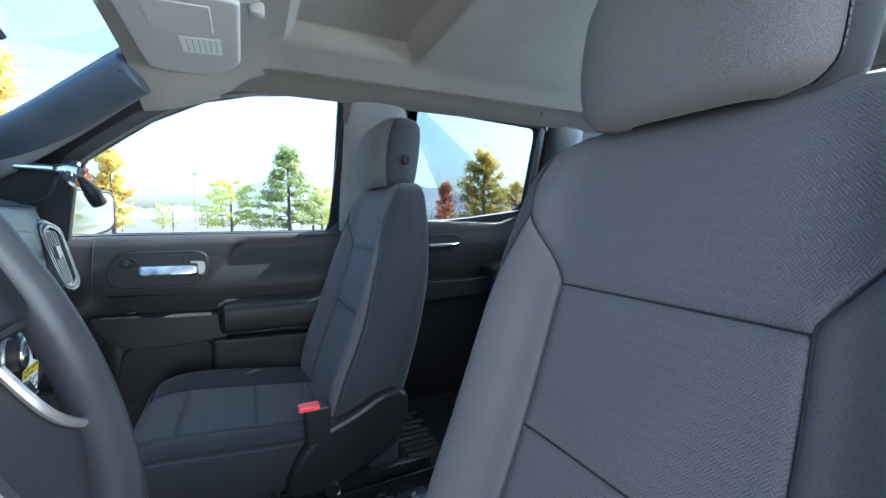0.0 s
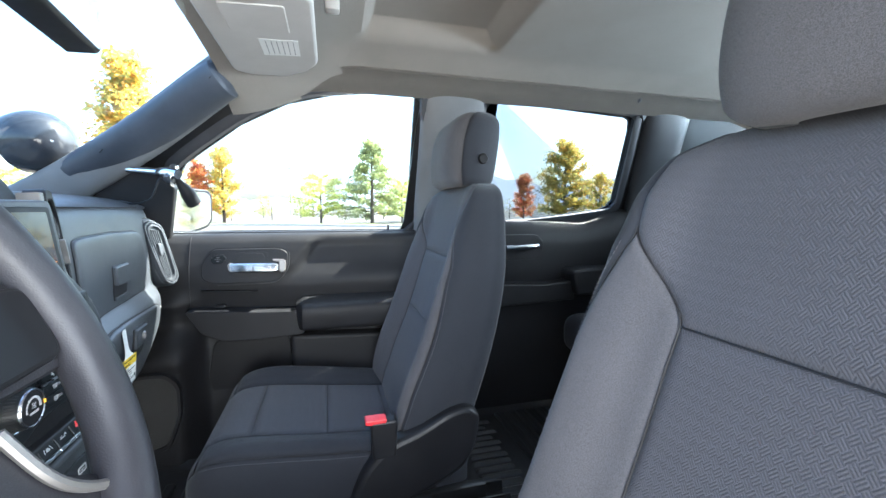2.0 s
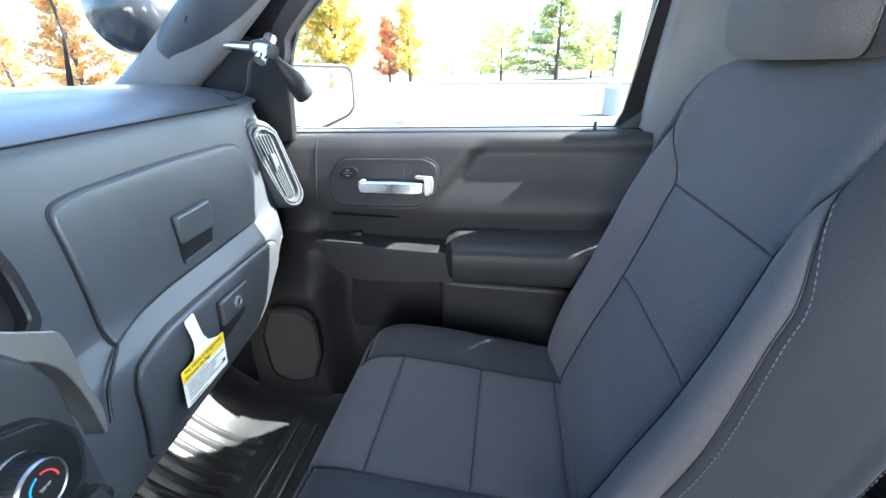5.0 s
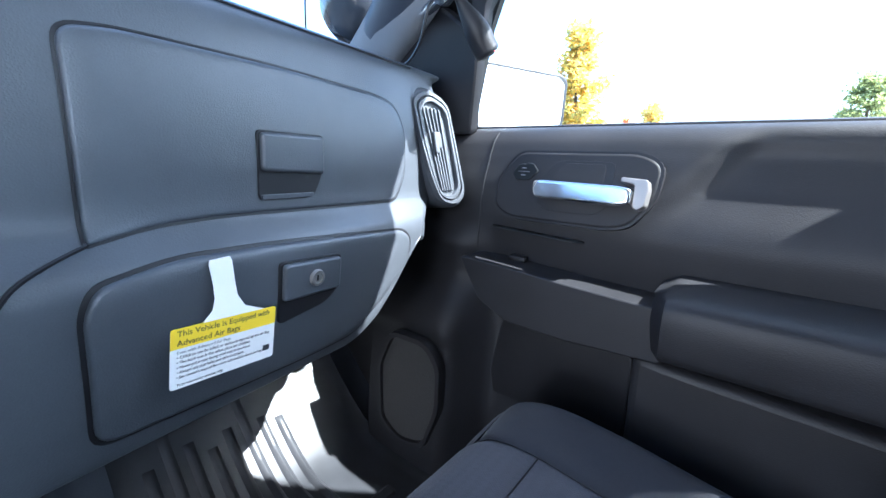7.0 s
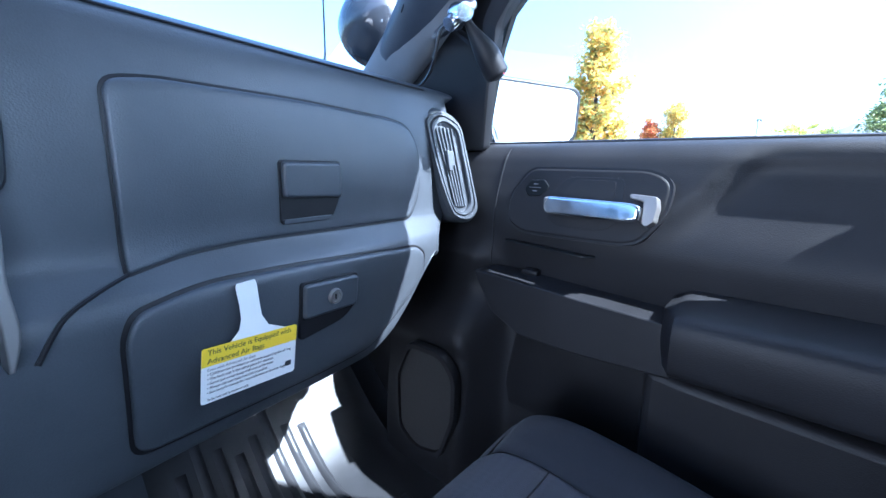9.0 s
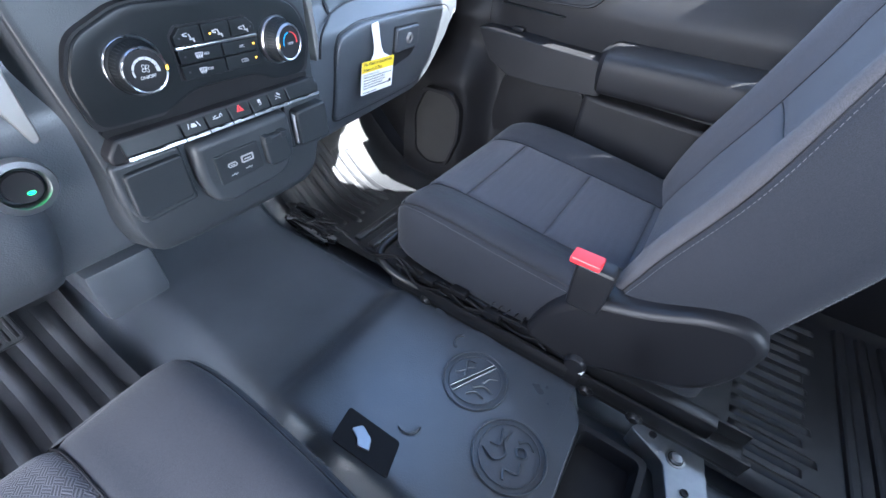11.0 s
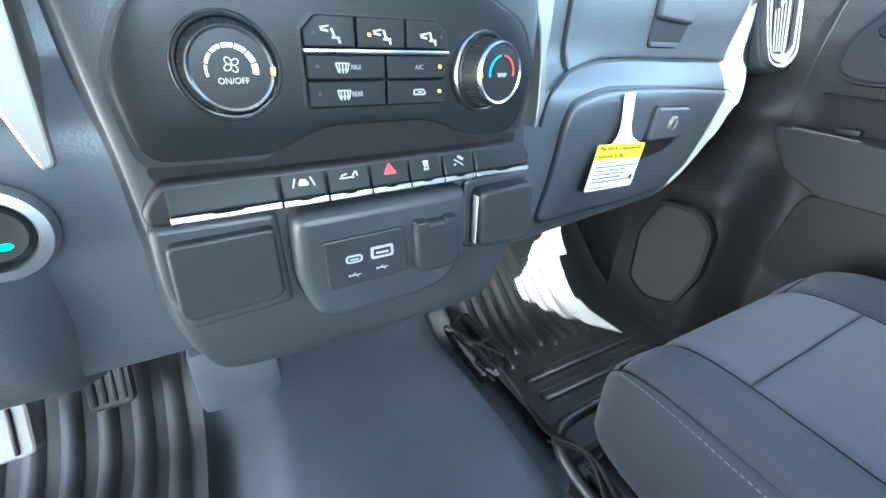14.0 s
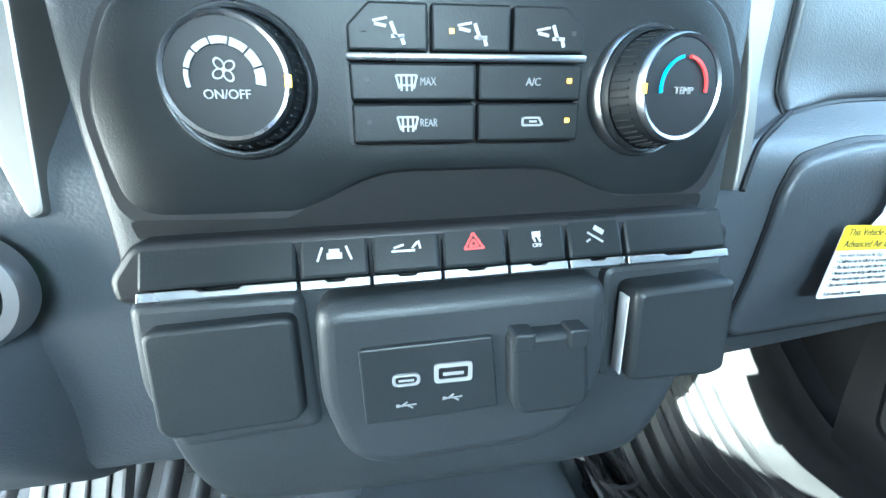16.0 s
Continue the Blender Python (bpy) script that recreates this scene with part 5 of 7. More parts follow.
for cx in (0.0, 0.020, 0.040):
    part("menu_ring", ring([(0.0085 * math.cos(t) + cx, 0.0085 * math.sin(t) - 0.012) for t in np.linspace(0, 6.03, 24)], [(0.0079 * math.cos(t) + cx, 0.0079 * math.sin(t) - 0.012) for t in np.linspace(0, 6.03, 24)], 0.0066, 0.0071, SC), SCW, scr, smooth=False)
    part("menu_text", rbox((0, 0, 0), (0.009, 0.0022, 0.0003), 0, m=SC @ Matrix.Translation((cx, -0.012, 0.007))), SCW, scr, smooth=False)
part("menu_line", rbox((0, 0, 0), (0.176, 0.0008, 0.0003), 0, m=SC @ Matrix.Translation((-0.0035, -0.028, 0.007))), SCO, scr, smooth=False)
part("menu_line", rbox((0, 0, 0), (0.07, 0.0012, 0.0003), 0, m=SC @ Matrix.Translation((-0.05, 0.036, 0.007))), SCB, scr, smooth=False)
part("menu_key", ring(rect(-0.082, -0.006, -0.062, 0.012, 0.002), rect(-0.0805, -0.0045, -0.0635, 0.0105, 0.002), 0.0066, 0.0071, SC), SCB, scr, smooth=False)
for i, cx in enumerate((-0.066, -0.052, -0.038, -0.024)):
    part("menu_icon", rbox((0, 0, 0), (0.0055, 0.0055, 0.0003), 0.0, m=SC @ Matrix.Translation((cx, -0.034, 0.007))), SCO if i == 2 else SCW, scr, smooth=False)
for cx in (0.046, 0.062, 0.076):
    part("menu_text", rbox((0, 0, 0), (0.011, 0.0024, 0.0003), 0, m=SC @ Matrix.Translation((cx, -0.034, 0.007))), SCW, scr, smooth=False)
FR = face((0.051, 1.034, 0.597), (1, 0, 0), (0, 0.015, 0.1))
strip = part("radio_strip", prism(rect(-0.078, -0.019, 0.078, 0.019, 0.005), -0.01, 0.0035, FR, 0.0015), CONSOLE, console, "dark radio control strip")
part("strip_key", prism(rect(-0.072, -0.014, -0.040, 0.014, 0.003), 0.0, 0.0040, FR, 0.0012), STACKP, strip)
part("strip_key", prism(rect(0.040, -0.014, 0.072, 0.014, 0.003), 0.0, 0.0040, FR, 0.0012), STACKP, strip)
part("strip_key", prism(rect(-0.034, -0.012, -0.014, 0.012, 0.003), 0.0, 0.0058, FR, 0.0015), STACKP, strip)
part("strip_key", prism(rect(0.014, -0.012, 0.034, 0.012, 0.003), 0.0, 0.0058, FR, 0.0015), STACKP, strip)
for cx, s in ((-0.056, 1), (-0.024, 1), (0.024, 1)):
    ink(strip, [bar(cx, 0, 0.006, 0.0012, 0, FR, 0.0060), bar(cx, 0.002, 0.0012, 0.004, 0.5, FR, 0.0060)], GREYINK)
vol = part("volume_knob", lathe([(0.0155, 0.0), (0.0155, 0.002), (0.0135, 0.003), (0.013, 0.015), (0.0095, 0.0168)], FR, 40), BRUSHED, strip, "ribbed satin volume knob")
part("cap", lathe([(0.0095, 0.0158), (0.009, 0.0172), (0, 0.0174)], FR, 40), BLACK, vol)
# satin trim beside the middle vent
FQ = face((0, 1.015, 0), (1, 0.12, 0), (0, 0.05, 1))
over = spline([(0.118, 0.745), (0.124, 0.70), (0.134, 0.665), (0.150, 0.638), (0.168, 0.620), (0.198, 0.598), (0.2115, 0.588), (0.2145, 0.570), (0.2125, 0.535), (0.2140, 0.502), (0.208, 0.478)], 40)
under = spline([(0.205, 0.478), (0.2055, 0.50), (0.2045, 0.53), (0.1990, 0.557), (0.185, 0.578), (0.165, 0.590), (0.146, 0.606), (0.132, 0.626), (0.121, 0.650), (0.114, 0.69), (0.108, 0.745)], 40)
part("flank_trim", prism([tuple(p) for p in over + under], -0.02, 0.003, FQ, 0.002, 3), SATIN, console, "satin silver trim under the middle vent", angle=60)
part("panel_seam", tube(spline([(0.274, 1.104, 0.519), (0.250, 1.089, 0.511), (0.230, 1.079, 0.499), (0.214, 1.068, 0.476)], 16), 0.0018, 6), BLACK, dash)

# ---------------------------------------------------------------- passenger's front door
def door_x(y, z):
    base = table([(-0.10, 0.80), (0.0, 0.80), (0.10, 0.80), (0.25, 0.812), (0.34, 0.818), (0.42, 0.812), (0.46, 0.803), (0.50, 0.797), (0.55, 0.802), (0.60, 0.818), (0.625, 0.829), (0.642, 0.845), (0.650, 0.862), (0.652, 0.885)], z)[1]
    # speaker bulge low in front
    base -= 0.075 * smooth01(y, 1.07, 1.14) * (1 - smooth01(z, 0.28, 0.40)) 
    base -= 0.03 * smooth01(y, 1.08, 1.16) * smooth01(z, 0.25, 0.35) * (1 - smooth01(z, 0.44, 0.50))
    # sloping scoop behind the handle
    edge = 0.822 - 0.75 * (z - 0.56)
    base += 0.020 * smooth01(edge - y, -0.015, 0.035) * smooth01(z, 0.49, 0.57) * (1 - smooth01(z, 0.60, 0.648))
    return base


door = thing("door_1", (0.86, 0.8, 0.3), "charcoal plastic front passenger door, closed, with chrome handle", "car door", kind="structure")
bm = sheet(lambda u, v: (door_x(0.42 + 0.90 * u, -0.08 + 0.7325 * v), 0.42 + 0.90 * u, -0.08 + 0.7325 * v), 90, 120)
part("panel", bm, DOOR, door, angle=60)
part("backing", rbox((0.93, 0.86, 0.28), (0.03, 0.94, 0.72), 0.008), STEEL, door)
part("sill_cap", rbox((0.895, 0.86, 0.644), (0.06, 0.90, 0.018), 0.006), DOOR, door)
FD = face((0.798, 0, 0), (0, -1, 0), (0, 0, 1))
D = lambda pts: [(-y, z) for y, z in pts]
# handle bezel, leaning out towards the sill
FH = face((0.798 - 0.2 * 0.556, 0, 0), (0, -1, 0), (0.2, 0, 1))
bz = rounded(D([(1.050, 0.618), (0.870, 0.618), (0.842, 0.604), (0.845, 0.558), (0.872, 0.520), (0.90, 0.514), (1.052, 0.514), (1.082, 0.530), (1.082, 0.575)]), 0.016, 4)
part("bezel_gap", prism([((x + 0.962) * 1.025 - 0.962, (z - 0.566) * 1.045 + 0.566) for x, z in bz], -0.02, 0.0034, FH), BLACK, door)
hb = part("handle_bezel", prism(bz, -0.02, 0.005, FH, 0.004, 3), DOOR, door, "moulded bezel round the door handle")
part("handle_cup", prism(rounded(D([(0.985, 0.606), (0.900, 0.606), (0.900, 0.545), (0.92, 0.530), (0.995, 0.530), (1.012, 0.545), (1.012, 0.572)]), 0.012), 0.0, 0.0055, FH, 0.0005), BLACK, hb, "dark hand recess")
part("cup_face", prism(rounded(D([(0.972, 0.602), (0.912, 0.602), (0.912, 0.575), (0.990, 0.575)]), 0.008), 0.0, 0.0062, FH, 0.0005), DOOR, hb)
hd = part("handle", prism(rounded(D([(1.000, 0.572), (0.885, 0.570), (0.868, 0.567), (0.868, 0.547), (0.885, 0.543), (1.000, 0.545), (1.006, 0.556)]), 0.006), 0.016, 0.034, FH, 0.009, 5), CHROME, door, "broad chrome pull handle")
part("handle_end", prism(rounded(D([(0.886, 0.583), (0.853, 0.581), (0.850, 0.568), (0.852, 0.548), (0.860, 0.541), (0.867, 0.544), (0.868, 0.574), (0.886, 0.577)]), 0.003), 0.0, 0.024, FH, 0.004), SATIN, hd, "pale handle root")
part("handle_end", rbox((0.78, 1.000, 0.557), (0.03, 0.012, 0.016), 0.004), SATIN, hd)
sw = part("lock_switch", prism(rounded(D([(1.046, 0.598), (1.022, 0.600), (1.012, 0.588), (1.026, 0.573), (1.048, 0.573), (1.056, 0.584)]), 0.004), 0.003, 0.0075, FH, 0.0015), STACKP, hb, "rocker lock switch")
ink(sw, [bar(-1.036, 0.592, 0.008, 0.0012, 0.0, FH, 0.0078), bar(-1.036, 0.581, 0.008, 0.0012, 0.0, FH, 0.0078), bar(-1.036, 0.5865, 0.020, 0.0006, 0.0, FH, 0.0078)], GREYINK)
# pull bar with its shelf and window switch
part("pull_bar", prism(rounded(D([(1.115, 0.437), (1.05, 0.434), (0.93, 0.4265), (0.80, 0.4205), (0.790, 0.412), (0.792, 0.372), (0.802, 0.352), (0.93, 0.344), (1.02, 0.346), (1.075, 0.372)]), 0.008), -0.05, 0.056, FD, 0.009, 3), DOOR, door, "armrest pull bar")
part("switch_pad", prism(rounded([(-1.085, -0.02), (-0.945, -0.02), (-0.93, 0.0), (-0.945, 0.012), (-1.085, 0.012)], 0.008), 0.0, 0.003, face((0.803, 0, 0.4305), (0, -1, -0.05), (1, 0, 0.0)), 0.001), STACKP, door)
part("window_switch", rbox((0.796, 1.035, 0.437), (0.016, 0.03, 0.010), 0.003), BLACK, door, "black window switch")
# padded armrest
def arm_fn(u, v):
    y = 0.415 + (0.822 - 0.415) * v
    e = smooth01(0.822 - y, -0.001, 0.022)
    a = u * math.pi
    xin = 0.80 - (0.055 + 0.047 * e)
    zt, zb = 0.452 - 0.012 * (1 - e), 0.365
    P = [(0.82, zt + 0.004), (0.79, zt + 0.003), (0.75, zt), (xin + 0.012, zt - 0.006), (xin, zt - 0.022), (xin + 0.002, zb + 0.03), (xin + 0.012, zb + 0.006), (0.75, zb), (0.82, zb)]
    s = u * 8
    j = min(int(s), 7)
    q = cr(*(np.array(P[min(max(j + m, 0), 8)]) for m in (-1, 0, 1, 2)), s - j)
    return (q[0], y, q[1])
bm = sheet(arm_fn, 32, 40, caps="v")
part("armrest", bm, DOOR, door, "padded armrest", angle=55)
# pocket below
part("pocket_wall", prism(rounded(D([(0.842, 0.346), (0.80, 0.340), (0.43, 0.326), (0.43, 0.04), (0.80, 0.04), (0.835, 0.08)]), 0.02), -0.03, 0.028, FD, 0.012, 3), DOOR, door, "map pocket front")
part("pocket_throat", prism(rounded(D([(1.06, 0.335), (0.845, 0.335), (0.845, 0.15), (0.90, 0.10), (1.05, 0.10), (1.085, 0.2)]), 0.03), -0.03, -0.008, FD, 0.004), BLACK, door, "dark map pocket")
part("seam", tube([(door_x(1.115, z) - 0.0003, 1.1145, z) for z in np.linspace(0.44, 0.64, 30)], 0.0013, 6), BLACK, door)
# speaker
FK = face((0.780, 0, 0), (0.05, -1, 0), (0, 0, 1))
so = rounded(D([(1.245, 0.277), (1.160, 0.277), (1.128, 0.240), (1.128, 0.150), (1.16, 0.06), (1.225, 0.045), (1.275, 0.075), (1.280, 0.20)]), 0.02, 4)
si = [((x + 1.205) * 0.86 - 1.205, (z - 0.165) * 0.89 + 0.165) for x, z in so]
sp = part("speaker_rim", ring(so, si, -0.01, 0.008, FK, 0.004), DOOR, door, "moulded speaker rim")
part("speaker_grille", prism(si, -0.01, 0.002, FK), plastic("grille_mesh", (0.03, 0.029, 0.028), 0.6, 260.0, 1.0), sp, "fine dark speaker grille")
# window frame and glass
part("window_frame", frame_band(FRONT_WIN, 0.030, 0.010, 0.012), DARKPIL, door, "black window frame")
pane("window_pane", [(side_x(z) + 0.006, y, z) for y, z in FRONT_WIN], CLEAR, "clear side window glass", parent=door)
part("lock_pin", lathe([(0, 0.014), (0.003, 0.013), (0.0035, 0.0), (0.006, -0.004)], Matrix.Translation((0.83, 0.535, 0.660)), 14), BLACK, door)
# black triangle at the mirror's foot
part("mirror_sail", prism(rounded(D([(1.33, 0.650), (1.165, 0.650), (1.135, 0.80), (1.21, 0.86), (1.33, 0.80)]), 0.01), 0, 0.02, face((0.968, 0, 0), (0, -1, 0), (-0.19, 0, 1)), 0.006), BLACK, door, "black mirror corner piece")

# ---------------------------------------------------------------- passenger's rear door
rdoor = thing("door_2", (0.88, -0.1, 0.3), "charcoal plastic rear passenger door, closed", "car door", kind="structure")
part("panel", sheet(lambda u, v: (table([(-0.10, 0.80), (0.2, 0.82), (0.40, 0.825), (0.50, 0.812), (0.60, 0.812), (0.645, 0.825), (0.672, 0.85), (0.690, 0.885)], -0.08 + 0.77 * v)[1], -0.52 + 0.76 * u, (-0.08 + 0.77 * v) + 0.045 * smooth01(-(-0.52 + 0.76 * u), 0.18, 0.38) * smooth01(v, 0.8, 1.0)), 50, 80), DOOR, rdoor, angle=60)
part("backing", rbox((0.94, -0.14, 0.28), (0.03, 0.76, 0.74), 0.008), STEEL, rdoor)
part("window_frame", frame_band(REAR_WIN, 0.03, 0.010, 0.012), DARKPIL, rdoor, "black window frame")
pane("window_pane", [(side_x(z) + 0.006, y, z) for y, z in REAR_WIN], TINTED, "tinted rear side window glass", parent=rdoor)
RD = face((0.812, 0, 0), (0, -1, 0), (0, 0, 1))
part("handle_bezel", prism(rounded(D([(0.15, 0.635), (0.00, 0.635), (-0.03, 0.60), (-0.01, 0.545), (0.15, 0.545)]), 0.015), -0.02, 0.005, RD, 0.004), DOOR, rdoor)
part("handle", tube(spline([(0.786, 0.13, 0.590), (0.78, 0.10, 0.590), (0.78, 0.04, 0.592), (0.79, 0.01, 0.594)], 20), 0.011, 12, flat=0.8), CHROME, rdoor, "chrome pull handle")
part("pull_bar", prism(rounded(D([(0.20, 0.470), (0.0, 0.462), (-0.12, 0.470), (-0.13, 0.40), (0.20, 0.39)]), 0.01), -0.03, 0.055, RD, 0.008), DOOR, rdoor, "armrest pull bar")
part("armrest", prism(rounded(D([(-0.10, 0.505), (-0.14, 0.515), (-0.45, 0.515), (-0.45, 0.42), (-0.12, 0.42)]), 0.015), -0.03, 0.085, RD, 0.02, 4), DOOR, rdoor, "padded armrest")

# ---------------------------------------------------------------- driver's side of the dashboard
def knee_fn(u, v):
    x = -0.112 - 0.62 * u
    e = smooth01(-0.112 - x, -0.001, 0.05)
    k = 0.03 * smooth01(-x, 0.20, 0.30)
    P = [(1.16, 0.535), (1.075, 0.520), (1.045, 0.500), (1.034 - k * 0.3, 0.470), (1.030, 0.435), (1.036, 0.390), (1.062, 0.345), (1.12, 0.298), (1.26, 0.285)]
    s = v * (len(P) - 1)
    j = min(int(s), len(P) - 2)
    q = cr(*(np.array(P[min(max(j + m, 0), len(P) - 1)]) for m in (-1, 0, 1, 2)), s - j)
    return (x, q[0] + 0.045 * (1 - e), q[1] + (0.025 * (1 - e) if q[1] < 0.42 else 0))


bm = sheet(knee_fn, 60, 50, caps="u")
part("knee_panel", bm, DASH, dash, "charcoal knee panel below the wheel", angle=60)
SB = face((-0.1440, 1.0335, 0.455), (1, 0.06, 0), (0, 0.05, 1))
sb = part("start_button", lathe([(0.0235, -0.004), (0.0235, 0.003), (0.0222, 0.0055), (0.0175, 0.006), (0.0160, 0.003), (0.0155, 0.0)], SB, 40), BRUSHED, dash, "round start button with a chrome ring")
part("cap", lathe([(0.0138, 0.001), (0.0128, 0.0035), (0, 0.002)], SB, 40), BLACK, sb)
part("lamp", prism([(0.003 * math.cos(t) + 0.003, 0.0016 * math.sin(t) - 0.006) for t in np.linspace(0, 6, 14)], 0.0025, 0.0036, SB), GREENLED, sb, "small green lamp", smooth=False)
FB = face((0, 1.052, 0.0), (1, 0, 0), (0, 0.10, 1))
part("driver_trim", prism(rounded([(-0.114, 0.484), (-0.111, 0.56), (-0.110, 0.66), (-0.116, 0.735), (-0.136, 0.735), (-0.136, 0.66), (-0.146, 0.612), (-0.17, 0.596), (-0.31, 0.596), (-0.31, 0.574), (-0.170, 0.574), (-0.140, 0.556), (-0.120, 0.482)], 0.005), -0.03, 0.004, Matrix.Translation((0, -0.055, 0)) @ FB, 0.003), SATIN, dash, "satin silver trim beside the wheel")
part("driver_vent_frame", ring(rect(-0.30, 0.605, -0.148, 0.715, 0.015), rect(-0.285, 0.618, -0.163, 0.702, 0.012), -0.03, 0.0, Matrix.Translation((0, -0.055, 0)) @ FB, 0.003), DASH, dash)
part("driver_vent_throat", prism(rect(-0.285, 0.618, -0.163, 0.702, 0.012), -0.03, -0.02, Matrix.Translation((0, -0.055, 0)) @ FB), BLACK, dash, "dark driver's air vent")
for i in range(5):
    part("slat", rbox((0, 0, 0), (0.118, 0.0025, 0.012), 0.0008, m=Matrix.Translation((0, -0.055, 0)) @ FB @ Matrix.Translation((-0.224, 0.630 + i * 0.016, -0.010)) @ Matrix.Rotation(0.4, 4, 'X')), BLACK, dash)
bm = sheet(lambda u, v: (-0.33 + 0.30 * (u - 0.5), 1.02 + 0.42 * v, 0.765 + 0.05 * math.sin(math.pi * u) ** 0.6 - 0.03 * v), 30, 16)
bmesh.ops.solidify(bm, geom=bm.faces, thickness=0.02)
part("cluster_hood", bm, DASHTOP, dash, "hood over the instruments")
part("cluster_face", rbox((-0.38, 1.10, 0.69), (0.30, 0.02, 0.14), 0.01), BLACK, dash, "dark instrument cluster")

# ---------------------------------------------------------------- steering wheel
WC, WT, WR = Vector((-0.373, 0.893, 0.660)), 0.465, 0.177
wv = Vector((0, math.sin(WT), math.cos(WT)))
FW = face(WC, (1, 0, 0), wv)
WHEELP = plastic("wheel_urethane", (0.030, 0.030, 0.036), 0.42, 900.0, 0.2)
wheel = thing("steering_wheel", WC, "dark urethane four-spoke steering wheel", "steering wheel")
part("rim", tube([FW @ Vector((WR * math.cos(a), WR * math.sin(a), 0)) for a in np.linspace(0, 2 * math.pi, 97)[:-1]], 0.0155, 16, closed=True, flat=1.1), WHEELP, wheel)
part("hub", prism(rounded([(-0.075, 0.045), (0.075, 0.045), (0.085, 0.0), (0.06, -0.06), (0.0, -0.075), (-0.06, -0.06), (-0.085, 0.0)], 0.03), -0.05, 0.006, FW, 0.014, 3), WHEELP, wheel, "airbag hub")
for sg in (1, -1):
    sp = part("spoke", prism(rounded([(sg * 0.07, 0.035), (sg * 0.174, 0.030), (sg * 0.174, -0.035), (sg * 0.07, -0.035)], 0.012), -0.030, -0.004, FW, 0.006, 2), WHEELP, wheel)
    part("switch_pad", prism(rounded([(sg * 0.085, 0.026), (sg * 0.165, 0.020), (sg * 0.160, -0.028), (sg * 0.088, -0.030)], 0.012), -0.02, 0.002, FW, 0.003), BLACK, sp, "thumb control pad")
    lower = part("spoke", prism(rounded([(sg * 0.040, -0.050), (sg * 0.098, -0.038), (sg * 0.108, -0.080), (sg * 0.142, -0.104), (sg * 0.122, -0.132), (sg * 0.075, -0.160), (sg * 0.040, -0.120)], 0.010), -0.030, -0.004, FW, 0.006, 2), WHEELP, wheel)
    part("spoke_trim", tube(spline([FW @ Vector((sg * x, z, -0.001)) for x, z in ((0.092, -0.046), (0.099, -0.078), (0.112, -0.096), (0.134, -0.110))], 20), 0.0032, 8), SATIN, lower, "satin silver edge")
cb = thing("steering_column", WC + Vector((0, 0.1, -0.03)), "dark steering column shroud behind the wheel", "steering column")
part("shroud", tube([WC + FW.to_3x3() @ Vector((0, -0.01, -z)) for z in (0.045, 0.09, 0.16, 0.24)], [0.045, 0.058, 0.062, 0.06], 24), BLACK, cb)

# ---------------------------------------------------------------- roof fittings
visor = thing("sun_visor", (0.42, 0.84, 1.09), "grey vinyl sun visor folded up, with a white label", "sun visor")
FVZ = face((0.42, 0.835, 1.066), (1, 0.0, -0.02), (0, -1, 0.05))
part("pad", prism(rounded([(-0.20, -0.095), (0.165, -0.095), (0.190, -0.06), (0.195, 0.02), (0.15, 0.075), (0.10, 0.098), (-0.20, 0.098)], 0.02), -0.009, 0.009, FVZ, 0.007, 3), VISORM, visor, "padded visor")
part("label", prism(rect(-0.03, -0.012, 0.052, 0.062, 0.001), 0.0, 0.0095, FVZ), PAPER, visor, "white printed label")
for i in range(6):
    part("label_print", rbox((0, 0, 0), (0.066, 0.0014, 0.0003), 0, m=FVZ @ Matrix.Translation((0.011, 0.052 - i * 0.0105, 0.0097))), GREYINK, visor, smooth=False)
part("pivot", tube(spline([(0.61, 0.93, 1.075), (0.58, 0.925, 1.083), (0.50, 0.925, 1.085)], 14), 0.007, 10), VISORM, visor)
part("mirror_lid", prism(rect(-0.17, -0.055, -0.06, 0.05, 0.008), 0.0, 0.011, FVZ, 0.002), VISORM, visor)
part("clip", rbox((0.372, 0.705, 1.128), (0.03, 0.03, 0.025), 0.006), VISORM, thing("visor_clip", (0.372, 0.705, 1.128), "small grey visor clip on the headliner", "clip"))
cons = thing("overhead_console", (0.10, 0.83, 1.10), "grey overhead lamp console", "overhead console")
part("shell", prism(rect(-0.19, -0.08, 0.19, 0.10, 0.03), -0.05, 0.022, face((0.055, 0.80, 1.088), (1, 0, 0), (0, -1, 0.12)), 0.012, 3), VISORM, cons)
part("lamp_lens", prism(rect(0.06, -0.05, 0.13, 0.03, 0.01), 0.0, 0.0245, face((0.055, 0.80, 1.088), (1, 0, 0), (0, -1, 0.12)), 0.002), GREYP, cons)
part("switch", rbox((0.205, 0.845, 1.062), (0.05, 0.03, 0.012), 0.004), BLACK, cons)
rv = thing("rear_view_mirror", (0.01, 1.03, 0.985), "black rear-view mirror on the windshield", "mirror")
FRV = face((0.086, 1.012, 0.962), (1, 0.22, 0.12), (0, 0.1, 1))
part("housing", prism(rounded([(-0.125, -0.022), (0.11, -0.034), (0.128, -0.022), (0.126, 0.032), (-0.11, 0.034), (-0.128, 0.02)], 0.014), -0.03, 0.006, FRV, 0.006, 3), BLACK, rv)
part("glass", prism(rounded([(-0.115, -0.018), (0.105, -0.028), (0.119, -0.018), (0.118, 0.026), (-0.105, 0.028), (-0.118, 0.016)], 0.01), 0.0, 0.0066, FRV), plain("mirror_glass", (0.75, 0.77, 0.78), 0.02, 1.0, var=0.0), rv, "mirror glass")
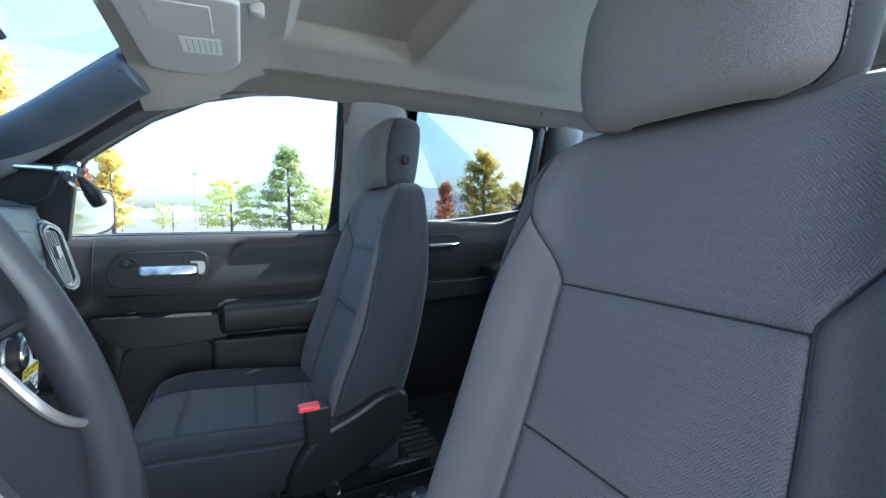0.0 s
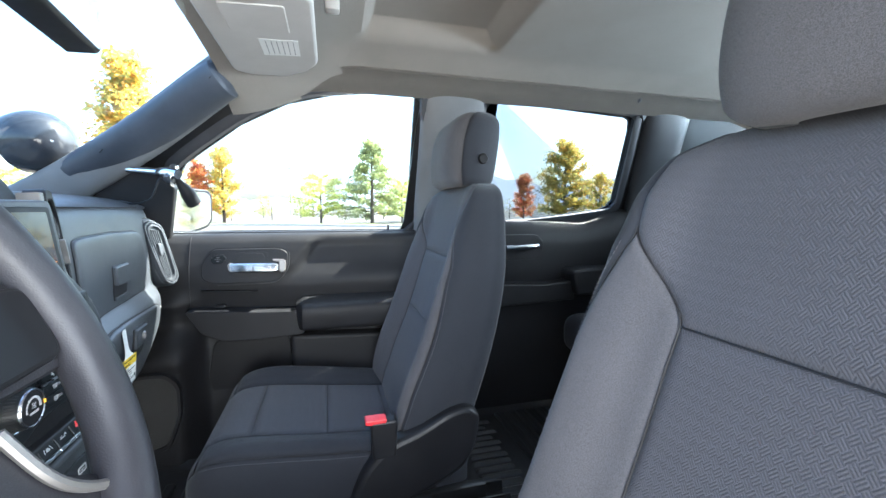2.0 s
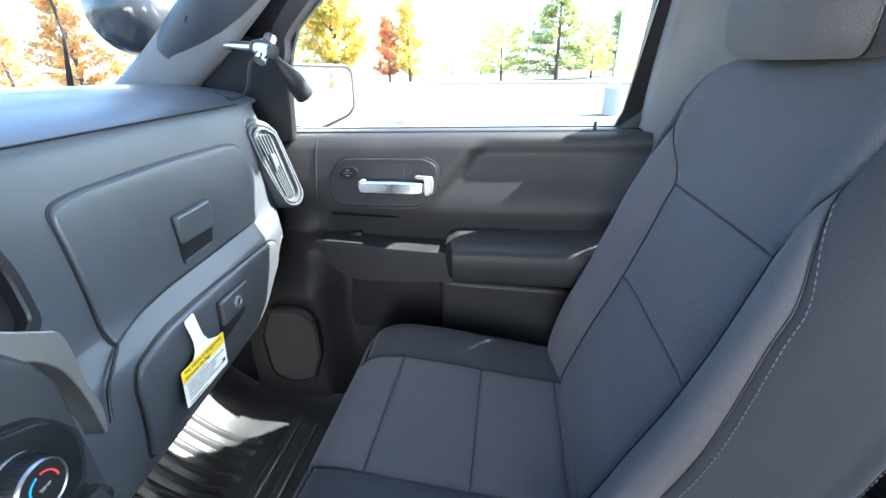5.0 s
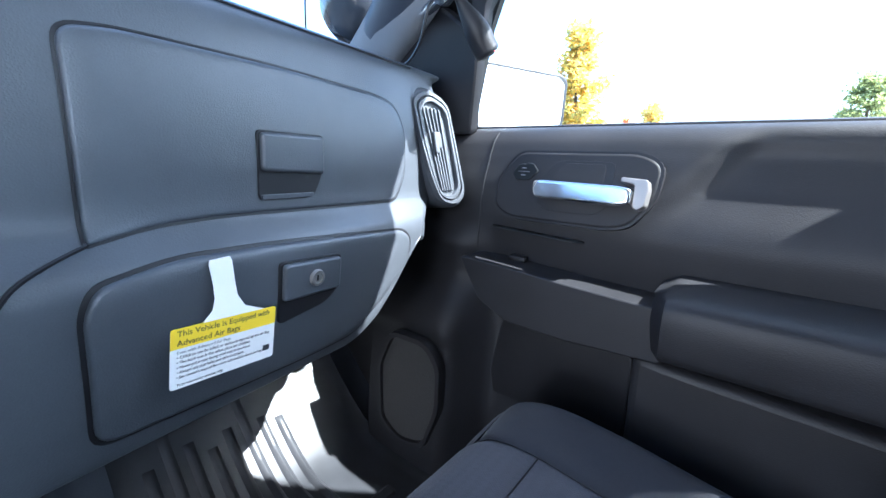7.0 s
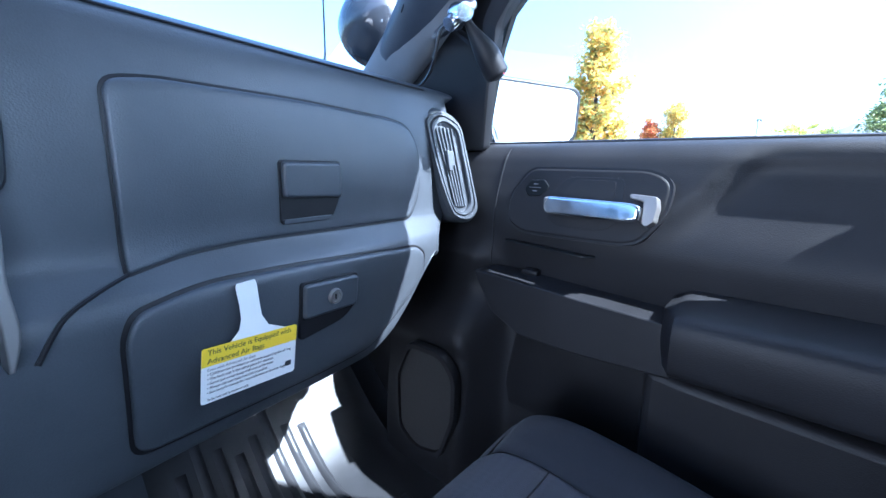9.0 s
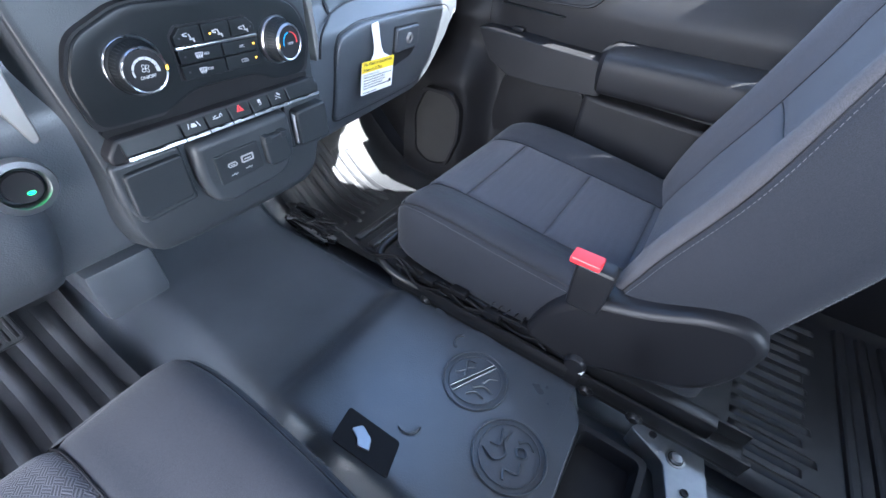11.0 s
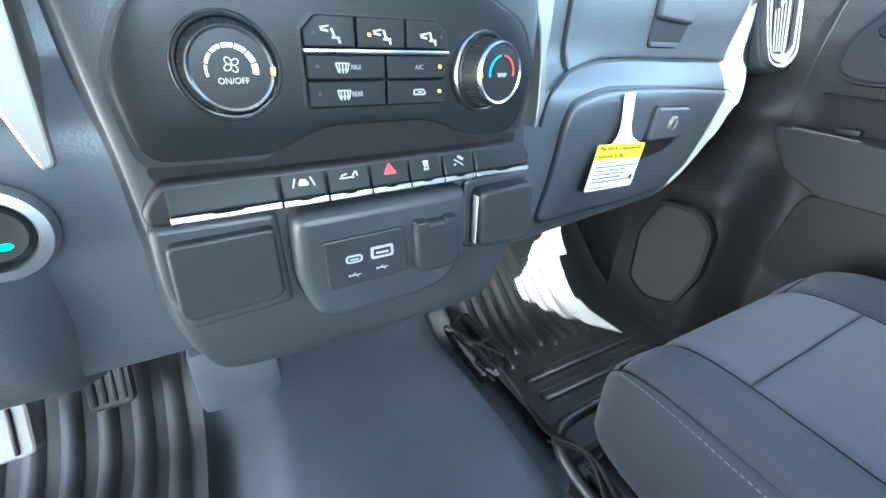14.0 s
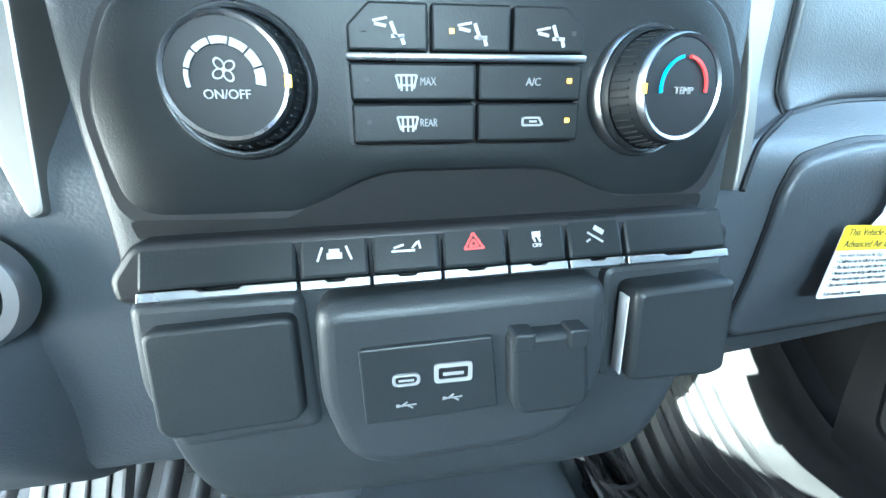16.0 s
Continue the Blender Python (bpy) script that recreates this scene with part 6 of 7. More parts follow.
part("stalk", tube([(0.070, 1.03, 0.955), (0.060, 1.08, 0.995), (0.055, 1.10, 1.02)], 0.012, 12), BLACK, rv)
part("coat_hook", tube(spline([(0.70, -0.30, 1.125), (0.685, -0.30, 1.11), (0.68, -0.30, 1.095), (0.69, -0.30, 1.09)], 14), 0.006, 8), GREYP, thing("coat_hook", (0.70, -0.30, 1.11), "small grey coat hook on the roof rail", "hook"))

# ---------------------------------------------------------------- windshield pillar, spotlight, side mirror
ax = [(0.815, 1.375, 0.800), (0.800, 1.335, 0.832), (0.765, 1.245, 0.880), (0.715, 1.13, 0.945), (0.665, 1.03, 1.005), (0.635, 0.975, 1.035), (0.628, 0.955, 1.045)]
P = spline(ax, 40)
hs = thing("pillar_cover", (0.73, 1.15, 0.93), "dark blue-grey moulded cover along the windshield pillar", "pillar cover")
part("shell", tube([tuple(p) for p in P], [0.052 * min(1, 0.25 + 2.2 * math.sin(math.pi * (i + 1) / 42)) for i in range(41)], 22, flat=0.75), plastic("pillar_cover_plastic", (0.05, 0.058, 0.075), 0.5, 600.0, 0.25), hs)
for f in (0.28, 0.78):
    p = Vector(P[int(f * 40)])
    part("mark", tube(spline([p + Vector((-0.052, -0.01, 0.028)), p + Vector((-0.054, -0.012, 0.012)), p + Vector((-0.052, -0.004, 0.002))], 10), 0.0012, 5), BLACK, hs)
spot = thing("spotlight", (0.80, 1.30, 0.85), "glossy dark spotlight on the windshield pillar with a crank handle", "spotlight")
bc = Vector((0.819, 1.441, 0.898))
axis = Vector((0.30, 0.92, -0.12)).normalized()
rm = Matrix.Translation(bc) @ (-axis).to_track_quat('Z', 'Y').to_matrix().to_4x4()
part("lamp_head", lathe([(0.0, 0.068), (0.024, 0.0655), (0.048, 0.054), (0.068, 0.032), (0.079, 0.0), (0.080, -0.024), (0.077, -0.048), (0.0, -0.052)], rm, 48), plain("gloss_black", (0.030, 0.034, 0.042), 0.10), spot, "glossy dark lamp head")
part("shaft", tube([(0.83, 1.41, 0.875), (0.80, 1.28, 0.832), (0.69, 1.115, 0.815)], 0.009, 12), CHROME, spot, "chrome shaft through the pillar")
jt = Vector((0.678, 1.107, 0.813))
part("joint", join(tube([jt + Vector((0.03, 0.03, 0.004)), jt, jt + Vector((-0.012, -0.022, -0.004))], [0.013, 0.016, 0.012], 14), tube([jt + Vector((-0.02, 0.0, -0.018)), jt + Vector((0.02, -0.005, 0.018))], 0.010, 12)), CHROME, spot, "chrome joint")
part("handle", tube(spline([jt + Vector((0.0, -0.012, -0.006)), jt + Vector((0.012, -0.018, -0.024)), (0.705, 1.078, 0.765), (0.718, 1.070, 0.742), (0.724, 1.066, 0.732)], 24), [0.006 + 0.012 * smooth01(i, 2, 14) - (0.012 * smooth01(i, 20, 24.6)) for i in range(25)], 16), BLACK, spot, "black rubber grip")
part("grip_line", tube([(0.722 + 0.0165 * math.cos(a), 1.068 + 0.0165 * math.sin(a) * 0.9, 0.742 + 0.006 * math.sin(a)) for a in np.linspace(0, 6, 20)], 0.0008, 5), REDINK, spot)
part("cable", tube(spline([jt + Vector((0.0, 0.02, -0.01)), (0.665, 1.13, 0.79), (0.672, 1.15, 0.75), (0.70, 1.20, 0.735), (0.74, 1.26, 0.745)], 24), 0.0022, 6), BLACK, spot, "thin black cable")
sm = thing("side_mirror", (1.05, 1.2, 0.7), "black side mirror outside the passenger window", "side mirror")
FSM = face((1.055, 1.192, 0.71), (0.20, -0.115, 0), (0, 0.02, 1))
mo = rounded([(-0.115, -0.062), (-0.02, -0.078), (0.085, -0.052), (0.108, -0.030), (0.112, 0.062), (0.095, 0.076), (-0.105, 0.085), (-0.118, 0.06)], 0.012)
part("housing", prism([(x * 1.04, z * 1.05) for x, z in mo], -0.10, 0.006, FSM, 0.006, 3), BLACK, sm, "black mirror housing")
part("glass", prism([(x * 0.93, z * 0.91) for x, z in mo], 0.0, 0.0075, FSM), plain("side_mirror_glass", (0.78, 0.80, 0.82), 0.01, 1.0, var=0.0), sm, "mirror glass")
part("arm", rbox((0.93, 1.28, 0.665), (0.14, 0.06, 0.03), 0.012), BLACK, sm)
part("fender", rbox((XC, 2.31, 0.40), (2 * (1.05 - XC), 1.26, 0.30), 0.04, 4), STEEL, thing("hood", (0.62, 2.3, 0.4), "dark painted truck hood and fender", "hood"))
part("antenna", tube([(0.795, 1.640, 0.76), (0.790, 1.606, 0.86), (0.787, 1.60, 1.50)], [0.007, 0.0024, 0.0018], 6), BLACK, thing("antenna", (0.795, 1.64, 0.76), "thin black whip antenna at the foot of the windshield", "antenna"))

# ---------------------------------------------------------------- floor fittings
cover = thing("floor_hatch", (0.12, 0.75, 0.08), "black moulded cover between the seats with embossed round marks", "floor hatch")
FC = face((0, 0, 0.083), (1, 0, 0), (0, 1, 0))
hole = [(-0.046, 0.742), (0.000, 0.756), (-0.002, 0.846), (-0.050, 0.836)]
part("plate", prism(rounded([(0.030, 0.880), (0.190, 0.870), (0.205, 0.845), (0.236, 0.858), (0.216, 0.797), (0.232, 0.760), (0.226, 0.716), (0.213, 0.651), (0.198, 0.578), (0.170, 0.563), (0.032, 0.556), (0.020, 0.566), (0.002, 0.673), (0.012, 0.75)], 0.010), -0.03, 0.0112, FC, 0.006, 4), VINYL, cover, "grained black cover plate")
def glyph(pts, cx, cy, n=14, r=0.0017):
    """A raised line of a moulded symbol on the cover."""
    part("embossed_line", tube(spline([(cx + 0.036 * x, cy + 0.036 * y, 0.0975) for x, y in pts], n), r, 6), VINYL, cover)


for cx, cy in ((0.143, 0.722), (0.072, 0.628)):
    for r, w in ((0.0500, 0.0018), (0.0415, 0.0012)):
        part("embossed_ring", tube([(cx + r * math.cos(t), cy + r * math.sin(t), 0.0970) for t in np.linspace(0, 2 * math.pi, 49)[:-1]], w, 8, closed=True), VINYL, cover, "raised ring")
for line in (((-1.0, 0.55), (0.0, 0.05), (1.0, -0.45)), ((-0.9, 0.75), (0.05, 0.22), (1.05, -0.3)), ((-0.2, 0.9), (0.2, 0.6), (0.6, 0.75), (0.7, 0.4)), ((-0.1, 0.5), (0.3, 0.55), (0.5, 0.3)),
             ((-0.8, 0.0), (-0.5, -0.3), (-0.6, -0.7)), ((-0.4, -0.1), (-0.1, -0.45), (-0.2, -0.9)), ((0.0, -0.35), (0.35, -0.5), (0.5, -0.8))):
    glyph(line, 0.143, 0.722)
for line in (((-0.3, 0.95), (-0.5, 0.4), (-0.1, 0.1), (0.3, 0.35), (0.8, 0.3)), ((0.0, 0.8), (0.1, 0.45), (0.5, 0.55), (0.75, 0.65)), ((-0.95, -0.2), (-0.6, -0.1), (-0.5, -0.55), (-0.1, -0.5)),
             ((0.1, -0.3), (0.35, -0.15), (0.5, -0.4), (0.25, -0.6), (0.1, -0.3)), ((0.6, -0.1), (0.8, -0.4), (0.6, -0.75))):
    glyph(line, 0.072, 0.628)
for cx, cy, a0 in ((0.190, 0.772, 0.5), (0.030, 0.763, 2.6)):
    part("embossed_arc", tube([(cx + 0.016 * math.cos(a0 + t), cy + 0.016 * math.sin(a0 + t), 0.0970) for t in np.linspace(0, 2.2, 14)], 0.0024, 6), VINYL, cover)
# flat plate on the floor; its black paints the hole's shade
part("access_hole_shade", prism(rounded(hole, 0.006), -0.02, 0.0124, FC), WIRE_SHADE, cover, "flat black plate that paints the shade of a floor cut-out")
part("clip", prism(rounded([(-0.034, 0.782), (-0.020, 0.790), (-0.012, 0.812), (-0.024, 0.822), (-0.030, 0.806), (-0.038, 0.800)], 0.003), 0.010, 0.0150, FC, 0.001), BARE, cover, "bright metal clip")
tray = thing("floor_tray", (0.12, 0.5, 0.06), "black plastic tray behind the floor hatch", "tray")
to, ti = rect(0.03, 0.462, 0.188, 0.566, 0.012), rect(0.042, 0.474, 0.176, 0.556, 0.012)
part("rim", ring(to, ti, -0.06, -0.004, FC, 0.004), BLACK, tray)
part("bottom", prism(ti, -0.06, -0.040, FC), BLACK, tray)
br = thing("seat_bracket", (0.22, 0.44, 0.06), "bare galvanised steel seat bracket with holes", "bracket")
FBR = face((0.0, 0.0, 0.084), (1, 0, 0), (0, 1, 0))
part("plate", prism(rounded([(0.216, 0.500), (0.248, 0.478), (0.246, 0.405), (0.110, 0.375), (0.092, 0.420), (0.190, 0.450)], 0.006), -0.03, 0.006, FBR, 0.002), BARE, br)
for cx, cy, r in ((0.222, 0.470, 0.005), (0.205, 0.436, 0.010), (0.165, 0.418, 0.005), (0.125, 0.402, 0.007)):
    part("hole", lathe([(0, 0.0070), (r * 0.7, 0.0070), (r * 0.72, 0.0085), (r, 0.0085), (r * 1.05, 0.0060)], FBR @ Matrix.Translation((cx, cy, 0)), 20), BLACK if r < 0.008 else STEEL, br)
part("bolt", lathe([(0, 0.014), (0.007, 0.013), (0.009, 0.008), (0.013, 0.007), (0.013, 0.005)], FBR @ Matrix.Translation((0.205, 0.436, 0.0)), 20), BARE, br, "bolt head")


def ribbed_mat(name, label, x0, x1, y0, y1, ribs, rib0, rib1, wide, rx0, rx1):
    m = thing(name, ((x0 + x1) / 2, (y0 + y1) / 2, FLOOR), label, "floor mat", "floor mats")
    fl = lambda x, y: tunnel(min(max(x, x0), x1), y)
    bm = sheet(lambda u, v: (x0 + (x1 - x0) * u, y0 + (y1 - y0) * v, max(FLOOR, FLOOR + 0.22 * smooth01(y0 + (y1 - y0) * v, 1.28, 1.62)) + 0.010 + (0.012 if u in (0.0, 1.0) or v in (0.0, 1.0) else 0)), 24, 40)
    part("sheet", bm, RUBBER, m, "black rubber sheet")
    for i in range(ribs):
        x = rx0 + (rx1 - rx0) * i / (ribs - 1)
        a, b = rib0 + 0.03 * abs(math.sin(i * 1.7)), rib1 - 0.05 * abs(math.sin(i * 2.3 + 1)) * (1 if y1 > 1 else 0)
        def rf(u, v, x=x, a=a, b=b):
            y = a + (b - a) * v
            z = FLOOR + 0.22 * smooth01(y, 1.28, 1.62) + 0.010
            e = min(1, min(v, 1 - v) * 14) ** 0.5
            h = (0.0, 0.006, 0.008, 0.006, 0.0)[int(round(u * 4))] * e
            return (x + wide * (u - 0.5), y, z + h + 0.0005)
        part("rib", sheet(rf, 4, 26), RUBBER, m)
    return m


pm = ribbed_mat("floor_mat", "black ribbed rubber mat in the passenger footwell", 0.315, 0.735, 1.02, 1.56, 8, 1.215, 1.47, 0.017, 0.362, 0.578)
for y, x0, x1 in ((1.180, 0.36, 0.66), (1.135, 0.36, 0.64), (1.085, 0.40, 0.68)):
    part("bar", prism(rect(x0, y - 0.012, x1, y + 0.012, 0.008), 0.0, 0.019, face((0, 0, FLOOR), (1, 0, 0), (0, 1, 0)), 0.006), RUBBER, pm)
ribbed_mat("floor_mat", "wet-looking black ribbed rubber mat under the pedals", -0.62, -0.14, 0.90, 1.55, 11, 1.02, 1.46, 0.026, -0.585, -0.175)
rmat = ribbed_mat("floor_mat", "black ribbed rubber mat in the rear footwell", 0.28, 0.80, -0.12, 0.46, 15, 0.205, 0.345, 0.017, 0.335, 0.755)
for y in (0.165, 0.125, 0.085, 0.045, 0.005, -0.035, -0.075):
    part("bar", prism(rect(0.32, y - 0.010, 0.77, y + 0.010, 0.007), 0.0, 0.018, face((0, 0, FLOOR), (1, 0, 0), (0, 1, 0)), 0.006), RUBBER, rmat)
ped = thing("pedals", (-0.27, 1.36, 0.1), "ribbed black accelerator and brake pedals", "pedals")
for nm, cx, cy, cz, w, h in (("accelerator", -0.235, 1.37, 0.135, 0.05, 0.12), ("brake_pedal", -0.345, 1.30, 0.125, 0.10, 0.065)):
    fp = face((cx, cy, cz), (1, 0, 0), (0, 0.55, 1))
    pd = part(nm, prism(rect(-w / 2, -h / 2, w / 2, h / 2, 0.01), -0.012, 0.006, fp, 0.004), RUBBER if nm == "accelerator" else plain("worn_pedal", (0.22, 0.22, 0.22), 0.6), ped)
    for k in range(4):
        part("tread", rbox((0, 0, 0), (0.005, h * 0.85, 0.004), 0.0015, m=fp @ Matrix.Translation((-w / 2 + w * (k + 0.8) / 4.6, 0, 0.0065))), BLACK, pd)
    part("arm", tube([fp @ Vector((0, 0.02, -0.01)), fp @ Vector((0, 0.12, -0.08)), fp @ Vector((0, 0.26, -0.10))], 0.009, 8), STEEL, pd)
part("bracket_box", rbox((-0.075, 1.32, 0.155), (0.10, 0.16, 0.10), 0.012), DASH, thing("tunnel_box", (-0.075, 1.32, 0.15), "grey plastic box at the hump's front", "trim box"))
rnd = random.Random(5)
cables = thing("cable_bundle", (0.29, 1.26, 0.02), "looped bundle of thin black cables lying in the footwell", "cables")
for i in range(6):
    pts = []
    for k in range(9):
        a = k * 2.4 + i
        pts.append((0.292 + 0.022 * math.cos(a) + 0.008 * rnd.uniform(-1, 1), 1.255 + 0.075 * math.sin(a) + 0.012 * rnd.uniform(-1, 1), 0.020 + 0.010 * i + 0.02 * rnd.random()))
    part("cable", tube(spline(pts, 60), 0.0032, 6), BLACK if i != 2 else GREYP, cables)

# wiring under the passenger's seat, along its inner track
wires = thing("seat_wiring", (0.27, 0.7, 0.06), "loose black wiring with small connectors beside the seat track", "wiring")
rnd = random.Random(9)
for i in range(7):
    y0 = 0.60 + 0.05 * i
    pts = [(0.236 + 0.012 * rnd.uniform(-1, 1), y0 + 0.05 * k, 0.128 + 0.030 * rnd.random()) for k in range(5)]
    part("cable", tube(spline(pts, 30), 0.0019 + 0.0006 * (i % 2), 6), WIRE_SHADE, wires)
for i in range(5):
    part("connector", rbox((0.234, 0.62 + 0.065 * i, 0.145 + 0.010 * (i % 2)), (0.016, 0.030, 0.014), 0.003), WIRE_SHADE, wires)
part("tag", rbox((0.220, 0.598, 0.140), (0.003, 0.018, 0.010), 0.001), PAPER, wires, "small white tag")
for y in (0.50, 0.575, 0.88):
    part("bolt", lathe([(0, 0.010), (0.006, 0.010), (0.009, 0.006), (0.012, 0.005), (0.012, 0)], face((0.232, y, 0.095), (0, -1, 0), (0, 0, 1)), 16), STEEL, wires)

# ---------------------------------------------------------------- rear bench
def bench_cushion(x0, x1, label):
    b = thing("rear_bench", ((x0 + x1) / 2, -0.3, 0.3), label, "rear seat", "rear bench")
    part("cushion", rbox(((x0 + x1) / 2, -0.32, 0.295), (x1 - x0, 0.52, 0.135), 0.05, 5, m=None), CLOTH, b, "dark cloth cushion")
    part("backrest", rbox((0, 0, 0), (x1 - x0, 0.14, 0.52), 0.05, 5, m=Matrix.Translation(((x0 + x1) / 2, -0.66, 0.58)) @ Matrix.Rotation(radians(14), 4, 'X')), CLOTH, b, "dark cloth backrest")
    part("pan", rbox(((x0 + x1) / 2, -0.30, 0.215), (x1 - x0 - 0.06, 0.42, 0.03), 0.01), BLACK, b)
    for lx in (x0 + 0.10, x1 - 0.10):
        part("leg", prism(rounded([(-0.10, 0.0), (-0.06, 0.0), (0.10, 0.20), (0.05, 0.20)], 0.01), -0.008, 0.008, face((lx, -0.20, FLOOR), (0, -1, 0), (0, 0, 1)), 0.003), BARE, b, "pale steel folding leg")
    return b


for x0, x1, lab in ((0.33, 0.75, "dark cloth rear bench seat, passenger side"), (-0.62, 0.32, "dark cloth rear bench seat, wide driver's side")):
    bench_cushion(x0, x1, lab)
for cx in (0.52, 0.05, -0.42):
    part("pad", rbox((0, 0, 0), (0.25, 0.09, 0.16), 0.04, 4, m=Matrix.Translation((cx, -0.76, 0.87)) @ Matrix.Rotation(radians(10), 4, 'X')), CLOTH, thing("rear_headrest", (cx, -0.76, 0.9), "dark cloth rear headrest", "headrest", "rear headrests"))

# ---------------------------------------------------------------- outdoors
def ground_mat():
    m, nt, b = shader("sunlit_lot")
    v = coords(nt)
    n1 = tex_noise(nt, v, 0.15, 5.0, 0.6)
    n2 = tex_noise(nt, v, 30.0, 4.0, 0.7)
    c = blend(nt, maprange(nt, n1, 0.3, 0.7, 0, 1), (0.068, 0.061, 0.052), (0.092, 0.083, 0.071))
    c = blend(nt, maprange(nt, n2, 0.3, 0.7, 0, 0.5), c, (0.060, 0.055, 0.050))
    nt.links.new(c, b.inputs["Base Color"])
    b.inputs["Roughness"].default_value = 0.9
    link_bump(nt, b, n2, 0.4, 0.01)
    return m


LOT = ground_mat()
GRASS = plain("dry_grass", (0.16, 0.17, 0.06), 0.95, var=0.5, scale=1.5)
CONCRETE = plain("kerb_concrete", (0.42, 0.40, 0.37), 0.9, var=0.15)
bm = bmesh.new()
bmesh.ops.create_grid(bm, x_segments=8, y_segments=8, size=1500)
bmesh.ops.translate(bm, verts=bm.verts, vec=(0, 0, GROUND))
solo("ground", bm, LOT, "sun-bleached asphalt parking lot", "ground", kind="structure")


def polar(az, d, z=GROUND):
    return Vector((d * math.sin(radians(az)), d * math.cos(radians(az)), z))


def leaf_mat(name, cols):
    m, nt, b = shader(name)
    geo = nt.nodes.new("ShaderNodeNewGeometry")
    ramp = nt.nodes.new("ShaderNodeValToRGB")
    ramp.color_ramp.interpolation = 'CONSTANT'
    el = ramp.color_ramp.elements
    while len(el) < len(cols):
        el.new(0.5)
    # colours lifted towards pale: glare and haze painted into the leaves
    for i, c in enumerate(cols):
        el[i].position, el[i].color = i / len(cols), (*(min(0.8, x * 1.15 + 0.07) for x in c), 1)
    nt.links.new(geo.outputs["Random Per Island"], ramp.inputs[0])
    nt.links.new(ramp.outputs[0], b.inputs["Base Color"])
    b.inputs["Roughness"].default_value = 0.7
    b.inputs["Transmission Weight"].default_value = 0.0
    b.inputs["Subsurface Weight"].default_value = 0.0
    tr = nt.nodes.new("ShaderNodeBsdfTranslucent")
    nt.links.new(ramp.outputs[0], tr.inputs[0])
    mix = nt.nodes.new("ShaderNodeMixShader")
    mix.inputs[0].default_value = 0.5
    nt.links.new(b.outputs[0], mix.inputs[1])
    nt.links.new(tr.outputs[0], mix.inputs[2])
    nt.links.new(mix.outputs[0], nt.nodes["Material Output"].inputs[0])
    return m


BARK = plain("bark", (0.11, 0.085, 0.065), 0.95, var=0.4, scale=8)
ORANGE = leaf_mat("orange_leaves", [(0.55, 0.21, 0.04), (0.62, 0.32, 0.05), (0.55, 0.40, 0.07), (0.42, 0.15, 0.03), (0.45, 0.40, 0.10)])
GOLD = leaf_mat("golden_leaves", [(0.60, 0.44, 0.05), (0.66, 0.50, 0.08), (0.45, 0.40, 0.08), (0.62, 0.36, 0.05), (0.35, 0.36, 0.08)])
REDL = leaf_mat("red_leaves", [(0.52, 0.14, 0.04), (0.60, 0.22, 0.05), (0.42, 0.09, 0.03), (0.60, 0.33, 0.06)])
GREEN = leaf_mat("needle_leaves", [(0.18, 0.21, 0.06), (0.25, 0.28, 0.08), (0.13, 0.17, 0.05), (0.33, 0.34, 0.11)])
LIME = leaf_mat("lime_leaves", [(0.38, 0.42, 0.06), (0.45, 0.48, 0.08), (0.28, 0.33, 0.06), (0.50, 0.44, 0.06)])
OLIVE = leaf_mat("olive_leaves", [(0.26, 0.27, 0.09), (0.34, 0.32, 0.10), (0.18, 0.21, 0.07), (0.42, 0.36, 0.10)])


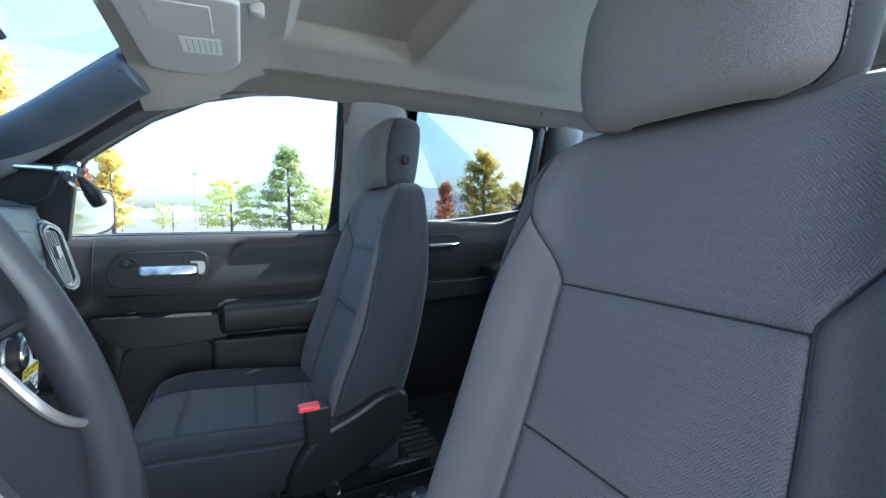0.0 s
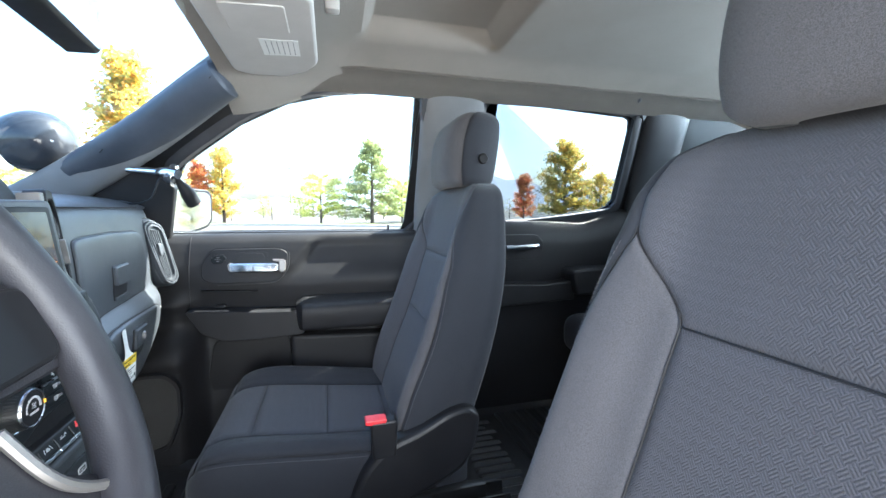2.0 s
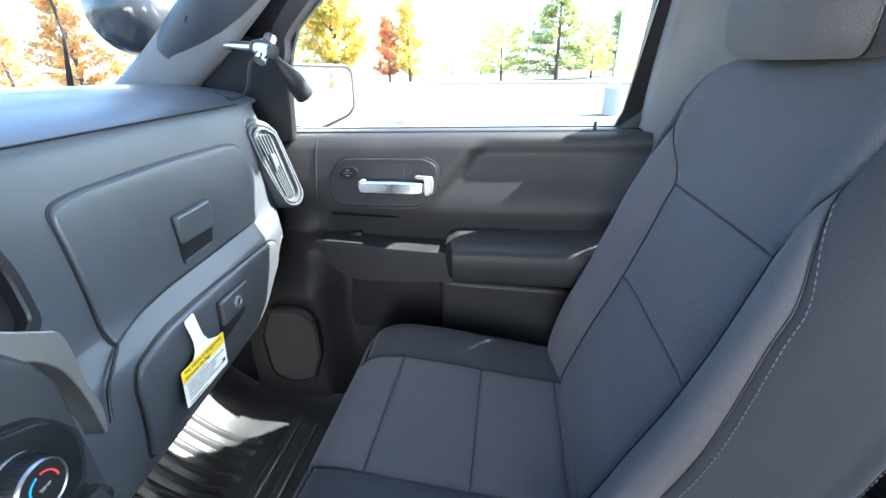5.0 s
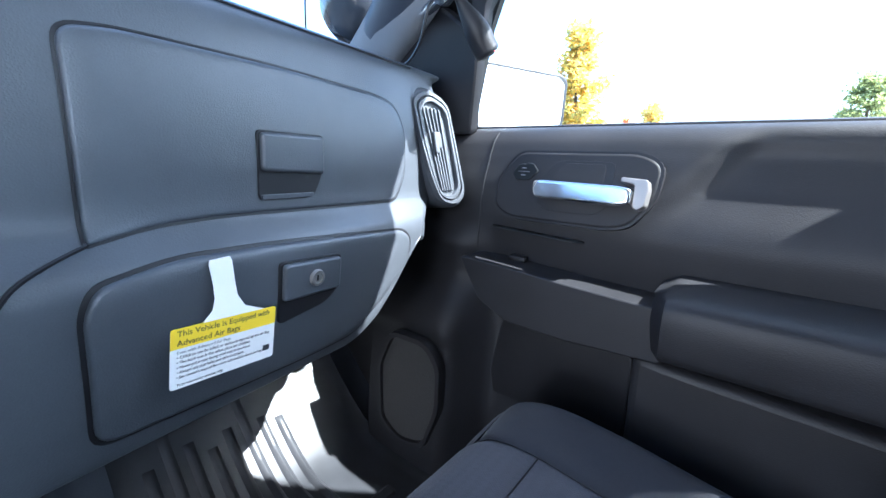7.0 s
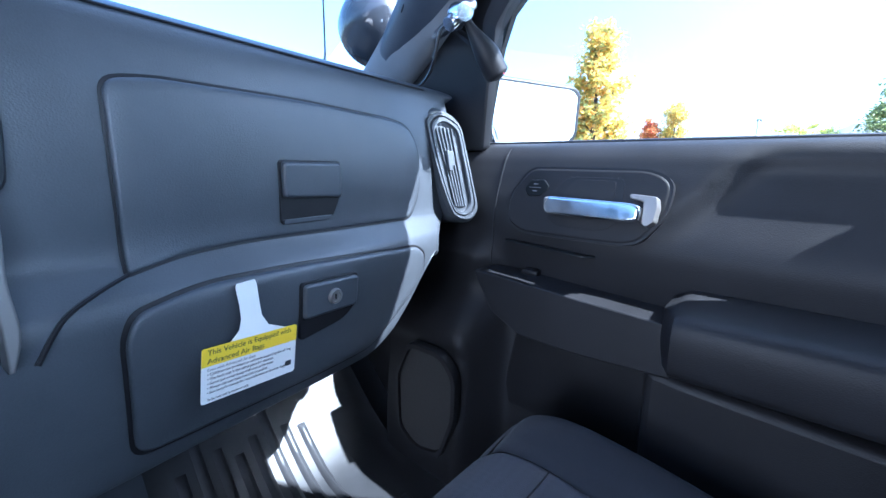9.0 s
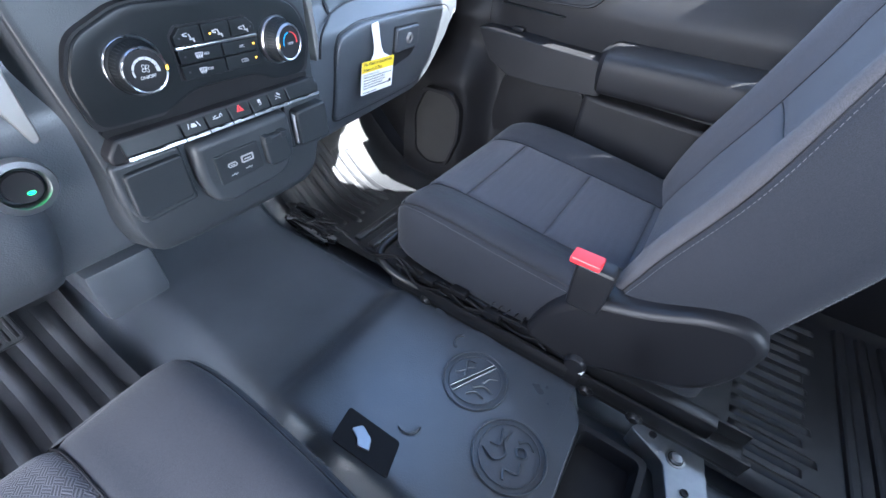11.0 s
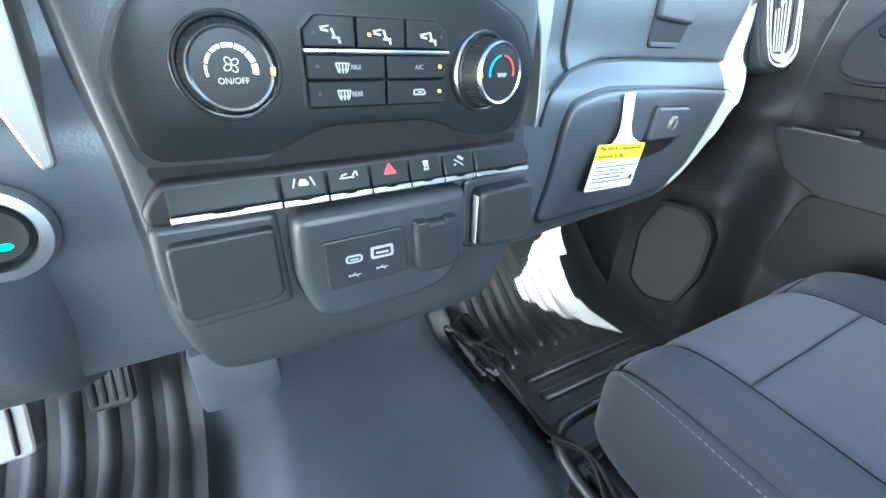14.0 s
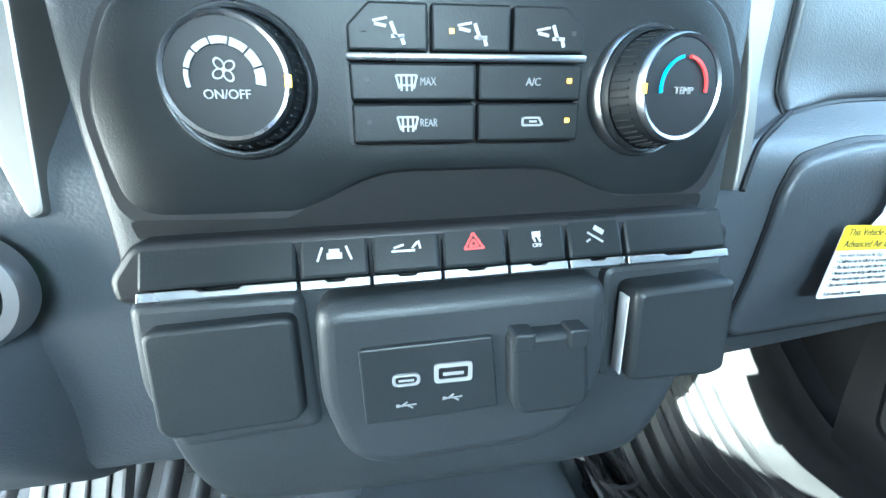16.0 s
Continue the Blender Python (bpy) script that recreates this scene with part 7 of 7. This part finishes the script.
def tree(az, d, h, w, mat, label, shape="oval", seed=0, n=2600):
    """A tapered trunk, limbs and a crown of many small leaf clumps with gaps."""
    rnd = random.Random(seed)
    at = polar(az, d)
    t = thing("tree", at, label, "tree", "trees round the lot")
    low = 0.06 * h if shape != "oval" else 0.12 * h
    trunk = [tube([at + Vector((0, 0, -0.1)), at + Vector((0.02 * h * rnd.uniform(-1, 1), 0, 0.5 * h)), at + Vector((0, 0, 0.94 * h))], [0.022 * h, 0.014 * h, 0.003 * h], 8)]
    tips = []
    nl = 46
    for i in range(nl):
        f = low / h + (0.95 - low / h) * (i + rnd.random()) / nl
        a = i * 2.399 + rnd.uniform(-0.4, 0.4)
        if shape == "cone":
            r = w / 2 * (1.02 - f) ** 0.75 * rnd.uniform(0.7, 1.12)
            rise = 0.04 * h
        elif shape == "flame":
            r = w / 2 * min(1, 0.45 + 3.0 * f) * (1.0 - f) ** 0.6 * 1.25 * rnd.uniform(0.5, 1.1)
            rise = 0.16 * h
        else:
            r = w / 2 * math.sin(math.pi * min(1, (f * 0.85 + 0.12))) ** 0.55 * rnd.uniform(0.5, 1.08)
            rise = 0.08 * h
        p0 = at + Vector((0, 0, f * h * 0.93))
        p1 = p0 + Vector((math.cos(a) * r, math.sin(a) * r, rise * rnd.uniform(0.3, 1.0)))
        p1.z = min(p1.z, at.z + h)
        trunk.append(tube([p0, (p0 + p1) / 2 + Vector((0, 0, 0.01 * h)), p1], [0.006 * h * (1.1 - f), 0.004 * h * (1.1 - f), 0.0012 * h], 5))
        tips.append((p0, p1))
    part("trunk", join(*trunk), BARK, t)
    n = int(n * 2.4)
    rng = np.random.default_rng(seed)
    size = (0.019 if shape != "cone" else 0.016) * h
    ends = np.array([[*p0, *p1] for p0, p1 in tips])[rng.integers(nl, size=n)]
    s = (rng.random(n) ** 0.6)[:, None]
    p = ends[:, :3] + (ends[:, 3:] - ends[:, :3]) * (0.25 + 0.8 * s)
    p = p + rng.normal(size=(n, 3)) * (1, 1, 0.8) * 0.030 * h * (0.4 + 0.7 * s)
    a, b = rng.normal(size=(n, 3)) * (1, 1, 0.7), rng.normal(size=(n, 3))
    a /= np.linalg.norm(a, axis=1)[:, None]
    c = np.cross(a, b)
    c /= np.linalg.norm(c, axis=1)[:, None]
    z = size * rng.uniform(0.45, 1.25, n)[:, None]
    bend = np.cross(a, c) * z * 0.3
    quads = np.stack([p - a * z, p - c * z * 0.55 + bend, p + a * z, p + c * z * 0.55 + bend], 1).reshape(-1, 3) - np.array(at)
    first = np.arange(n)[:, None] * 4
    faces = np.concatenate([first + (0, 1, 2), first + (0, 2, 3)])
    me = bpy.data.meshes.new("crown")
    me.from_pydata(quads.tolist(), [], faces.tolist())
    me.materials.append(mat)
    c = new("crown", me)
    c.parent = t
    return t


tree(49.0, 34, 11.8, 6.8, ORANGE, "tall autumn tree in orange and yellow leaf", "flame", 1, 4200)
tree(41.3, 38, 6.5, 4.2, ORANGE, "autumn tree turning orange at the lot's edge", "flame", 2)
tree(67.0, 34, 11.4, 4.8, GOLD, "slim golden autumn tree", "flame", 3, 3600)
tree(76.2, 43, 6.9, 3.5, GOLD, "autumn tree with yellow and orange leaves", "flame", 4)
tree(73.6, 43, 5.6, 3.0, REDL, "narrow red autumn tree", "flame", 5)
tree(87.7, 37, 4.6, 5.2, LIME, "low broad yellow-green tree", "oval", 6)
tree(94.6, 38, 8.2, 7.2, GREEN, "bushy pine tree on the lot's verge", "cone", 7, 4200)
tree(98.8, 40, 4.4, 3.4, LIME, "bright lime-yellow shrub tree", "oval", 8)
tree(101.5, 44, 6.0, 3.6, GREEN, "pine tree behind the lime shrub", "cone", 9)
tree(121.4, 38, 7.6, 5.2, GOLD, "yellow-green tree with upright branches", "flame", 10, 3600)
tree(116.0, 46, 5.3, 2.6, REDL, "small red autumn tree", "flame", 11)
tree(125.9, 42, 4.9, 3.4, GOLD, "small yellow autumn tree", "flame", 12)
tree(130.6, 30, 4.8, 5.2, GREEN, "broad dark pine tree", "cone", 13)
tree(36.5, 48, 6.0, 4.0, ORANGE, "small autumn tree far over the lot", "flame", 14)
tree(81.0, 60, 3.2, 3.4, OLIVE, "round olive shrub tree", "oval", 15, 1500)
tree(85.5, 58, 3.0, 3.0, OLIVE, "round olive shrub tree", "oval", 16, 1500)
tree(62.0, 60, 5.2, 4.4, OLIVE, "olive tree beyond the lot", "oval", 17, 1800)
tree(110.0, 55, 4.2, 4.4, OLIVE, "olive tree beyond the lot", "oval", 18, 1800)
tree(57.5, 45, 4.6, 4.2, LIME, "low lime tree under the orange one", "oval", 19, 1800)

# trees and low shrubs that close the horizon
for i, (az, d, h, w, mat, lab) in enumerate(((150, 40, 6.0, 4.5, GREEN, "dark pine tree behind the truck"), (157, 46, 5.2, 4.2, GOLD, "golden tree behind the truck"), (164, 38, 4.6, 4.0, OLIVE, "olive tree behind the truck"), (171, 44, 6.4, 4.4, REDL, "red autumn tree behind the truck"), (178, 40, 5.0, 4.6, LIME, "lime tree behind the truck"), (186, 46, 6.0, 4.5, GREEN, "dark pine tree behind the truck"))):
    tree(az, d, h, w, mat, lab, "cone" if mat is GREEN else "flame", 40 + i, 1500)
rs = random.Random(77)
for i in range(34):
    az = 30 + 4.7 * i + rs.uniform(-1.2, 1.2)
    tree(az, rs.uniform(47, 62), rs.uniform(1.6, 3.0), rs.uniform(3.5, 6.0), (OLIVE, LIME, GREEN, OLIVE, GOLD)[i % 5], "low rounded shrub along the far verge", "oval", 60 + i, 420)

# kerb of the lot and the verge behind it
for name, off, wide, tall, mat, lab in (("kerb", 0.0, 0.3, 0.15, CONCRETE, "pale concrete kerb along the lot"), ("verge", 1.6, 3.2, 0.12, GRASS, "dry grass verge behind the kerb")):
    P = spline([polar(28, 55), polar(50, 42), polar(75.6, 36), polar(101.8, 29), polar(125, 27), polar(150, 34)], 60)
    def kf(u, v, P=P, off=off, wide=wide, tall=tall):
        p = Vector(P[min(60, int(round(v * 60)))])
        o = Vector((p.x, p.y, 0)).normalized()
        q = p + o * (off + wide * (u - 0.5))
        q.z = GROUND + (tall if 0.12 < u < 0.88 else -0.01)
        return q
    solo(name, sheet(kf, 8, 60), mat, lab, name, kind="structure")

# hills on the skyline, distance haze painted into their grey-blue colour
HILL = plain("haze_tinted_hill", (0.17, 0.185, 0.215), 1.0, var=0.12, scale=0.01)


def hill_fn(u, v):
    az = 20 + 185 * u
    el = 1.0 + 3.6 * smooth01(az, 78, 97) * (1 - 0.25 * smooth01(az, 100, 118)) + 0.5 * math.sin(az * 0.35) + 0.25 * math.sin(az * 1.3 + 1)
    d = 1150 + 250 * v
    return polar(az, d, GROUND + d * math.tan(radians(max(0.3, el))) * v)


solo("backdrop", sheet(hill_fn, 120, 6), HILL, "hills on the skyline with haze painted in grey-blue", "hills", kind="structure")


def light_pole(az, d, h, r, base):
    at = polar(az, d)
    p = thing("light_pole", at, "white steel parking-lot light pole", "light pole", "light poles")
    part("pole", tube([at + Vector((0, 0, 0.3)), at + Vector((0, 0, h))], [r, r * 0.8], 12), plain("white_pole", (0.62, 0.61, 0.59), 0.5), p)
    if base:
        part("footing", lathe([(0, 0.75), (0.27, 0.75), (0.30, 0.72), (0.30, -0.1)], Matrix.Translation(at), 24), CONCRETE, p, "concrete footing")
    part("lamp_head", rbox(at + Vector((0.35, 0, h)), (0.7, 0.3, 0.12), 0.03), STEEL, p)


light_pole(42.3, 41, 9.0, 0.11, True)
light_pole(84.0, 40, 5.0, 0.08, False)
light_pole(99.9, 13.0, 7.0, 0.12, True)
